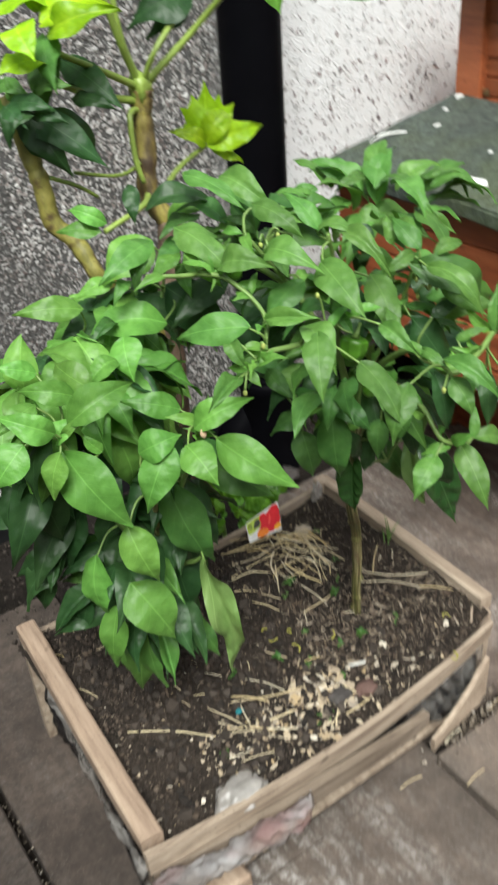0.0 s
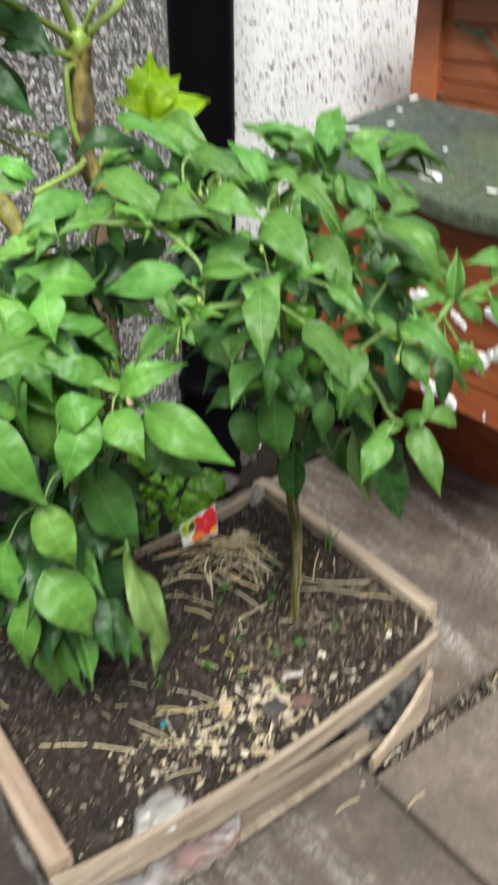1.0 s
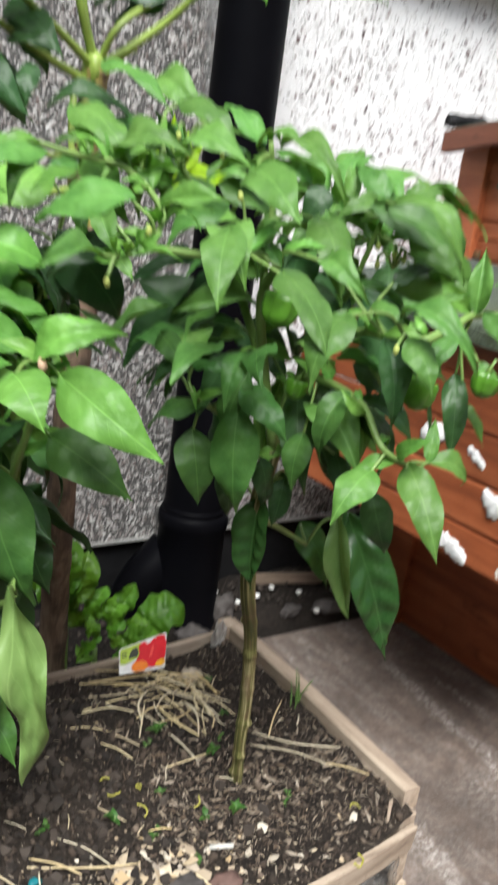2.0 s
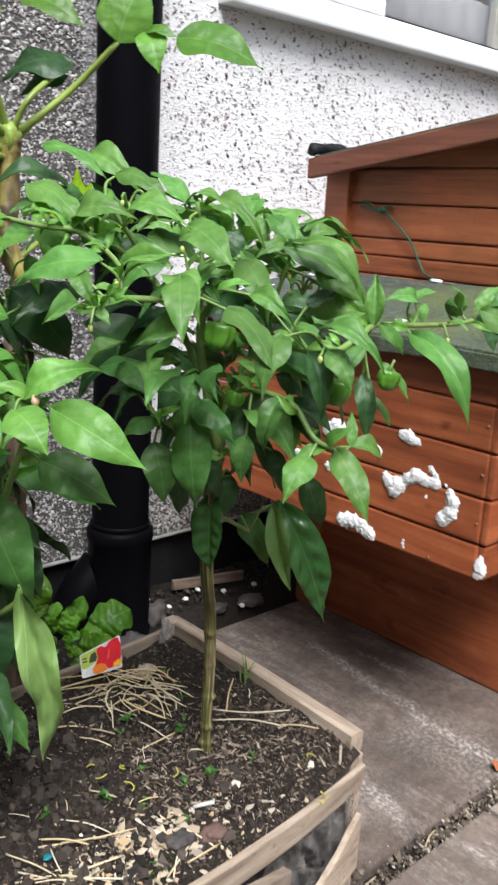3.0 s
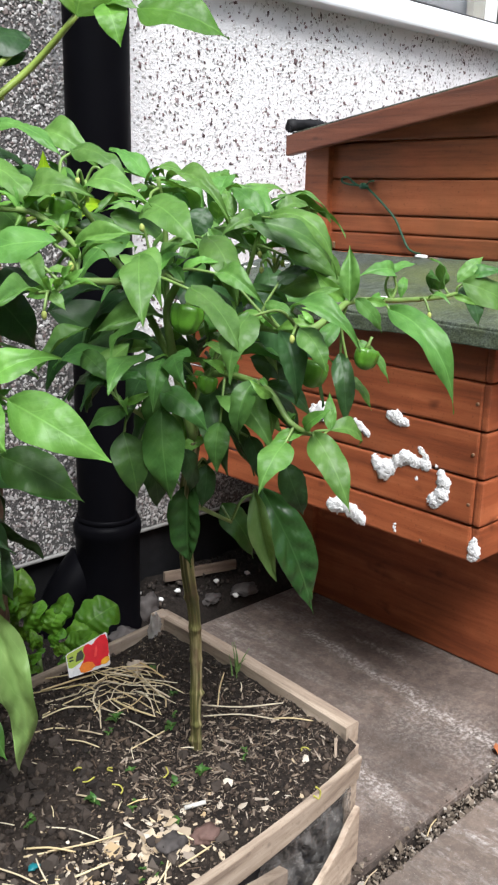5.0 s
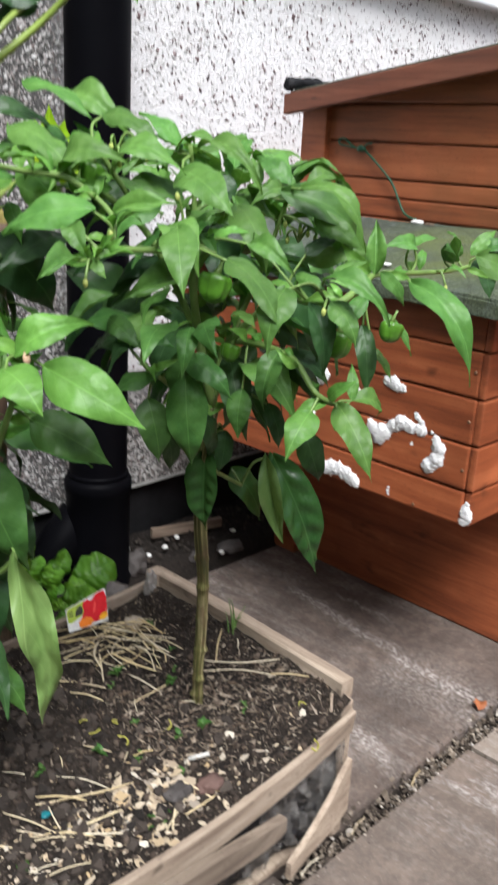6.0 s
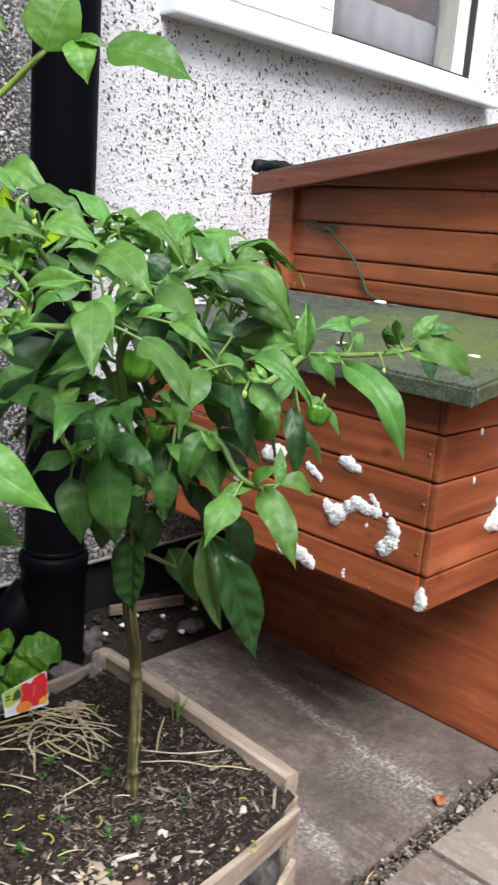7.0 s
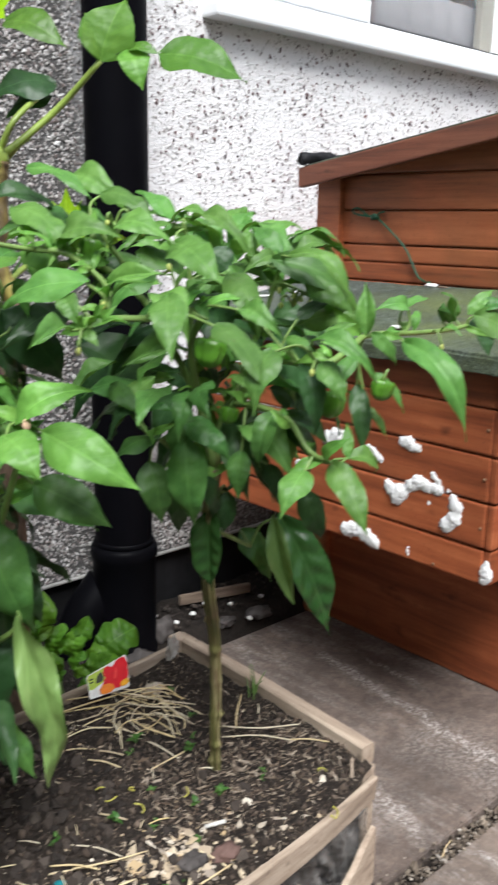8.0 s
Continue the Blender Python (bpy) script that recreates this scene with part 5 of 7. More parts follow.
pepper = thing("pepper_plant", (-0.294, -0.705, 0.21), "bushy green pepper plant with one ridged stem and small fruits", "pepper plant", "pepper plants in the crate")
pepper.matrix_world = Matrix.Identity(4)
stem_pts = [(-0.296, -0.706, 0.195), (-0.312, -0.722, 0.27), (-0.322, -0.735, 0.33), (-0.348, -0.762, 0.42), (-0.385, -0.795, 0.50), (-0.398, -0.808, 0.57), (-0.392, -0.812, 0.63)]
NODES = ((0.224, 2.4), (0.252, 4.4), (0.300, 5.6), (0.352, 1.2), (0.402, 4.0), (0.45, 2.0))


def ridged_stem(points, radius, sides=24):
    """A ridged stem with swollen nodes; its texture runs round it (u) and along it (v)."""
    run = curve_pts(points, 26)
    bm = bmesh.new()
    uv = bm.loops.layers.uv.new("UVMap")
    rings, far = [], 0.0
    for i, p in enumerate(run):
        far += (p - run[i - 1]).length if i else 0.0
        ring = []
        for k in range(sides):
            a = 2 * math.pi * k / sides
            r = radius * (1 + 0.10 * math.sin(5 * a + 0.6) + 0.06 * math.sin(9 * a + 4 * p.z) + 0.08 * noise.noise(Vector((math.cos(a) * 2, math.sin(a) * 2, p.z * 14))))
            for z, turn in NODES:
                r += (0.0009 + 0.0026 * max(0.0, math.cos(a - turn)) ** 3) * math.exp(-((p.z - z) / 0.0042) ** 2)
            ring.append((bm.verts.new(p + Vector((r * math.cos(a), r * math.sin(a), 0))), k / sides, far))
        rings.append(ring)
    for r0, r1 in zip(rings, rings[1:]):
        for k in range(sides):
            j = (k + 1) % sides
            f = bm.faces.new((r0[k][0], r0[j][0], r1[j][0], r1[k][0]))
            f.smooth = True
            for loop, (u, v) in zip(f.loops, ((k / sides, r0[k][2]), ((k + 1) / sides, r0[j][2]), ((k + 1) / sides, r1[j][2]), (k / sides, r1[k][2]))):
                loop[uv].uv = (u, v)
    bm.faces.new([q[0] for q in rings[0]][::-1])
    bm.faces.new([q[0] for q in rings[-1]])
    return bm


part("stem", ridged_stem(stem_pts, 0.0062), M_STEM_RIDGED, pepper, "ridged green-brown stem with pale streaks and leaf scars")

PEPPER_RUNS = {
    "a": [(-0.392, -0.812, 0.63), (-0.415, -0.815, 0.70), (-0.434, -0.827, 0.754), (-0.446, -0.858, 0.787), (-0.503, -0.870, 0.785), (-0.546, -0.864, 0.786), (-0.570, -0.873, 0.780)],
    "b": [(-0.392, -0.812, 0.63), (-0.385, -0.820, 0.69), (-0.401, -0.909, 0.700), (-0.404, -0.944, 0.677), (-0.386, -0.952, 0.665)],
    "c": [(-0.385, -0.820, 0.69), (-0.385, -0.88, 0.74), (-0.400, -0.949, 0.747), (-0.363, -0.950, 0.760), (-0.327, -0.938, 0.766), (-0.241, -0.922, 0.760), (-0.163, -0.911, 0.757), (-0.118, -0.909, 0.761)],
    "d": [(-0.415, -0.815, 0.70), (-0.45, -0.78, 0.79), (-0.51, -0.746, 0.836), (-0.551, -0.770, 0.834), (-0.600, -0.76, 0.842)],
    "e": [(-0.434, -0.827, 0.754), (-0.43, -0.82, 0.82), (-0.445, -0.83, 0.86)],
    "f": [(-0.385, -0.820, 0.69), (-0.365, -0.84, 0.76), (-0.36, -0.86, 0.82)],
    "g": [(-0.551, -0.770, 0.834), (-0.535, -0.794, 0.831), (-0.525, -0.834, 0.808), (-0.546, -0.864, 0.786)],
    "h": [(-0.46, -0.79, 0.80), (-0.50, -0.775, 0.86)],
    "i": [(-0.392, -0.812, 0.60), (-0.43, -0.80, 0.65), (-0.470, -0.820, 0.675), (-0.48, -0.825, 0.68)],
    "j": [(-0.398, -0.808, 0.57), (-0.36, -0.79, 0.55), (-0.31, -0.775, 0.52)],
}
HUBS[pepper.name] = []
for key, run in PEPPER_RUNS.items():
    thick = 0.0036 if key == "b" else 0.0046 if key == "a" else 0.0036 if key in "cd" else 0.0026
    twig(pepper, run, thick, 0.0019, M_TWIG, "branch", 8)
    HUBS[pepper.name] += curve_pts(run, 5)

pepper_left = thing("pepper_plant", (-0.60, -0.66, 0.21), "low pepper plant with broad drooping leaves in the crate's corner", "pepper plant", "pepper plants in the crate")
pepper_left.matrix_world = Matrix.Identity(4)
LEFT_RUNS = [[(-0.575, -0.62, 0.20), (-0.585, -0.66, 0.34), (-0.60, -0.70, 0.46), (-0.62, -0.75, 0.58), (-0.64, -0.80, 0.66)], [(-0.60, -0.70, 0.46), (-0.585, -0.74, 0.58), (-0.583, -0.79, 0.67), (-0.582, -0.802, 0.70)],
             [(-0.60, -0.70, 0.46), (-0.65, -0.72, 0.56), (-0.695, -0.765, 0.67), (-0.715, -0.775, 0.722)], [(-0.59, -0.68, 0.40), (-0.56, -0.64, 0.52), (-0.53, -0.61, 0.66), (-0.51, -0.62, 0.76)],
             [(-0.60, -0.70, 0.46), (-0.59, -0.76, 0.50), (-0.585, -0.775, 0.515)], [(-0.56, -0.64, 0.52), (-0.60, -0.60, 0.64), (-0.62, -0.60, 0.72)]]
HUBS[pepper_left.name] = []
for i, run in enumerate(LEFT_RUNS):
    twig(pepper_left, run, 0.0065 if i == 0 else 0.0038, 0.002, M_STEM if i == 0 else M_TWIG, "stem" if i == 0 else "branch", 8)
    HUBS[pepper_left.name] += curve_pts(run, 5)

# upper leaves of the plant behind
leaf(pepper_left, (-0.542, -0.665, 0.834), (-0.613, -0.685, 0.816), 0.4, "green", 0, 0)
leaf(pepper_left, (-0.510, -0.665, 0.825), (-0.553, -0.685, 0.812), 0.45, "mid", 1, 0)
leaf(pepper_left, (-0.499, -0.665, 0.823), (-0.474, -0.685, 0.786), 0.45, "green", 3, 0)
leaf(pepper_left, (-0.456, -0.665, 0.773), (-0.541, -0.685, 0.745), 0.4, "dark", 0, 0)
leaf(pepper_left, (-0.573, -0.665, 0.800), (-0.602, -0.685, 0.789), 0.45, "green", 4, 0)
leaf(pepper_left, (-0.542, -0.665, 0.866), (-0.471, -0.685, 0.863), 0.42, "dark", 1, 0)
leaf(pepper_left, (-0.557, -0.665, 0.895), (-0.566, -0.685, 0.863), 0.5, "dark", 3, 0)
leaf(pepper_left, (-0.483, -0.665, 0.847), (-0.541, -0.685, 0.846), 0.42, "mid", 0, 0)
leaf(pepper_left, (-0.594, -0.665, 0.761), (-0.632, -0.685, 0.755), 0.45, "mid", 1, 0)
leaf(pepper_left, (-0.512, -0.665, 0.803), (-0.512, -0.685, 0.770), 0.45, "green", 3, 0)
leaf(pepper_left, (-0.550, -0.665, 0.825), (-0.576, -0.685, 0.794), 0.45, "mid", 4, 0)
leaf(pepper_left, (-0.440, -0.650, 0.735), (-0.367, -0.655, 0.668), 0.62, "dark", 1, 0)
leaf(pepper_left, (-0.517, -0.640, 0.771), (-0.456, -0.655, 0.699), 0.62, "dark", 3, 0)
# upper, well lit leaves of the tall pepper plant
leaf(pepper, (-0.463, -0.842, 0.840), (-0.472, -0.911, 0.814), 0.52, "green", 0, 0)
leaf(pepper, (-0.408, -0.848, 0.814), (-0.419, -0.899, 0.768), 0.5, "green", 3, 0)
leaf(pepper, (-0.510, -0.893, 0.804), (-0.538, -0.933, 0.764), 0.5, "green", 0, 0)
leaf(pepper, (-0.506, -0.870, 0.801), (-0.510, -0.918, 0.776), 0.6, "green", 1, 0)
leaf(pepper, (-0.494, -0.931, 0.784), (-0.493, -0.985, 0.745), 0.48, "green", 0, -15)
leaf(pepper, (-0.468, -0.963, 0.767), (-0.503, -0.980, 0.729), 0.55, "green", 3, 15)
leaf(pepper, (-0.384, -0.953, 0.665), (-0.388, -0.999, 0.613), 0.42, "green", 0, 0)
leaf(pepper, (-0.413, -0.949, 0.662), (-0.451, -0.959, 0.634), 0.6, "green", 3, 0)
leaf(pepper, (-0.367, -0.954, 0.666), (-0.327, -0.957, 0.648), 0.5, "green", 1, 0)
leaf(pepper, (-0.367, -0.954, 0.666), (-0.354, -0.941, 0.694), 0.35, "green", 0, 0)
leaf(pepper, (-0.446, -0.834, 0.672), (-0.443, -0.842, 0.590), 0.5, "mid", 3, 0)
leaf(pepper, (-0.473, -0.817, 0.652), (-0.465, -0.826, 0.594), 0.6, "mid", 0, 0)
leaf(pepper, (-0.443, -0.831, 0.687), (-0.426, -0.873, 0.659), 0.55, "mid", 3, 0)
leaf(pepper, (-0.405, -0.863, 0.660), (-0.415, -0.870, 0.619), 0.62, "mid", 0, 0)
leaf(pepper, (-0.405, -0.904, 0.703), (-0.424, -0.905, 0.655), 0.5, "mid", 1, 0)
leaf(pepper, (-0.491, -0.787, 0.718), (-0.488, -0.827, 0.699), 0.5, "mid", 0, 0)
leaf(pepper, (-0.480, -0.819, 0.702), (-0.468, -0.844, 0.703), 0.42, "mid", 3, 0)
leaf(pepper, (-0.470, -0.825, 0.674), (-0.504, -0.801, 0.654), 0.6, "mid", 3, 0)
leaf(pepper, (-0.558, -0.859, 0.813), (-0.599, -0.799, 0.794), 0.42, "green", 0, 0)
leaf(pepper, (-0.548, -0.732, 0.866), (-0.528, -0.793, 0.833), 0.5, "green", 3, 0)
leaf(pepper, (-0.535, -0.783, 0.840), (-0.510, -0.832, 0.848), 0.55, "green", 1, 0)
leaf(pepper, (-0.586, -0.880, 0.782), (-0.632, -0.903, 0.777), 0.42, "green", 2, 0)
leaf(pepper, (-0.572, -0.873, 0.781), (-0.568, -0.887, 0.770), 0.6, "green", 0, 0)
leaf(pepper, (-0.573, -0.848, 0.803), (-0.572, -0.871, 0.782), 0.6, "green", 1, 0)
leaf(pepper, (-0.535, -0.852, 0.811), (-0.511, -0.899, 0.821), 0.42, "green", 2, 0)
leaf(pepper, (-0.465, -0.816, 0.815), (-0.512, -0.813, 0.784), 0.58, "green", 3, 0)
# top of the tall pepper plant
leaf(pepper, (-0.512, -0.695, 0.901), (-0.484, -0.760, 0.875), 0.28, "green", 0, 0)
leaf(pepper, (-0.475, -0.703, 0.894), (-0.454, -0.763, 0.868), 0.43, "green", 1, 0)
leaf(pepper, (-0.480, -0.762, 0.880), (-0.462, -0.816, 0.859), 0.39, "green", 3, 0)
leaf(pepper, (-0.439, -0.811, 0.856), (-0.445, -0.764, 0.886), 0.36, "green", 0, 0)
leaf(pepper, (-0.441, -0.809, 0.855), (-0.426, -0.850, 0.861), 0.52, "green", 4, 0)
leaf(pepper, (-0.434, -0.828, 0.858), (-0.423, -0.892, 0.833), 0.28, "green", 1, 0)
leaf(pepper, (-0.491, -0.795, 0.843), (-0.480, -0.861, 0.846), 0.53, "green", 4, 0)
leaf(pepper, (-0.452, -0.781, 0.864), (-0.439, -0.809, 0.860), 0.34, "green", 0, 0)
leaf(pepper, (-0.362, -0.864, 0.833), (-0.364, -0.824, 0.856), 0.43, "green", 0, 0)
leaf(pepper, (-0.366, -0.833, 0.830), (-0.360, -0.814, 0.855), 0.39, "green", 3, 0)
leaf(pepper, (-0.366, -0.861, 0.829), (-0.404, -0.859, 0.816), 0.39, "green", 1, 0)
leaf(pepper, (-0.386, -0.899, 0.832), (-0.368, -0.959, 0.795), 0.29, "green", 4, 0)
leaf(pepper, (-0.366, -0.898, 0.812), (-0.347, -0.940, 0.785), 0.36, "green", 0, 0)
leaf(pepper, (-0.337, -0.943, 0.768), (-0.329, -0.933, 0.811), 0.50, "green", 2, 0)
leaf(pepper, (-0.438, -0.895, 0.790), (-0.431, -0.938, 0.772), 0.39, "green", 1, 0)
leaf(pepper, (-0.416, -0.954, 0.769), (-0.398, -1.008, 0.745), 0.31, "green", 1, 0)
leaf(pepper, (-0.378, -0.933, 0.768), (-0.355, -0.950, 0.780), 0.34, "green", 0, 0)
leaf(pepper, (-0.414, -0.962, 0.753), (-0.412, -0.989, 0.725), 0.62, "green", 3, 0)
leaf(pepper, (-0.378, -0.966, 0.756), (-0.403, -0.968, 0.728), 0.43, "green", 0, 0)
leaf(pepper, (-0.415, -0.926, 0.768), (-0.414, -0.958, 0.761), 0.34, "green", 0, 0)
leaf(pepper, (-0.367, -0.888, 0.834), (-0.331, -0.891, 0.839), 0.43, "green", 1, 0)
leaf(pepper, (-0.428, -0.909, 0.779), (-0.420, -0.880, 0.798), 0.34, "green", 0, 0)
leaf(pepper, (-0.458, -0.879, 0.782), (-0.453, -0.851, 0.793), 0.34, "green", 1, 0)
leaf(pepper, (-0.377, -0.900, 0.780), (-0.347, -0.909, 0.793), 0.5, "dark", 0, 0)
leaf(pepper, (-0.361, -0.850, 0.799), (-0.335, -0.871, 0.809), 0.34, "green", 3, 0)
leaf(pepper, (-0.385, -0.875, 0.828), (-0.300, -0.895, 0.768), 0.36, "mid", 4, 0)
leaf(pepper, (-0.344, -0.88, 0.798), (-0.284, -0.895, 0.768), 0.42, "green", 1, 0)
leaf(pepper, (-0.375, -0.87, 0.768), (-0.330, -0.89, 0.680), 0.42, "dark", 3, 0)
# long twig of the tall pepper plant over the nest box
leaf(pepper, (-0.282, -0.942, 0.756), (-0.270, -1.012, 0.681), 0.29, "green", 4, 0)
leaf(pepper, (-0.257, -0.925, 0.784), (-0.296, -0.918, 0.785), 0.5, "green", 1, 0)
leaf(pepper, (-0.260, -0.922, 0.787), (-0.241, -0.937, 0.794), 0.42, "green", 0, 0)
leaf(pepper, (-0.133, -0.915, 0.770), (-0.062, -0.945, 0.731), 0.46, "green", 0, 0)
leaf(pepper, (-0.124, -0.910, 0.764), (-0.131, -0.938, 0.728), 0.60, "dark", 0, 0)
leaf(pepper, (-0.118, -0.909, 0.768), (-0.094, -0.940, 0.780), 0.5, "mid", 1, 0)
leaf(pepper, (-0.128, -0.906, 0.770), (-0.099, -0.915, 0.796), 0.4, "green", 0, 0)
leaf(pepper, (-0.150, -0.897, 0.764), (-0.183, -0.915, 0.797), 0.42, "green", 3, 0)
leaf(pepper, (-0.161, -0.896, 0.763), (-0.203, -0.925, 0.783), 0.38, "mid", 0, 0)
leaf(pepper, (-0.140, -0.897, 0.766), (-0.148, -0.893, 0.792), 0.45, "green", 1, 0)
leaf(pepper, (-0.333, -0.946, 0.769), (-0.305, -0.955, 0.740), 0.35, "green", 0, 0)
# lower leaves of the tall pepper plant, their shade put into the leaf colour
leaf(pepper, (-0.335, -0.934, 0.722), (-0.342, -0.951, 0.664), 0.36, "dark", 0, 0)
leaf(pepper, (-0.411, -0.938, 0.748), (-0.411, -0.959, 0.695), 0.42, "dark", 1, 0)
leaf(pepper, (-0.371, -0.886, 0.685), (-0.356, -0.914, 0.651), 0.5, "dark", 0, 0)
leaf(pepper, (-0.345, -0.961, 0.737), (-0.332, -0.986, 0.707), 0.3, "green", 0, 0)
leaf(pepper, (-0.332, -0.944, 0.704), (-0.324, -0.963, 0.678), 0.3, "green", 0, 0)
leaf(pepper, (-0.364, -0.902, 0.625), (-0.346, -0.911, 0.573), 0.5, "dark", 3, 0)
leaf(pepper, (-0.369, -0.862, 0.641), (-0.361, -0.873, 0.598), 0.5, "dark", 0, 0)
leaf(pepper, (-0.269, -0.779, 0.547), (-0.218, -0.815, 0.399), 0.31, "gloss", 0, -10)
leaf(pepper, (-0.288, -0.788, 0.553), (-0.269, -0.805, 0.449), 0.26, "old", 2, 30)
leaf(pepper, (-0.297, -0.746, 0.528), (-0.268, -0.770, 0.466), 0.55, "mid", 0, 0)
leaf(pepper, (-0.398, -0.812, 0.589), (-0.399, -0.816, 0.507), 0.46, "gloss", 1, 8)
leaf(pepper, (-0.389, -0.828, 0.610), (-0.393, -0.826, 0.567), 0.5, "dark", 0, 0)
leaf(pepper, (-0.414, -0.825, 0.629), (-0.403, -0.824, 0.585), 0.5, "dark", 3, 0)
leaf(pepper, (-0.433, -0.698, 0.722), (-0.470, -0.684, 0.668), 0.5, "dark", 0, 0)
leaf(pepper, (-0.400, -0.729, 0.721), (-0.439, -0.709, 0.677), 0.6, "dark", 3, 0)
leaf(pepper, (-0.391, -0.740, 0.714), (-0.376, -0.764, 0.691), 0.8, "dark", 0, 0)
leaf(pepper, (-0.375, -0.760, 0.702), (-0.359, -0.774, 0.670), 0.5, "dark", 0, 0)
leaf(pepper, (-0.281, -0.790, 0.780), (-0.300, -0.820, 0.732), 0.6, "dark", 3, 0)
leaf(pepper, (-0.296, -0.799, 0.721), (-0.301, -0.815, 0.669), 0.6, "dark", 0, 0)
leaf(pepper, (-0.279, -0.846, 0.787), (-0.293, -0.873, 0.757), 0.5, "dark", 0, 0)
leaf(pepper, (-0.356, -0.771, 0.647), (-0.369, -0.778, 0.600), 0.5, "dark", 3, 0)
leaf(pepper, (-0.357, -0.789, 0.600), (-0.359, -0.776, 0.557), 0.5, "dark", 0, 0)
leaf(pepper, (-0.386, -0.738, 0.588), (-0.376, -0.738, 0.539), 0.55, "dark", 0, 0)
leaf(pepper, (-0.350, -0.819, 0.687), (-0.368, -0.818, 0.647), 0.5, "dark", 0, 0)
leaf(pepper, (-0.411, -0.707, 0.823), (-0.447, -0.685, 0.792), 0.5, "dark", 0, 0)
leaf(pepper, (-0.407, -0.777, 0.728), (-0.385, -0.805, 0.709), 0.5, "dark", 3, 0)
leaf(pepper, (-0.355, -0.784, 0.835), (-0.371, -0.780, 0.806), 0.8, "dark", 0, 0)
# low pepper plant in the corner of the crate
leaf(pepper_left, (-0.713, -0.772, 0.707), (-0.680, -0.823, 0.632), 0.52, "warm", 0, 0)
leaf(pepper_left, (-0.623, -0.811, 0.696), (-0.662, -0.817, 0.637), 0.52, "warm", 3, 0)
leaf(pepper_left, (-0.649, -0.797, 0.691), (-0.611, -0.812, 0.704), 0.75, "warm", 4, 0)
leaf(pepper_left, (-0.721, -0.787, 0.717), (-0.739, -0.793, 0.676), 0.62, "warm", 0, 0)
leaf(pepper_left, (-0.706, -0.781, 0.738), (-0.637, -0.782, 0.758), 0.42, "warm", 1, 0)
leaf(pepper_left, (-0.674, -0.797, 0.616), (-0.662, -0.824, 0.554), 0.55, "warm", 3, 0)
leaf(pepper_left, (-0.676, -0.786, 0.535), (-0.648, -0.818, 0.463), 0.62, "warm", 0, 0)
leaf(pepper_left, (-0.682, -0.753, 0.482), (-0.700, -0.759, 0.403), 0.42, "warm", 0, 0)
leaf(pepper_left, (-0.687, -0.731, 0.542), (-0.693, -0.745, 0.464), 0.5, "warm", 3, 0)
leaf(pepper_left, (-0.751, -0.782, 0.735), (-0.787, -0.783, 0.703), 0.7, "warm", 0, 0)
leaf(pepper_left, (-0.722, -0.785, 0.737), (-0.765, -0.766, 0.763), 0.5, "warm", 1, 0)
leaf(pepper_left, (-0.689, -0.765, 0.754), (-0.735, -0.740, 0.766), 0.4, "warm", 4, 0)
leaf(pepper_left, (-0.670, -0.714, 0.763), (-0.707, -0.721, 0.740), 0.6, "warm", 0, 0)
leaf(pepper_left, (-0.588, -0.771, 0.703), (-0.640, -0.750, 0.723), 0.45, "warm", 0, 0)
leaf(pepper_left, (-0.608, -0.710, 0.765), (-0.619, -0.741, 0.734), 0.75, "warm", 3, 0)
leaf(pepper_left, (-0.625, -0.723, 0.752), (-0.663, -0.727, 0.733), 0.6, "warm", 1, 0)
leaf(pepper_left, (-0.708, -0.727, 0.769), (-0.743, -0.721, 0.784), 0.5, "warm", 0, 0)
leaf(pepper_left, (-0.719, -0.774, 0.718), (-0.693, -0.775, 0.738), 0.7, "warm", 1, 0)
leaf(pepper_left, (-0.681, -0.784, 0.700), (-0.695, -0.774, 0.720), 0.5, "warm", 0, 0)
leaf(pepper_left, (-0.725, -0.756, 0.754), (-0.768, -0.765, 0.743), 0.45, "warm", 0, 0)
leaf(pepper_left, (-0.672, -0.762, 0.754), (-0.686, -0.713, 0.768), 0.55, "warm", 3, 0)
leaf(pepper_left, (-0.610, -0.622, 0.767), (-0.677, -0.600, 0.775), 0.36, "warm", 0, 0)
leaf(pepper_left, (-0.544, -0.679, 0.750), (-0.617, -0.635, 0.744), 0.5, "warm", 1, 0)
leaf(pepper_left, (-0.516, -0.618, 0.815), (-0.576, -0.605, 0.781), 0.72, "warm", 3, 0)
leaf(pepper_left, (-0.545, -0.555, 0.817), (-0.585, -0.526, 0.821), 0.45, "warm", 0, 0)
leaf(pepper_left, (-0.536, -0.554, 0.825), (-0.566, -0.522, 0.841), 0.42, "warm", 1, 0)
leaf(pepper_left, (-0.557, -0.595, 0.774), (-0.602, -0.586, 0.765), 0.5, "warm", 0, 0)
leaf(pepper_left, (-0.524, -0.691, 0.824), (-0.563, -0.694, 0.806), 0.5, "warm", 0, 0)
leaf(pepper_left, (-0.526, -0.710, 0.834), (-0.516, -0.753, 0.806), 0.55, "warm", 3, 0)
leaf(pepper_left, (-0.526, -0.709, 0.835), (-0.519, -0.696, 0.858), 0.45, "warm", 0, 0)
leaf(pepper_left, (-0.501, -0.637, 0.840), (-0.467, -0.673, 0.858), 0.4, "warm", 4, 0)
# Inner leaves: the dark kind carries the shade in its colour.
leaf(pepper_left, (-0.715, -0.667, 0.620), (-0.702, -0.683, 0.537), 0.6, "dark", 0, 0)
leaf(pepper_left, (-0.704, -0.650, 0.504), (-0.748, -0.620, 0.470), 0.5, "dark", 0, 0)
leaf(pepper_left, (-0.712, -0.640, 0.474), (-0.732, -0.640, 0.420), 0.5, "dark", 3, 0)
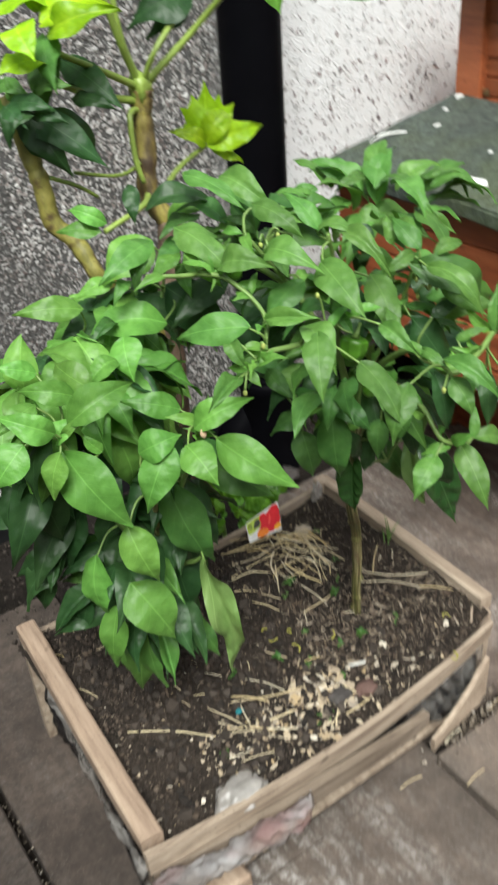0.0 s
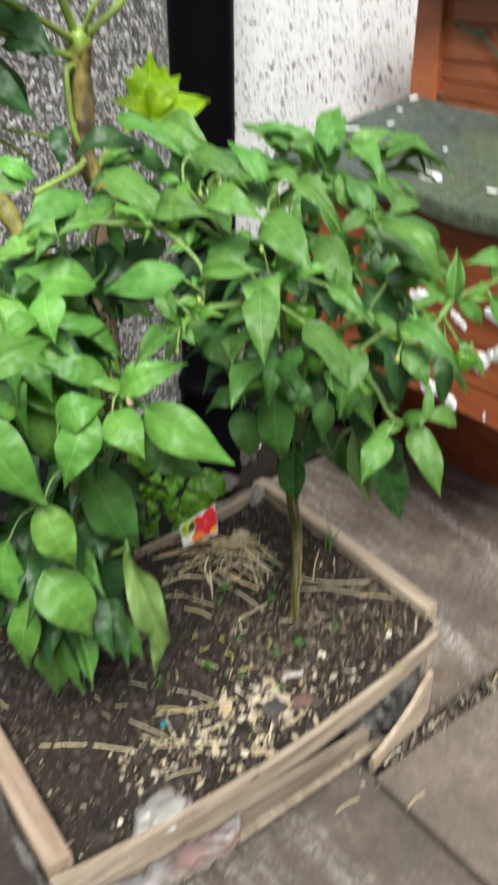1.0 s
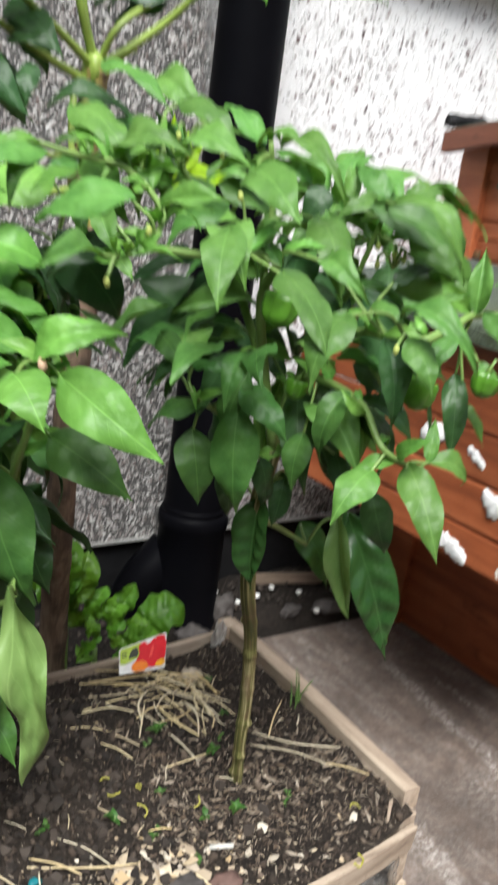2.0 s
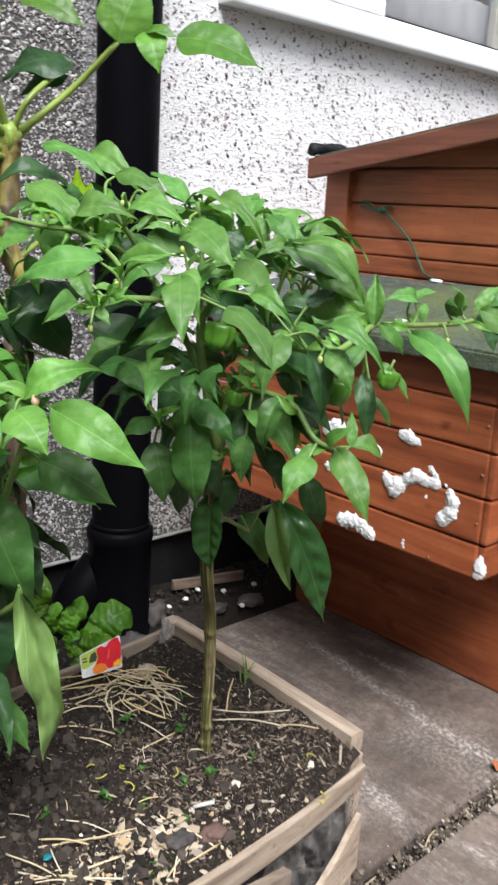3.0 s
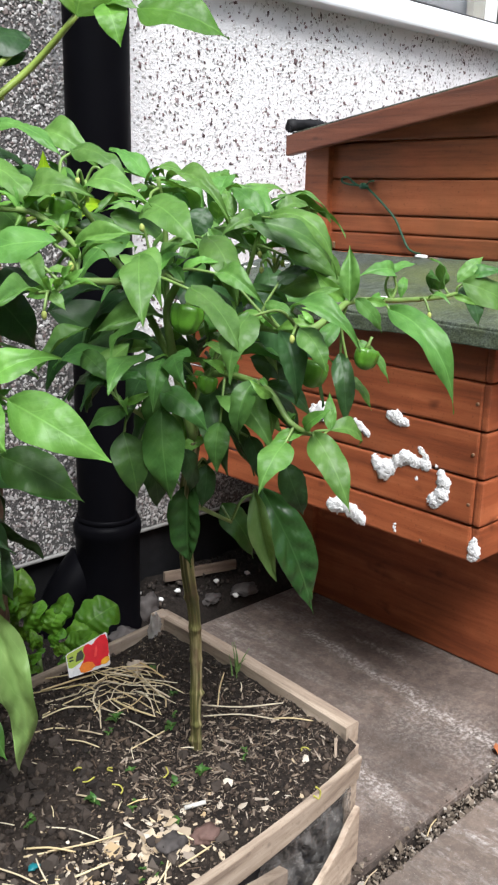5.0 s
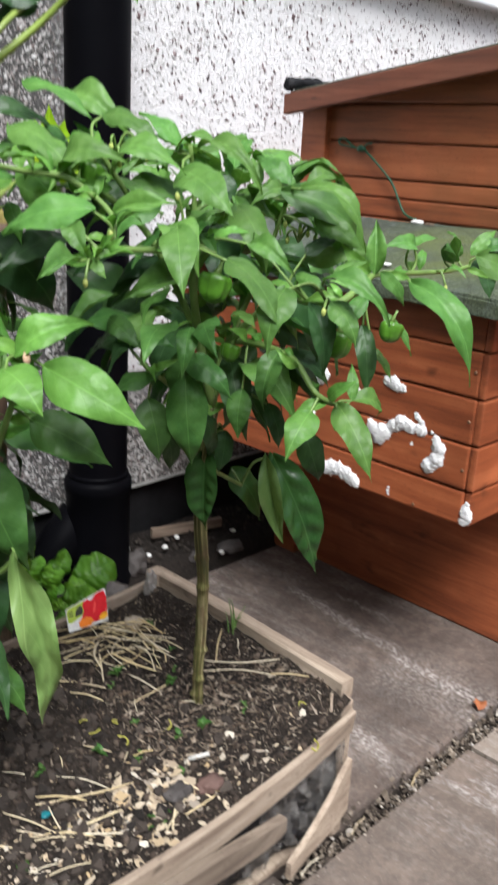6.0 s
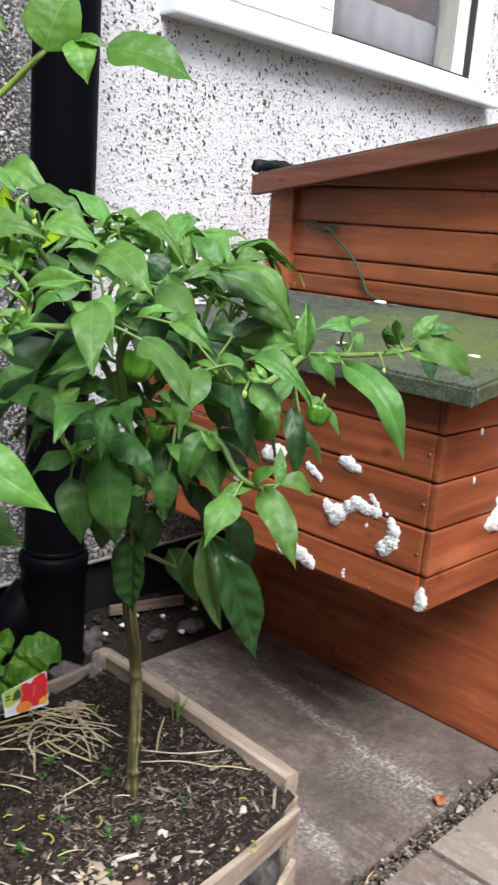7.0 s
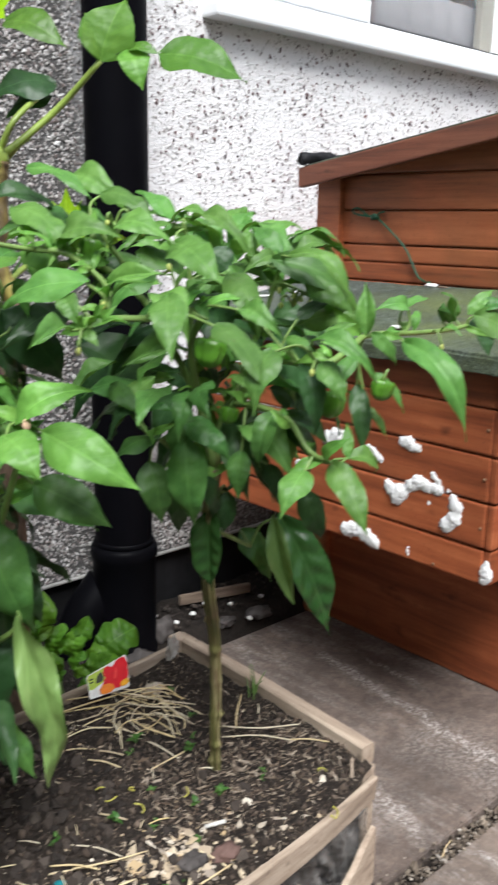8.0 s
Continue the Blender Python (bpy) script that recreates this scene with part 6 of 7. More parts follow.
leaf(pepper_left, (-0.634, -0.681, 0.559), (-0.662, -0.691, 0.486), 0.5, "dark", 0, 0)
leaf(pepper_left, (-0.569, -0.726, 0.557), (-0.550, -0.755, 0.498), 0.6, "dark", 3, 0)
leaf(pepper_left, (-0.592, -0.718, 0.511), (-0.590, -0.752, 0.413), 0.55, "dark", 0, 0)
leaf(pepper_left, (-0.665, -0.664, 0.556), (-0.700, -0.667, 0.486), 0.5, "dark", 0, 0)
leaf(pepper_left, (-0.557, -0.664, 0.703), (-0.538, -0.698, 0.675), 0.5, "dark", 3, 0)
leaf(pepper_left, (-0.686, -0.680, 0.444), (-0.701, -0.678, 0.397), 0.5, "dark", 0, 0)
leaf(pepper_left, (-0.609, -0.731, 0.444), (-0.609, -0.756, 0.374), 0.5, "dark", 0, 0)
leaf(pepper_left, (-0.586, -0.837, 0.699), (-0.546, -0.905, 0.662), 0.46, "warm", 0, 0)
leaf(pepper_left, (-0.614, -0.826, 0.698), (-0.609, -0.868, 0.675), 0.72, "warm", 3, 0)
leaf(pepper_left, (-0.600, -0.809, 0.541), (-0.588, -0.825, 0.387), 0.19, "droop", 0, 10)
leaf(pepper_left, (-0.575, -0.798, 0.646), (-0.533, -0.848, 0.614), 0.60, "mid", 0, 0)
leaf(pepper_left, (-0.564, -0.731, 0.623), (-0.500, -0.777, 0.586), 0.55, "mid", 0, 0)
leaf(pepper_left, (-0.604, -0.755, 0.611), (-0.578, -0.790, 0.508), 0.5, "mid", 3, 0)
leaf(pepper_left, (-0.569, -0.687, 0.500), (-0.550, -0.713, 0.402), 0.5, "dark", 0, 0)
leaf(pepper_left, (-0.596, -0.813, 0.704), (-0.545, -0.838, 0.730), 0.42, "warm", 1, 0)
leaf(pepper_left, (-0.591, -0.793, 0.695), (-0.544, -0.803, 0.710), 0.4, "dark", 1, 0)

# Crown filling: dark and mid kinds paint the shade between the leaves.
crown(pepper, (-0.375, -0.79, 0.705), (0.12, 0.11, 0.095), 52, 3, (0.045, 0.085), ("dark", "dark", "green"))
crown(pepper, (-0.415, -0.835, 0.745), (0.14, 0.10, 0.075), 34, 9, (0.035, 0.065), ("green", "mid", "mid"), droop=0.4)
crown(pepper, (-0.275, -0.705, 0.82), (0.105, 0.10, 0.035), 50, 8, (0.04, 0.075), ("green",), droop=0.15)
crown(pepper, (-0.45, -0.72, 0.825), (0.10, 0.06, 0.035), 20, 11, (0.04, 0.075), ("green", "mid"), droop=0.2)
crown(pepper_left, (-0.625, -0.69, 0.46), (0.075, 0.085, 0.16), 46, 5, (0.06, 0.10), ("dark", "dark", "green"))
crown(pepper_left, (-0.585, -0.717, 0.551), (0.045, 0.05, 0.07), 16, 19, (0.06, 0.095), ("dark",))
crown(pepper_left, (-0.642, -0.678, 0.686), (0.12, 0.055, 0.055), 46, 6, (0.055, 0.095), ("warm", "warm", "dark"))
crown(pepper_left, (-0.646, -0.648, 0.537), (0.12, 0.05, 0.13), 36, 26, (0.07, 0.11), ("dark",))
crown(pepper_left, (-0.556, -0.592, 0.704), (0.08, 0.05, 0.05), 30, 27, (0.055, 0.09), ("warm", "dark"))
crown(pepper_left, (-0.698, -0.680, 0.728), (0.07, 0.04, 0.04), 20, 28, (0.05, 0.08), ("warm",))
crown(pepper_left, (-0.53, -0.58, 0.69), (0.09, 0.07, 0.06), 34, 14, (0.05, 0.085), ("warm",), droop=0.4)


# small young leaves at the branch points
rnd = random.Random(77)
for plant, count in ((pepper, 95), (pepper_left, 40)):
    hubs = [q for q in HUBS[plant.name] if q.z > 0.62]
    for i in range(count):
        q = rnd.choice(hubs)
        a, up, size = rnd.uniform(0, 6.28), rnd.uniform(-0.5, 0.9), rnd.uniform(0.014, 0.036)
        d = Vector((math.cos(a), math.sin(a), up)).normalized()
        place_leaf(plant, q + d * 0.003, q + d * (0.003 + size), rnd.uniform(0.35, 0.5), "tiny", i, rnd.uniform(-40, 40), (-0.5, -0.6, 0.6))


def fruit(plant, at, r, seed=0, tall=1.0):
    """A small ribbed sweet pepper that hangs from its cap."""
    bm = bmesh.new()
    sides, rows = 32, 12
    rings = []
    for j in range(rows + 1):
        v = j / rows
        rr = r * outline_at(((0, 0.35), (0.06, 0.80), (0.2, 1.0), (0.5, 0.97), (0.78, 0.80), (0.93, 0.5), (1, 0.2)), v)
        ring = []
        for i in range(sides):
            a = 2 * math.pi * i / sides
            k = 1 - 0.24 * math.exp(-math.sin(2 * a + seed) ** 2 / 0.06) + 0.07 * math.sin(3 * a + seed) + 0.08 * noise.noise(Vector((math.cos(a) * 1.6, math.sin(a) * 1.6, 2.5 * v + seed)))
            ring.append(bm.verts.new((rr * k * math.cos(a), rr * k * math.sin(a), r * tall * (1 - 2 * v) - (0.22 * r if j == 0 else 0))))
        rings.append(ring)
    for a, b in zip(rings, rings[1:]):
        for i in range(sides):
            bm.faces.new((a[i], b[i], b[(i + 1) % sides], a[(i + 1) % sides])).smooth = True
    bm.faces.new(rings[0])
    bm.faces.new(rings[-1][::-1])
    ob = part("pepper_fruit", bm, M_FRUIT, plant, "small glossy unripe green pepper")
    ob.matrix_basis = Matrix.Translation(at) @ Euler((0.25 * math.sin(seed), 0.3 * math.cos(seed), seed)).to_matrix().to_4x4()
    bm = tube([(0, 0, r * tall * 0.8), (0.1 * r, 0, r * tall * 1.3), (0.35 * r, 0.1 * r, r * tall * 1.9)], [r * 0.34, r * 0.16, r * 0.13], 8)
    part("fruit_stalk", bm, M_TWIG, ob)


for p, r, s in (((-0.436, -0.855, 0.750), 0.0150, 0.3), ((-0.495, -0.766, 0.833), 0.0125, 1.7), ((-0.369, -0.935, 0.710), 0.0140, 2.9), ((-0.351, -0.974, 0.726), 0.0105, 4.0), ((-0.408, -0.849, 0.691), 0.010, 5.2),
                ((-0.515, -0.775, 0.825), 0.008, 0.9), ((-0.53, -0.60, 0.70), 0.011, 2.0)):
    fruit(pepper, p, r * 0.93, s, 0.92)


def bud(plant, at, size=0.005, hang=(0, 0, 1), colour=None):
    at = Vector(at)
    b = part("flower_bud", lump(size, (0.75, 0.75, 1.2), 0.2, 2, int(at.x * 999), None, at), colour or M_BUD, plant, "pale yellow flower bud")
    hubs = HUBS[plant.name]
    h = min(hubs, key=lambda q: (q - at).length)
    if (h - at).length < 0.08:
        twig(plant, [at + Vector((0, 0, size)), at.lerp(h, 0.5) + Vector((0, 0, 0.008)), h], 0.0012, 0.0011, M_TWIG, "bud_stalk", 5)
    return b


for p in ((-0.427, -0.966, 0.747), (-0.552, -0.870, 0.797), (-0.582, -0.882, 0.767), (-0.487, -0.865, 0.823), (-0.355, -0.854, 0.804), (-0.477, -0.804, 0.854), (-0.388, -0.956, 0.647), (-0.208, -0.931, 0.745), (-0.36, -0.86, 0.80)):
    bud(pepper, p, 0.0027)
bud(pepper_left, (-0.596, -0.827, 0.705), 0.0042, colour=plain_mat("faded_petal", (0.62, 0.42, 0.28), 0.7))

def bud_spray(plant, node, ends):
    """Thin curved flower stalks from one branch point, each with a small nodding bud."""
    node = Vector(node)
    for end in ends:
        end = Vector(end)
        twig(plant, [node, node.lerp(end, 0.55) + Vector((0, 0, 0.008)), end + Vector((0, 0, 0.004)), end], 0.0013, 0.0010, M_TWIG, "bud_stalk", 6)
        part("flower_bud", lump(0.0024, (0.8, 0.8, 1.3), 0.2, 2, int(abs(end.x) * 999), None, end - Vector((0, 0, 0.002))), M_BUD, plant)


bud_spray(pepper, (-0.488, -0.790, 0.852), ((-0.500, -0.800, 0.858), (-0.480, -0.800, 0.862), (-0.470, -0.800, 0.855), (-0.461, -0.795, 0.850), (-0.492, -0.80, 0.845)))
bud_spray(pepper, (-0.344, -0.862, 0.785), ((-0.357, -0.875, 0.798), (-0.347, -0.875, 0.795), (-0.367, -0.870, 0.790), (-0.331, -0.870, 0.790)))

# ---- tall plant with thick scarred stems and lobed leaves behind the crate ----
tall = thing("lobed_leaf_plant", (-0.38, -0.37, 0.03), "tall plant with thick scarred yellow stems and lime lobed leaves", "garden plant")
tall.matrix_world = Matrix.Identity(4)


def scarred_stem(pts, r0, r1, mat, label):
    p = curve_pts(pts, 12)
    k = len(p) - 1
    radii = [(r0 + (r1 - r0) * i / k) * (1 + 0.16 * noise.noise(Vector((i * 0.33, r0 * 99, 1)))) for i in range(k + 1)]
    bm = tube(p, radii, 14)
    for v in bm.verts:
        v.co += 0.0015 * Vector((noise.noise(v.co * 60), noise.noise(v.co * 60 + Vector((5, 2, 1))), noise.noise(v.co * 40)))
    return part("stem", bm, mat, tall, label)


scarred_stem([(-0.375, -0.355, 0.0), (-0.380, -0.372, 0.24), (-0.400, -0.413, 0.40), (-0.402, -0.423, 0.56), (-0.397, -0.427, 0.68), (-0.385, -0.427, 0.76)], 0.019, 0.016, M_BARK, "dry brown woody stem")
scarred_stem([(-0.385, -0.427, 0.755), (-0.405, -0.416, 0.80), (-0.397, -0.408, 0.855), (-0.394, -0.402, 0.895), (-0.391, -0.403, 0.925)], 0.013, 0.0145, M_SCARSTEM, "thick yellow stem with brown leaf scars")
scarred_stem([(-0.42, -0.425, 0.60), (-0.47, -0.445, 0.68), (-0.513, -0.460, 0.727), (-0.524, -0.437, 0.768), (-0.544, -0.419, 0.795), (-0.547, -0.412, 0.840), (-0.551, -0.400, 0.880), (-0.559, -0.392, 0.930)], 0.011, 0.0115, M_FATSTEM, "thick yellow stem with brown leaf scars")
M_STALK = plain_mat("yellow_green_stalk", (0.24, 0.33, 0.065), 0.4, var=0.3, scale=25)
part("stem_knob", lump(0.0155, (1, 1, 1.5), 0.5, 3, 12, None, (-0.391, -0.403, 0.925)), M_STALK, tall)
part("stem_knob", lump(0.014, (1, 1, 1.1), 0.35, 3, 13, None, (-0.559, -0.392, 0.930)), M_FATSTEM, tall)
LB, LT1, LT2, LT3, LT4 = [Vector(p) for p in ((-0.258, -0.330, 0.818), (-0.171, -0.352, 0.834), (-0.240, -0.312, 0.899), (-0.312, -0.318, 0.844), (-0.208, -0.350, 0.786))]
TALL_STALKS = [[(-0.391, -0.403, 0.925), (-0.325, -0.433, 0.986), (-0.294, -0.485, 1.040)], [(-0.391, -0.403, 0.925), (-0.42, -0.42, 0.98), (-0.445, -0.43, 1.05)],
               [(-0.391, -0.403, 0.925), (-0.41, -0.40, 0.99), (-0.415, -0.40, 1.08)], [(-0.391, -0.403, 0.925), (-0.45, -0.43, 0.955), (-0.52, -0.45, 0.99)], [(-0.394, -0.402, 0.91), (-0.46, -0.42, 0.93), (-0.53, -0.43, 0.96)],
               [(-0.391, -0.403, 0.915), (-0.36, -0.40, 0.945), (-0.345, -0.40, 0.955)], [(-0.394, -0.402, 0.90), (-0.42, -0.42, 0.90), (-0.425, -0.43, 0.85), (-0.42, -0.435, 0.82)],
               [(-0.405, -0.416, 0.80), (-0.44, -0.46, 0.80), (-0.50, -0.47, 0.785)], [(-0.405, -0.416, 0.77), (-0.33, -0.36, 0.80), LB], [(-0.391, -0.403, 0.925), (-0.38, -0.43, 0.97), (-0.311, -0.406, 1.020)],
               [(-0.537, -0.415, 0.848), (-0.505, -0.42, 0.832), (-0.479, -0.42, 0.812)], [(-0.398, -0.412, 0.845), (-0.443, -0.42, 0.832), (-0.506, -0.42, 0.848)]]
HUBS[tall.name] = []
for i, run in enumerate(TALL_STALKS):
    twig(tall, run, 0.0050 if i < 5 else 0.0042 if i < 10 else 0.0028, 0.0034 if i < 10 else 0.0022, M_STALK, "leaf_stalk", 8)
    HUBS[tall.name] += [Vector(run[-1])]
for base, tip, w, kind, form, roll in (
        ((-0.294, -0.485, 1.040), (-0.299, -0.462, 1.095), 0.5, "smooth", 0, 20), ((-0.294, -0.485, 1.040), (-0.261, -0.491, 1.113), 0.75, "smooth", 0, 0), ((-0.274, -0.514, 1.051), (-0.276, -0.543, 1.004), 0.62, "smooth", 1, 0),
        ((-0.274, -0.514, 1.051), (-0.254, -0.550, 1.044), 0.4, "smooth", 1, 0), ((-0.254, -0.550, 1.044), (-0.193, -0.631, 1.015), 0.5, "smooth", 0, 0), ((-0.294, -0.485, 1.040), (-0.291, -0.481, 1.061), 1.0, "dark", 0, 0), ((-0.283, -0.494, 1.045), (-0.274, -0.514, 1.051), 0.5, "dark", 0, 0),
        ((-0.332, -0.332, 1.097), (-0.292, -0.410, 1.063), 0.5, "smooth", 1, 0), ((-0.311, -0.406, 1.020), (-0.359, -0.339, 1.003), 0.55, "dark", 3, 0),
        (LB, LT1, 0.46, "limebroad", 0, 25), (LB, LT3, 0.45, "limebroad", 1, 0), (LB + Vector((0.01, 0, -0.01)), LT4, 0.42, "limebroad", 0, 0), (LB, LT2, 0.46, "lime", 1, 0), (LB, LT2.lerp(LT1, 0.5), 0.55, "limebroad", 1, 10),
        ((-0.316, -0.416, 1.017), (-0.395, -0.392, 0.997), 0.75, "dark", 3, 0), ((-0.316, -0.407, 1.004), (-0.371, -0.393, 0.979), 0.6, "dark", 0, 0),
        ((-0.531, -0.472, 1.009), (-0.475, -0.533, 1.033), 0.42, "limebroad", 0, 10), ((-0.569, -0.480, 1.022), (-0.573, -0.526, 0.995), 0.75, "limebroad", 1, 0), ((-0.540, -0.472, 0.983), (-0.606, -0.489, 0.979), 0.50, "limebroad", 0, 0), ((-0.526, -0.450, 1.005), (-0.551, -0.509, 0.963), 0.50, "green", 3, 0), ((-0.555, -0.467, 0.958), (-0.529, -0.509, 0.964), 0.45, "green", 0, 0), ((-0.510, -0.451, 1.035), (-0.579, -0.441, 1.027), 0.55, "limebroad", 1, 20), ((-0.521, -0.435, 1.029), (-0.539, -0.430, 1.058), 0.50, "limebroad", 0, 0), ((-0.488, -0.402, 0.970), (-0.460, -0.485, 0.924), 0.42, "dark", 0, 0), ((-0.499, -0.437, 0.935), (-0.472, -0.488, 0.928), 0.40, "dark", 3, 0), ((-0.582, -0.459, 0.946), (-0.554, -0.507, 0.945), 0.50, "dark", 0, 0), ((-0.588, -0.457, 0.944), (-0.586, -0.498, 0.929), 0.60, "dark", 3, 0), ((-0.572, -0.451, 0.946), (-0.581, -0.453, 0.974), 0.50, "green", 1, 0), ((-0.566, -0.479, 0.934), (-0.600, -0.492, 0.925), 0.50, "dark", 1, 0), ((-0.564, -0.466, 0.935), (-0.543, -0.512, 0.929), 0.45, "dark", 3, 0), ((-0.581, -0.433, 0.963), (-0.567, -0.475, 0.957), 0.55, "green", 0, 0),
        ((-0.526, -0.42, 0.924), (-0.466, -0.42, 0.854), 0.5, "dark", 0, 0), ((-0.487, -0.40, 0.965), (-0.446, -0.41, 0.912), 0.7, "dark", 1, 0), ((-0.557, -0.42, 0.909), (-0.537, -0.425, 0.868), 0.6, "dark", 3, 0),
        ((-0.536, -0.47, 1.021), (-0.448, -0.47, 1.026), 0.5, "limebroad", 1, 0), ((-0.529, -0.465, 1.008), (-0.528, -0.475, 0.963), 0.5, "mid", 0, 0), ((-0.555, -0.415, 0.935), (-0.585, -0.43, 0.895), 0.6, "dark", 4, 0),
        ((-0.535, -0.455, 0.985), (-0.550, -0.47, 0.93), 0.6, "green", 0, 0), ((-0.555, -0.41, 0.93), (-0.49, -0.49, 0.865), 0.40, "dark", 0, 0), ((-0.555, -0.41, 0.93), (-0.53, -0.47, 0.86), 0.5, "dark", 3, 0),
        ((-0.559, -0.392, 0.93), (-0.60, -0.43, 0.97), 0.6, "green", 1, 0), ((-0.559, -0.392, 0.93), (-0.62, -0.40, 0.94), 0.5, "green", 0, 0),
        ((-0.445, -0.455, 1.05), (-0.46, -0.50, 1.11), 0.5, "lime", 0, 0), ((-0.415, -0.40, 1.08), (-0.38, -0.43, 1.15), 0.5, "lime", 1, 0)):
    place_leaf(tall, base, tip, w, kind, form, roll)

# ---- lettuce seedlings behind the crate ----
for at, tips, r in (((-0.318, -0.375, 0.03), ((-0.343, -0.340, 0.250), (-0.259, -0.366, 0.275), (-0.210, -0.418, 0.261), (-0.355, -0.405, 0.202), (-0.305, -0.365, 0.277), (-0.270, -0.430, 0.205), (-0.239, -0.416, 0.234), (-0.340, -0.415, 0.225), (-0.29, -0.40, 0.24)), 0.19),
                    ((-0.352, -0.345, 0.03), ((-0.396, -0.345, 0.284), (-0.384, -0.314, 0.314), (-0.356, -0.314, 0.330), (-0.330, -0.356, 0.330), (-0.349, -0.369, 0.279), (-0.362, -0.358, 0.350), (-0.345, -0.362, 0.300)), 0.25)):
    let = thing("lettuce_plant", at, "bright green loose-leaf lettuce with curled leaves by the wall", "lettuce", "lettuces by the wall")
    let.matrix_world = Matrix.Identity(4)
    hub = Vector((at[0], at[1], r))
    twig(let, [at, (at[0] + 0.004, at[1], 0.5 * r), hub], 0.006, 0.004, M_TWIG, "stem")
    r0 = random.Random(int(r * 100))
    for i, tip in enumerate(list(tips) + [Vector(tips[k % len(tips)]).lerp(hub, 0.35) + Vector((r0.uniform(-0.03, 0.03), r0.uniform(-0.03, 0.02), r0.uniform(-0.01, 0.02))) for k in range(9)]):
        base = hub.lerp(Vector(tip), 0.48 if r < 0.2 else 0.22)
        place_leaf(let, base, tip, (0.62, 0.50, 0.68, 0.56)[i % 4], "lettuce", i, (-20, 15, 0, 30)[i % 4], (-0.5, -0.6, 0.6))

# ---- filler on the nest box ----
for k, run in enumerate((((-0.503, 0.521, 0.0124), (-0.531, 0.530, 0.0130)), ((-0.590, 0.526, 0.0051), (-0.616, 0.511, 0.0050)), ((-0.654, 0.548, 0.0073), (-0.668, 0.545, 0.0089), (-0.682, 0.541, 0.0064)),
                         ((-0.632, 0.478, 0.0058), (-0.639, 0.470, 0.0108), (-0.652, 0.464, 0.0132), (-0.669, 0.478, 0.0073), (-0.687, 0.491, 0.0089), (-0.705, 0.488, 0.0080), (-0.721, 0.488, 0.0071)),
                         ((-0.711, 0.509, 0.0032), (-0.720, 0.500, 0.0039), (-0.726, 0.492, 0.0047)), ((-0.748, 0.482, 0.0055), (-0.757, 0.470, 0.0086), (-0.754, 0.452, 0.0094), (-0.740, 0.439, 0.0095)),
                         ((-0.554, 0.383, 0.0106), (-0.577, 0.387, 0.0096), (-0.596, 0.383, 0.0095), (-0.615, 0.374, 0.0095)), ((-0.811, 0.401, 0.0038), (-0.811, 0.389, 0.0077), (-0.810, 0.375, 0.0070)),
                         ((-0.515, 0.463, 0.0071),), ((-0.445, 0.468, 0.0080),), ((-0.709, 0.466, 0.0028),), ((-0.677, 0.385, 0.0022), (-0.676, 0.376, 0.0022)), ((-0.741, 0.490, 0.0020),))):
    filler(run, 40 + k)
# the long patch on the end board
pts = [(0.264 + 0.03 * math.sin(u * 4) + 0.025 * u, NY - 0.002, 0.665 - 0.21 * u) for u in [k / 40 for k in range(41)]]
bm = tube(pts, [0.004] + [0.020 + 0.010 * math.sin(k * 0.16) + 0.012 * noise.noise(Vector((k * 0.3, 1, 2))) for k in range(39)] + [0.004], 26)
for v in bm.verts:
    v.co.y = NY - 0.002 + (v.co.y - NY + 0.002) * 0.4
    v.co += 0.009 * Vector((noise.noise(v.co * 70), 0.5 * noise.noise(v.co * 120 + Vector((3, 0, 1))), noise.noise(v.co * 75 + Vector((1, 5, 2)))))
part("filler_blob", bm, M_FOAM, nest_box, "long patch of white hardened filler")
for x, z in ((0.204, 0.615), (0.201, 0.545)):
    part("filler_blob", lump(0.006, (0.5, 0.4, 1.2), 0.3, 1, 3, None, (x, NY - 0.001, z)), M_FOAM, nest_box)
# screws in the boards
M_SCREW = plain_mat("dull_screw", (0.20, 0.11, 0.06), 0.5, 0.3)
for y, z in ((-0.797, 0.590), (-0.797, 0.449), (-0.724, 0.374), (-0.797, 0.520)):
    bm = lathe([(0.0, 0.0004), (0.0018, 0.0006), (0.0026, 0.0), (0.0026, -0.003)], 10)
    s = part("screw", bm, M_SCREW, nest_box)
    s.matrix_basis = Matrix.Translation((NX - 0.0005, y, z)) @ Matrix.Rotation(radians(-90), 4, "Y")

# ---- green cord tied through the coop's side ----
cord = thing("cord", (0.447, -0.30, 0.87), "thin green twisted cord knotted on the coop's boards", "cord")
cord.matrix_world = Matrix.Identity(4)
part("strand", tube(curve_pts([(0.449, -0.305, 0.872), (0.447, -0.343, 0.846), (0.449, -0.378, 0.815), (0.450, -0.397, 0.785), (0.449, -0.412, 0.764), (0.440, -0.434, 0.757), (0.432, -0.452, 0.756)], 7), 0.0022, 7), M_CORD, cord)
part("loop", tube(curve_pts([(0.449, -0.300, 0.872), (0.447, -0.275, 0.874), (0.448, -0.250, 0.878), (0.448, -0.246, 0.886), (0.447, -0.262, 0.888), (0.448, -0.280, 0.876), (0.448, -0.302, 0.870)], 6), 0.0020, 7), M_CORD, cord)
part("knot", lump(0.008, (0.7, 1.3, 0.8), 0.5, 2, 5, None, (0.447, -0.302, 0.872)), M_CORD, cord)
part("tail", tube([(0.447, -0.305, 0.872), (0.446, -0.315, 0.880), (0.447, -0.326, 0.882)], 0.0016, 6), M_CORD, cord)

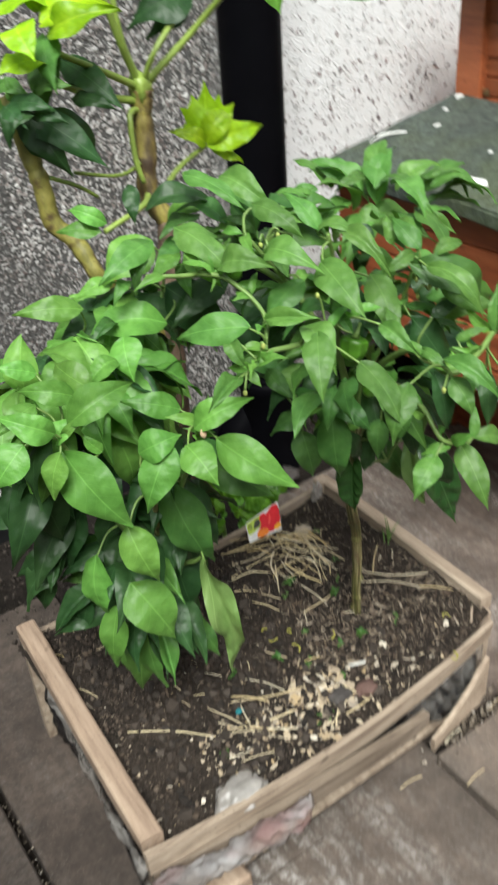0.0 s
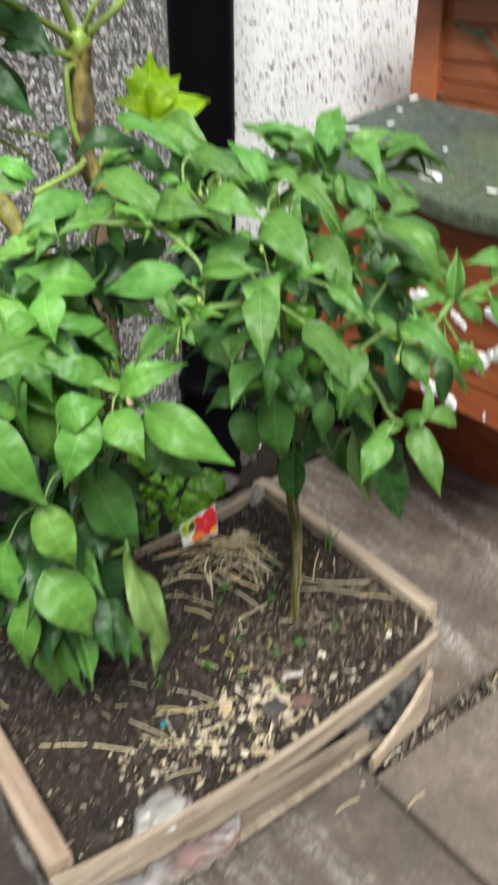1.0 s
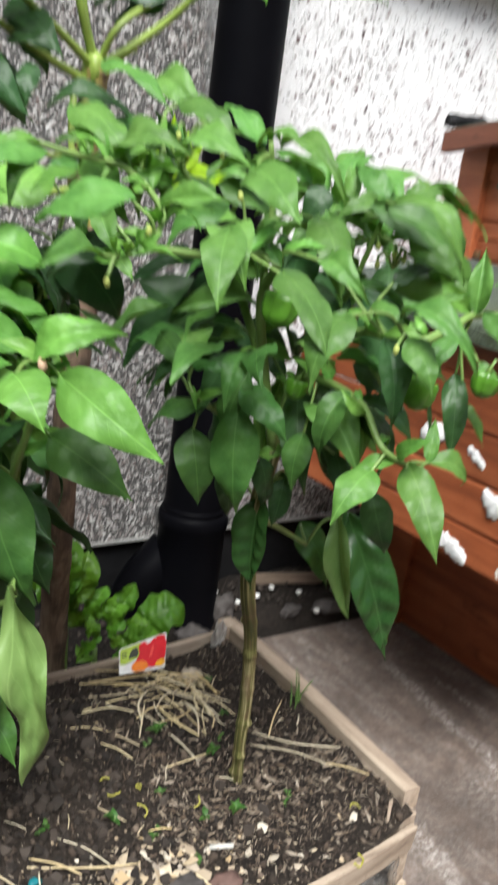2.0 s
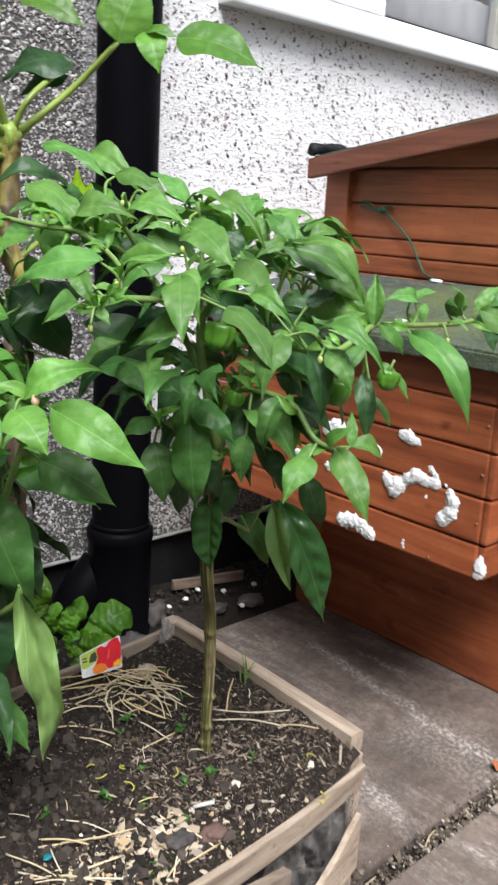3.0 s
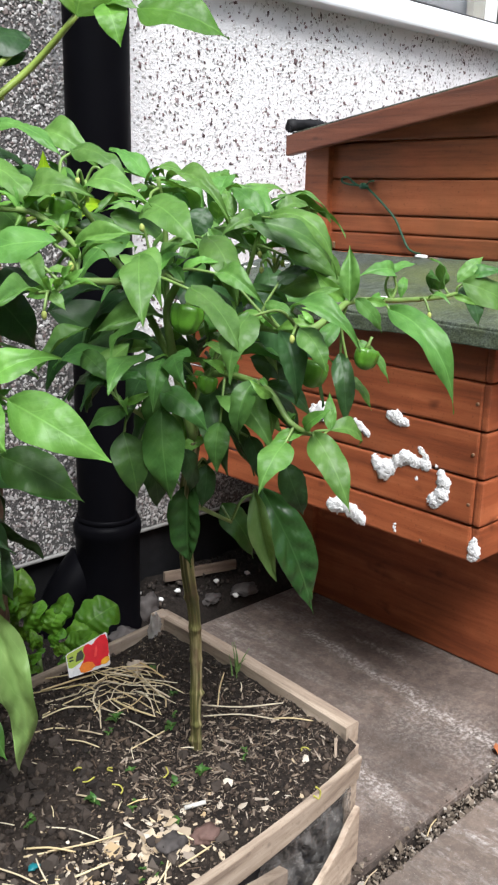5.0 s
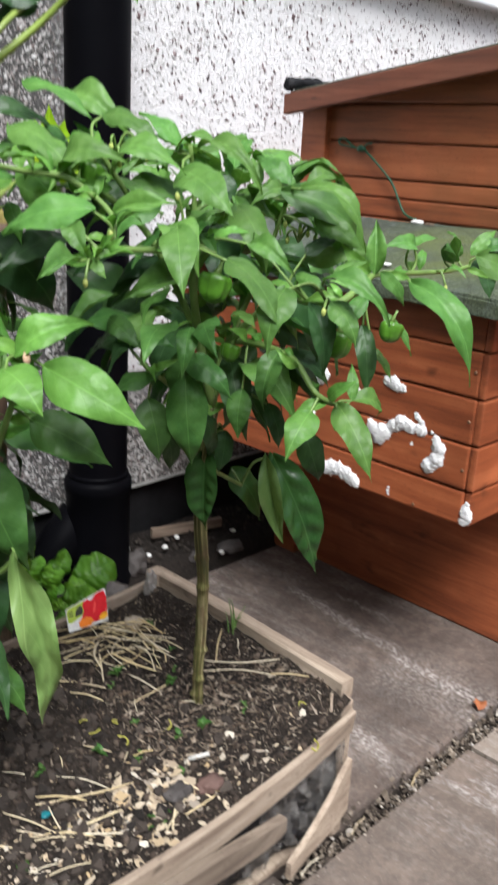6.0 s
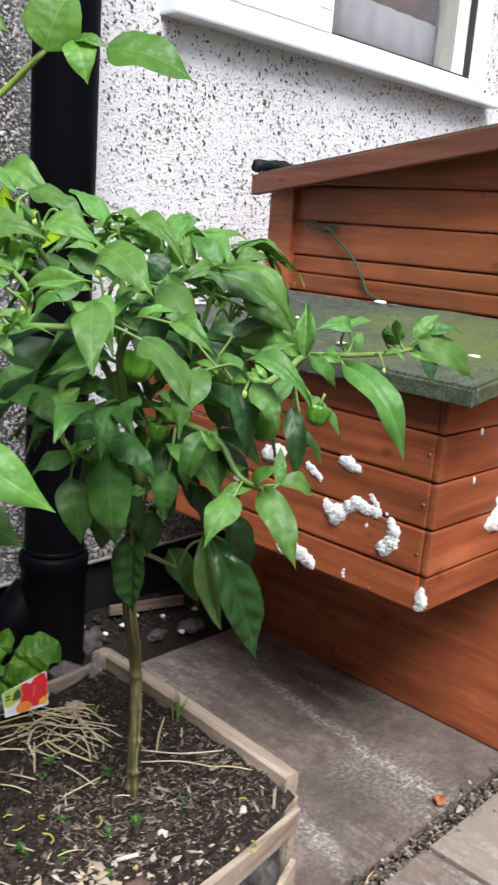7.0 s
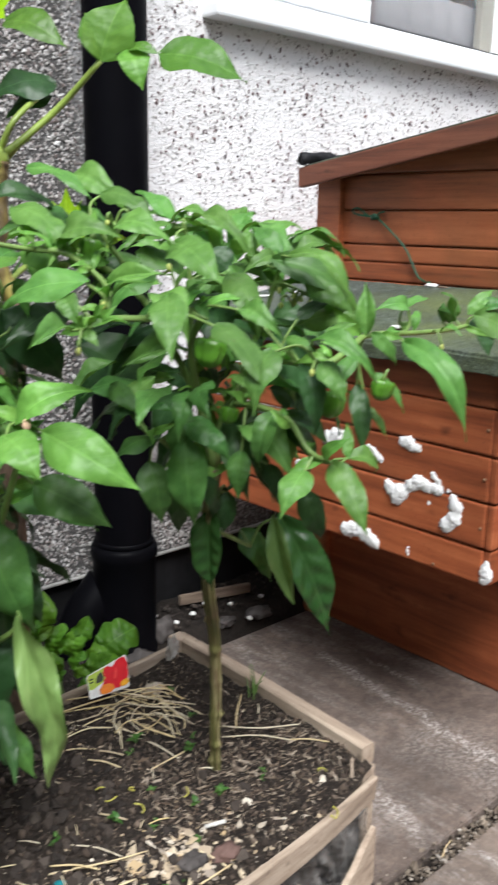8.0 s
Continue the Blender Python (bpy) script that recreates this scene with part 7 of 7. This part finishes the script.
# ---- bits lying on the lid ----
for x, y, r, sq in ((0.430, -0.457, 0.009, (0.8, 1.5, 0.5)), (0.141, -0.487, 0.016, (1, 1.4, 0.45)), (0.20, -0.79, 0.007, (1, 1.3, 0.4)), (0.364, -0.205, 0.005, (1, 1.3, 0.5)), (0.296, -0.250, 0.008, (1.3, 0.6, 0.3)), (0.428, -0.180, 0.010, (1.2, 0.7, 0.4)), (0.245, -0.424, 0.005, (1, 1, 0.6)), (0.15, -0.60, 0.006, (1, 1.6, 0.4))):
    ob = part("flake", lump(r, sq, 0.4, 2, int(x * 999), None, (x, y, lid_z(x) + 0.0185)), M_WHITEBIT, None)
    tagged(ob, "white flake of filler lying on the green felt", "flake", "flakes on the lid")
ob = part("bark_chip", lump(0.007, (0.7, 1.6, 0.4), 0.4, 2, 9, None, (0.425, -0.485, lid_z(0.425) + 0.018)), M_BARK, None)
tagged(ob, "brown chip of bark on the green felt lid", "bark chip")
pod = part("white_twig", tube(curve_pts([(0.178, -0.196, lid_z(0.178) + 0.019), (0.212, -0.199, lid_z(0.212) + 0.022), (0.248, -0.222, lid_z(0.248) + 0.019)], 6), [0.0012] * 4 + [0.0024, 0.0028, 0.003, 0.0028] + [0.0022] * 4 + [0.001], 7), M_WHITEBIT, None)
tagged(pod, "pale bare twig lying on the felt lid", "twig")


# ---- straw on the compost ----
def straw(x0, y0, x1, y1, r=0.0013, lift=0.003, rise=0.0, bend=0.06):
    a, b = Vector((x0, y0, soil_z(x0, y0) + lift)), Vector((x1, y1, soil_z(x1, y1) + lift + rise))
    mid = a.lerp(b, 0.5) + Vector((0, 0, 0.002))
    mid.z = max(mid.z, soil_z(mid.x, mid.y) + lift)
    r *= 0.8
    mid += (b - a).cross(Vector((0, 0, 1))) * bend * math.sin(x0 * 977)
    ob = part("straw_stalk", tube(curve_pts([a, mid, b], 4), [r, r, r * 0.95, r, r, r, r * 0.9, r, r * 0.5], 6), M_STRAW, None)
    return tagged(ob, "dry golden straw stalk lying on the compost", "straw", "straw on the compost")


STRAWS = ((-0.252, -0.666, -0.189, -0.739), (-0.193, -0.733, -0.161, -0.771), (-0.364, -0.665, -0.301, -0.660), (-0.337, -0.579, -0.325, -0.668), (-0.379, -0.463, -0.294, -0.489),
          (-0.402, -0.528, -0.306, -0.527), (-0.433, -0.552, -0.389, -0.583), (-0.328, -0.544, -0.368, -0.609), (-0.412, -0.601, -0.393, -0.643), (-0.299, -0.523, -0.290, -0.629),
          (-0.310, -0.533, -0.273, -0.618), (-0.544, -0.734, -0.475, -0.769), (-0.577, -0.745, -0.514, -0.823))
for s in STRAWS:
    straw(*s, r=0.0012)
for s in ((-0.456, -0.838, -0.398, -0.812), (-0.430, -0.838, -0.385, -0.836), (-0.557, -0.773, -0.489, -0.824), (-0.405, -0.800, -0.390, -0.838), (-0.451, -0.842, -0.417, -0.815),
          (-0.585, -0.761, -0.531, -0.791), (-0.456, -0.693, -0.438, -0.721), (-0.678, -0.689, -0.586, -0.769)):
    straw(*s, r=0.0013)
straw(-0.187, -0.640, -0.215, -0.664, rise=0.02)
straw(-0.226, -0.664, -0.194, -0.640, rise=0.028)
rnd = random.Random(31)
for s in ((-0.352, -0.445, -0.270, -0.467), (-0.384, -0.503, -0.293, -0.505), (-0.314, -0.522, -0.353, -0.587), (-0.319, -0.559, -0.305, -0.636), (-0.237, -0.647, -0.169, -0.726), (-0.407, -0.536, -0.355, -0.568),
          (-0.392, -0.591, -0.378, -0.628), (-0.242, -0.501, -0.265, -0.614), (-0.265, -0.584, -0.282, -0.628), (-0.370, -0.470, -0.285, -0.482)):
    straw(*s, r=rnd.uniform(0.0012, 0.0019), lift=0.006, rise=0.004, bend=0.12)
# the loose bundle beside the label
for i in range(34):
    u, h = rnd.random(), rnd.uniform(0.010, 0.042)
    c = Vector((-0.300 + 0.030 * math.sin(2.6 * u) + rnd.gauss(0, 0.012), -0.470 - 0.135 * u + rnd.gauss(0, 0.008), 0))
    a = rnd.gauss(-0.85 - 0.9 * u, 0.5)
    straw(c.x - h * math.cos(a), min(-0.448, c.y - h * math.sin(a)), c.x + h * math.cos(a), c.y + h * math.sin(a), rnd.uniform(0.0006, 0.0013), 0.004 + 0.022 * rnd.random() * math.sin(math.pi * (0.15 + 0.8 * u)), rnd.uniform(-0.006, 0.004), 0.10)
for i in range(22):
    u, h, a = rnd.random(), rnd.uniform(0.008, 0.028), rnd.uniform(0, 3.14)
    c = Vector((-0.350 + 0.07 * u + rnd.gauss(0, 0.02), -0.50 - 0.09 * rnd.random(), 0))
    straw(c.x - h * math.cos(a), c.y - h * math.sin(a), c.x + h * math.cos(a), c.y + h * math.sin(a), rnd.uniform(0.0005, 0.0010), 0.003 + rnd.random() * 0.01, 0, 0.15)
for i in range(11):
    c = Vector((rnd.gauss(-0.53, 0.035), rnd.gauss(-0.775, 0.022), 0))
    a, h = rnd.gauss(-0.75, 0.45), rnd.uniform(0.012, 0.04)
    straw(c.x - h * math.cos(a), max(-0.845, c.y - h * math.sin(a)), c.x + h * math.cos(a), max(-0.845, c.y + h * math.sin(a)), rnd.uniform(0.0008, 0.0014), 0.003 + rnd.random() * 0.006)
for i in range(26):
    x, y, a, h = rnd.uniform(-0.70, -0.17), rnd.uniform(-0.83, -0.46), rnd.uniform(0, 3.14), rnd.uniform(0.006, 0.02)
    straw(x - h * math.cos(a), y - h * math.sin(a), x + h * math.cos(a), y + h * math.sin(a), rnd.uniform(0.0005, 0.0009), 0.003)

# ---- plant label with a red pepper on it ----
tag = thing("plant_label", (-0.28, -0.445, 0.20), "glossy printed plant label with a red pepper stuck in the compost", "plant label")
corner = [Vector(p) for p in ((-0.3345, -0.4836, 0.2154), (-0.2682, -0.4844, 0.2116), (-0.2527, -0.4535, 0.2454), (-0.3265, -0.4622, 0.2388))]
tag.matrix_world = Matrix.Identity(4)


def on_tag(u, v, lift=0.0):
    p = corner[0].lerp(corner[1], u).lerp(corner[3].lerp(corner[2], u), v)
    return p + Vector((0.028, -0.744, 0.668)).normalized() * lift


def tag_patch(name, outline, lift, colour, rough=0.25):
    bm = bmesh.new()
    top = [bm.verts.new(on_tag(u, v, lift)) for u, v in outline]
    low = [bm.verts.new(on_tag(u, v, lift - 0.0004)) for u, v in outline]
    bm.faces.new(top)
    bm.faces.new(low[::-1])
    for i in range(len(top)):
        j = (i + 1) % len(top)
        bm.faces.new((top[i], low[i], low[j], top[j]))
    bmesh.ops.recalc_face_normals(bm, faces=bm.faces[:])
    return part(name, bm, plain_mat(name + "_print", colour, rough, var=0.12, scale=120), tag)


tag_patch("card", [(0.03, 0), (0.97, 0), (1, 0.05), (1, 0.94), (0.96, 1), (0.04, 1), (0, 0.94), (0, 0.05)], 0.0, (0.78, 0.78, 0.76))
tag_patch("lime_panel", [(0.02, 0.40), (0.10, 0.34), (0.40, 0.48), (0.46, 0.80), (0.44, 0.96), (0.06, 0.96), (0.02, 0.92)], 0.0006, (0.45, 0.60, 0.07))
tag_patch("dark_patch", [(0.19, 0.52), (0.36, 0.50), (0.40, 0.64), (0.36, 0.86), (0.26, 0.82), (0.22, 0.70)], 0.0009, (0.05, 0.055, 0.03))
tag_patch("printed_bars", [(0.05, 0.62), (0.15, 0.60), (0.15, 0.66), (0.05, 0.68)], 0.0011, (0.03, 0.05, 0.02))
tag_patch("printed_bars", [(0.05, 0.74), (0.15, 0.72), (0.15, 0.78), (0.05, 0.80)], 0.0011, (0.03, 0.05, 0.02))
tag_patch("red_pepper_picture", [(0.27, 0.26), (0.36, 0.42), (0.42, 0.60), (0.39, 0.78), (0.42, 0.93), (0.52, 0.95), (0.59, 0.84), (0.65, 0.86), (0.71, 0.95), (0.83, 0.985), (0.94, 0.95), (0.99, 0.72), (0.985, 0.36), (0.92, 0.16), (0.74, 0.08), (0.50, 0.12)], 0.0012, (0.66, 0.010, 0.018))
tag_patch("red_pepper_highlight", [(0.62, 0.40), (0.66, 0.64), (0.70, 0.76), (0.72, 0.62), (0.68, 0.42)], 0.0015, (0.80, 0.06, 0.05))
tag_patch("orange_pepper_picture", [(0.27, 0.06), (0.25, 0.24), (0.33, 0.36), (0.46, 0.35), (0.57, 0.27), (0.62, 0.12), (0.52, 0.02), (0.36, 0.01)], 0.0017, (0.82, 0.22, 0.015))
tag_patch("yellow_pepper_picture", [(0.76, 0.10), (0.78, 0.22), (0.88, 0.28), (0.97, 0.26), (0.98, 0.14), (0.88, 0.07)], 0.0018, (0.85, 0.42, 0.02))
part("spike", box((-0.290, -0.4845, 0.120), (-0.272, -0.4835, 0.194), 0.0003), M_WHITEBIT, tag)

# ---- stones, sticks and scraps ----
def stone(x, y, z, r, sq=(1, 1, 0.7), seed=0, mat=None, label="rounded grey stone half sunk in the soil"):
    ob = part("stone", lump(r, sq, 0.55, 3, seed, None, (x, y, z), 1.9), mat or M_STONE, None)
    return tagged(ob, label, "stone", "stones")


stone(0.066, -0.122, 0.055, 0.026, (0.9, 0.9, 1.0), 1)
stone(-0.03, -0.175, 0.045, 0.022, (1.2, 1, 0.7), 2)
stone(-0.13, -0.21, 0.045, 0.03, (1.2, 1, 0.7), 3)
stone(0.30, -0.155, 0.035, 0.020, (1.4, 1, 0.6), 6)
stone(0.215, -0.145, 0.035, 0.016, (1.3, 1, 0.6), 7)
M_CHIPSTONE = plain_mat("pale_stone", (0.42, 0.36, 0.28), 0.8, var=0.3, scale=60, bump_h=0.003)
M_REDSTONE = plain_mat("red_brown_stone", (0.12, 0.070, 0.057), 0.8, var=0.3, scale=60, bump_h=0.003)
stone(-0.240, -0.504, soil_z(-0.24, -0.504) + 0.006, 0.012, (1, 1, 0.8), 4, M_CHIPSTONE, "small pale stone lying on the compost")
stone(-0.381, -0.822, soil_z(-0.381, -0.822) + 0.003, 0.0135, (1.2, 0.9, 0.6), 5, M_REDSTONE, "flat red-brown stone lying on the compost")
stone(-0.420, -0.812, soil_z(-0.42, -0.812) + 0.003, 0.0135, (1.2, 0.9, 0.5), 8, M_STONE, "flat grey stone lying on the compost")
for i, (x, y, z) in enumerate(((0.105, -0.115, 0.058), (0.258, -0.11, 0.052), (0.21, -0.08, 0.056), (0.262, -0.168, 0.038), (0.06, -0.10, 0.08), (0.16, -0.10, 0.055), (0.34, -0.12, 0.05))):
    ob = part("flake", lump(0.0055, (1, 1.2, 0.8), 0.5, 2, 60 + i, None, (x, y, z)), M_WHITEBIT, None)
    tagged(ob, "small white crumb of filler on the soil", "flake", "flakes on the soil")
slat("stick", (0.168, -0.045, 0.075), (0.338, -0.082, 0.070), 0.022, 0.010, parent=None, mat=M_OLDWOOD)
tagged(bpy.data.objects["stick"], "weathered strip of wood lying on the soil", "stick")
ob = part("cane_piece", tube([(-0.377, -0.782, soil_z(-0.377, -0.782) + 0.006), (-0.357, -0.794, soil_z(-0.357, -0.794) + 0.006)], 0.0024, 10), plain_mat("grey_white_paper", (0.55, 0.54, 0.50), 0.8, var=0.2, scale=200), None)
tagged(ob, "short white paper roll lying on the compost", "paper roll")
ob = new("leaf_scrap", leaf_mesh("dead_leaf", plain_mat("orange_dead_leaf", (0.33, 0.11, 0.04), 0.7, var=0.4, scale=40), 0.25, 0.6, 0.8, 0.12, 0.6))
ob.matrix_basis = pose(0.235, -0.815, 0.004, 0, 0, -70) @ Matrix.Diagonal((0.026, 0.026, 0.026, 1))
tagged(ob, "curled orange dead leaf on the paving slab", "dead leaf")
for i, (x, y, a) in enumerate(((-0.222, -0.848, 0.1), (-0.250, -0.920, 0.1), (-0.330, -0.868, -0.1), (-0.12, -0.845, 0.2), (0.02, -0.842, 0.3))):
    d = Vector((math.cos(a), math.sin(a), 0)) * 0.020
    ob = part("straw_stalk", tube(curve_pts([Vector((x, y, 0.003)) - d, Vector((x, y + 0.002, 0.004)), Vector((x, y, 0.003)) + d], 4), 0.0009, 6), M_STRAW, None)
    tagged(ob, "short straw stalk lying on the paving", "straw", "straw on the paving")
ob = part("wood_offcut", box((-0.672, -0.862, 0.0), (-0.614, -0.826, 0.050), 0.004, jitter=0.004), M_CRATE_WARM, None)
tagged(ob, "pale wood offcut lying against the crate", "offcut")

# clear film poking up inside the crate's front and back corners
def film_tuft(x, y, r, h, seed, rough=0.35):
    bm = lump(1.0, (r, r * 0.7, h), rough, 4, seed, None, (0, 0, 0), 2.2)
    ob = part("film_scrap", bm, M_FILM, None)
    ob.location = (x, y, soil_z(x, y) + h * 0.25)
    return tagged(ob, "crumpled clear plastic film poking out of the crate", "plastic film")


film_tuft(-0.612, -0.852, 0.034, 0.020, 3, 0.25)
film_tuft(-0.166, -0.452, 0.010, 0.026, 7, 0.6)

# ---- weeds and grass ----
M_WEED = leaf_mat("weed_leaf", (0.038, 0.101, 0.018), (0.060, 0.151, 0.027), (0.090, 0.202, 0.045))
WEED = leaf_mesh("weed_leaf", M_WEED, 0.15, 0.3, 0.5, 0.0, 0.0, OVATE, 6, 4)


def weed(x, y, n, size, seed):
    r0 = random.Random(seed)
    z = soil_z(x, y) - 0.002
    w = thing("weed_seedling", (x, y, z), "tiny green weed seedling in the compost", "weed", "weeds in the compost")
    top = size * 0.7
    part("stalk", tube([(0, 0, 0), (0.001, 0, top)], 0.0008, 5), M_TWIG, w)
    for i in range(n):
        a = 6.283 * i / n + r0.uniform(-0.4, 0.4)
        d = Vector((math.cos(a), math.sin(a), r0.uniform(0.1, 0.8))).normalized()
        ob = new("leaf", WEED)
        ob.parent = w
        zc = (Vector((0, 0, 1)) - d.z * d).normalized()
        m = Matrix((d.cross(zc), d, zc)).transposed().to_4x4()
        grow = size * r0.uniform(0.45, 1.25)
        ob.matrix_basis = Matrix.Translation((0, 0, top * r0.uniform(0.3, 1))) @ m @ Matrix.Diagonal((grow * 1.15, grow, grow, 1))


for i, (x, y) in enumerate(((-0.223, -0.523), (-0.366, -0.621), (-0.448, -0.714), (-0.419, -0.745), (-0.361, -0.746), (-0.28, -0.64), (-0.324, -0.746), (-0.47, -0.826), (-0.394, -0.791), (-0.452, -0.83),
                            (-0.30, -0.66), (-0.52, -0.70), (-0.39, -0.70), (-0.27, -0.76), (-0.34, -0.60), (-0.60, -0.80), (-0.25, -0.60))):
    weed(x, y, (4, 3, 6, 5)[i % 4], (0.010, 0.007, 0.013, 0.008)[i % 4], i)
    if i % 2:
        weed(x + 0.009, y + 0.007, 4, 0.007, i + 40)
M_YELLOW = plain_mat("yellow_curl", (0.42, 0.40, 0.07), 0.6)
for i, (x, y) in enumerate(((-0.431, -0.666), (-0.402, -0.685), (-0.435, -0.679), (-0.365, -0.725), (-0.419, -0.717), (-0.20, -0.80))):
    a = i * 1.3
    z = soil_z(x, y) + 0.004
    pts = [(x + 0.010 * math.cos(a + k * 0.9) * (0.4 + 0.2 * k), y + 0.010 * math.sin(a + k * 0.9) * (0.4 + 0.2 * k), z + 0.002 * k) for k in range(4)]
    ob = part("curled_sprout", tube(curve_pts(pts, 4), 0.0009, 6), M_YELLOW, None)
    tagged(ob, "curled yellow sprout lying on the compost", "sprout", "sprouts on the compost")
M_GRASS = plain_mat("grass_green", (0.12, 0.215, 0.05), 0.5, var=0.3, scale=30)
tuft = thing("grass_tuft", (-0.158, -0.622, 0.195), "small tuft of green grass beside the crate's rail", "grass")
rnd = random.Random(52)
for i in range(9):
    a, h = rnd.uniform(0, 6.28), rnd.uniform(0.030, 0.072)
    lean = rnd.uniform(0.004, 0.025)
    b = (rnd.uniform(-0.006, 0.006), rnd.uniform(-0.01, 0.01), 0)
    part("blade", tube(curve_pts([b, (b[0] + 0.3 * lean * math.cos(a), b[1] + 0.3 * lean * math.sin(a), h * 0.6), (b[0] + lean * math.cos(a), b[1] + lean * math.sin(a), h)], 4), [0.0010, 0.0011, 0.0011, 0.0010, 0.0010, 0.0009, 0.0007, 0.0005, 0.0002], 5), M_GRASS, tuft)
ob = part("plastic_scrap", lump(0.006, (1.1, 0.8, 0.35), 0.5, 2, 91, None, (-0.544, -0.755, soil_z(-0.544, -0.755) + 0.004)), plain_mat("teal_plastic", (0.01, 0.17, 0.20), 0.4), None)
tagged(ob, "small teal plastic scrap lying on the compost", "plastic scrap")
ob = part("curled_sprout", tube(curve_pts([(-0.250, -0.858, 0.214), (-0.242, -0.858, 0.204), (-0.245, -0.858, 0.196), (-0.253, -0.858, 0.204)], 5), 0.0011, 6), M_YELLOW, None)
tagged(ob, "curled yellow sprout caught on the crate's slat", "sprout", "sprouts on the compost")
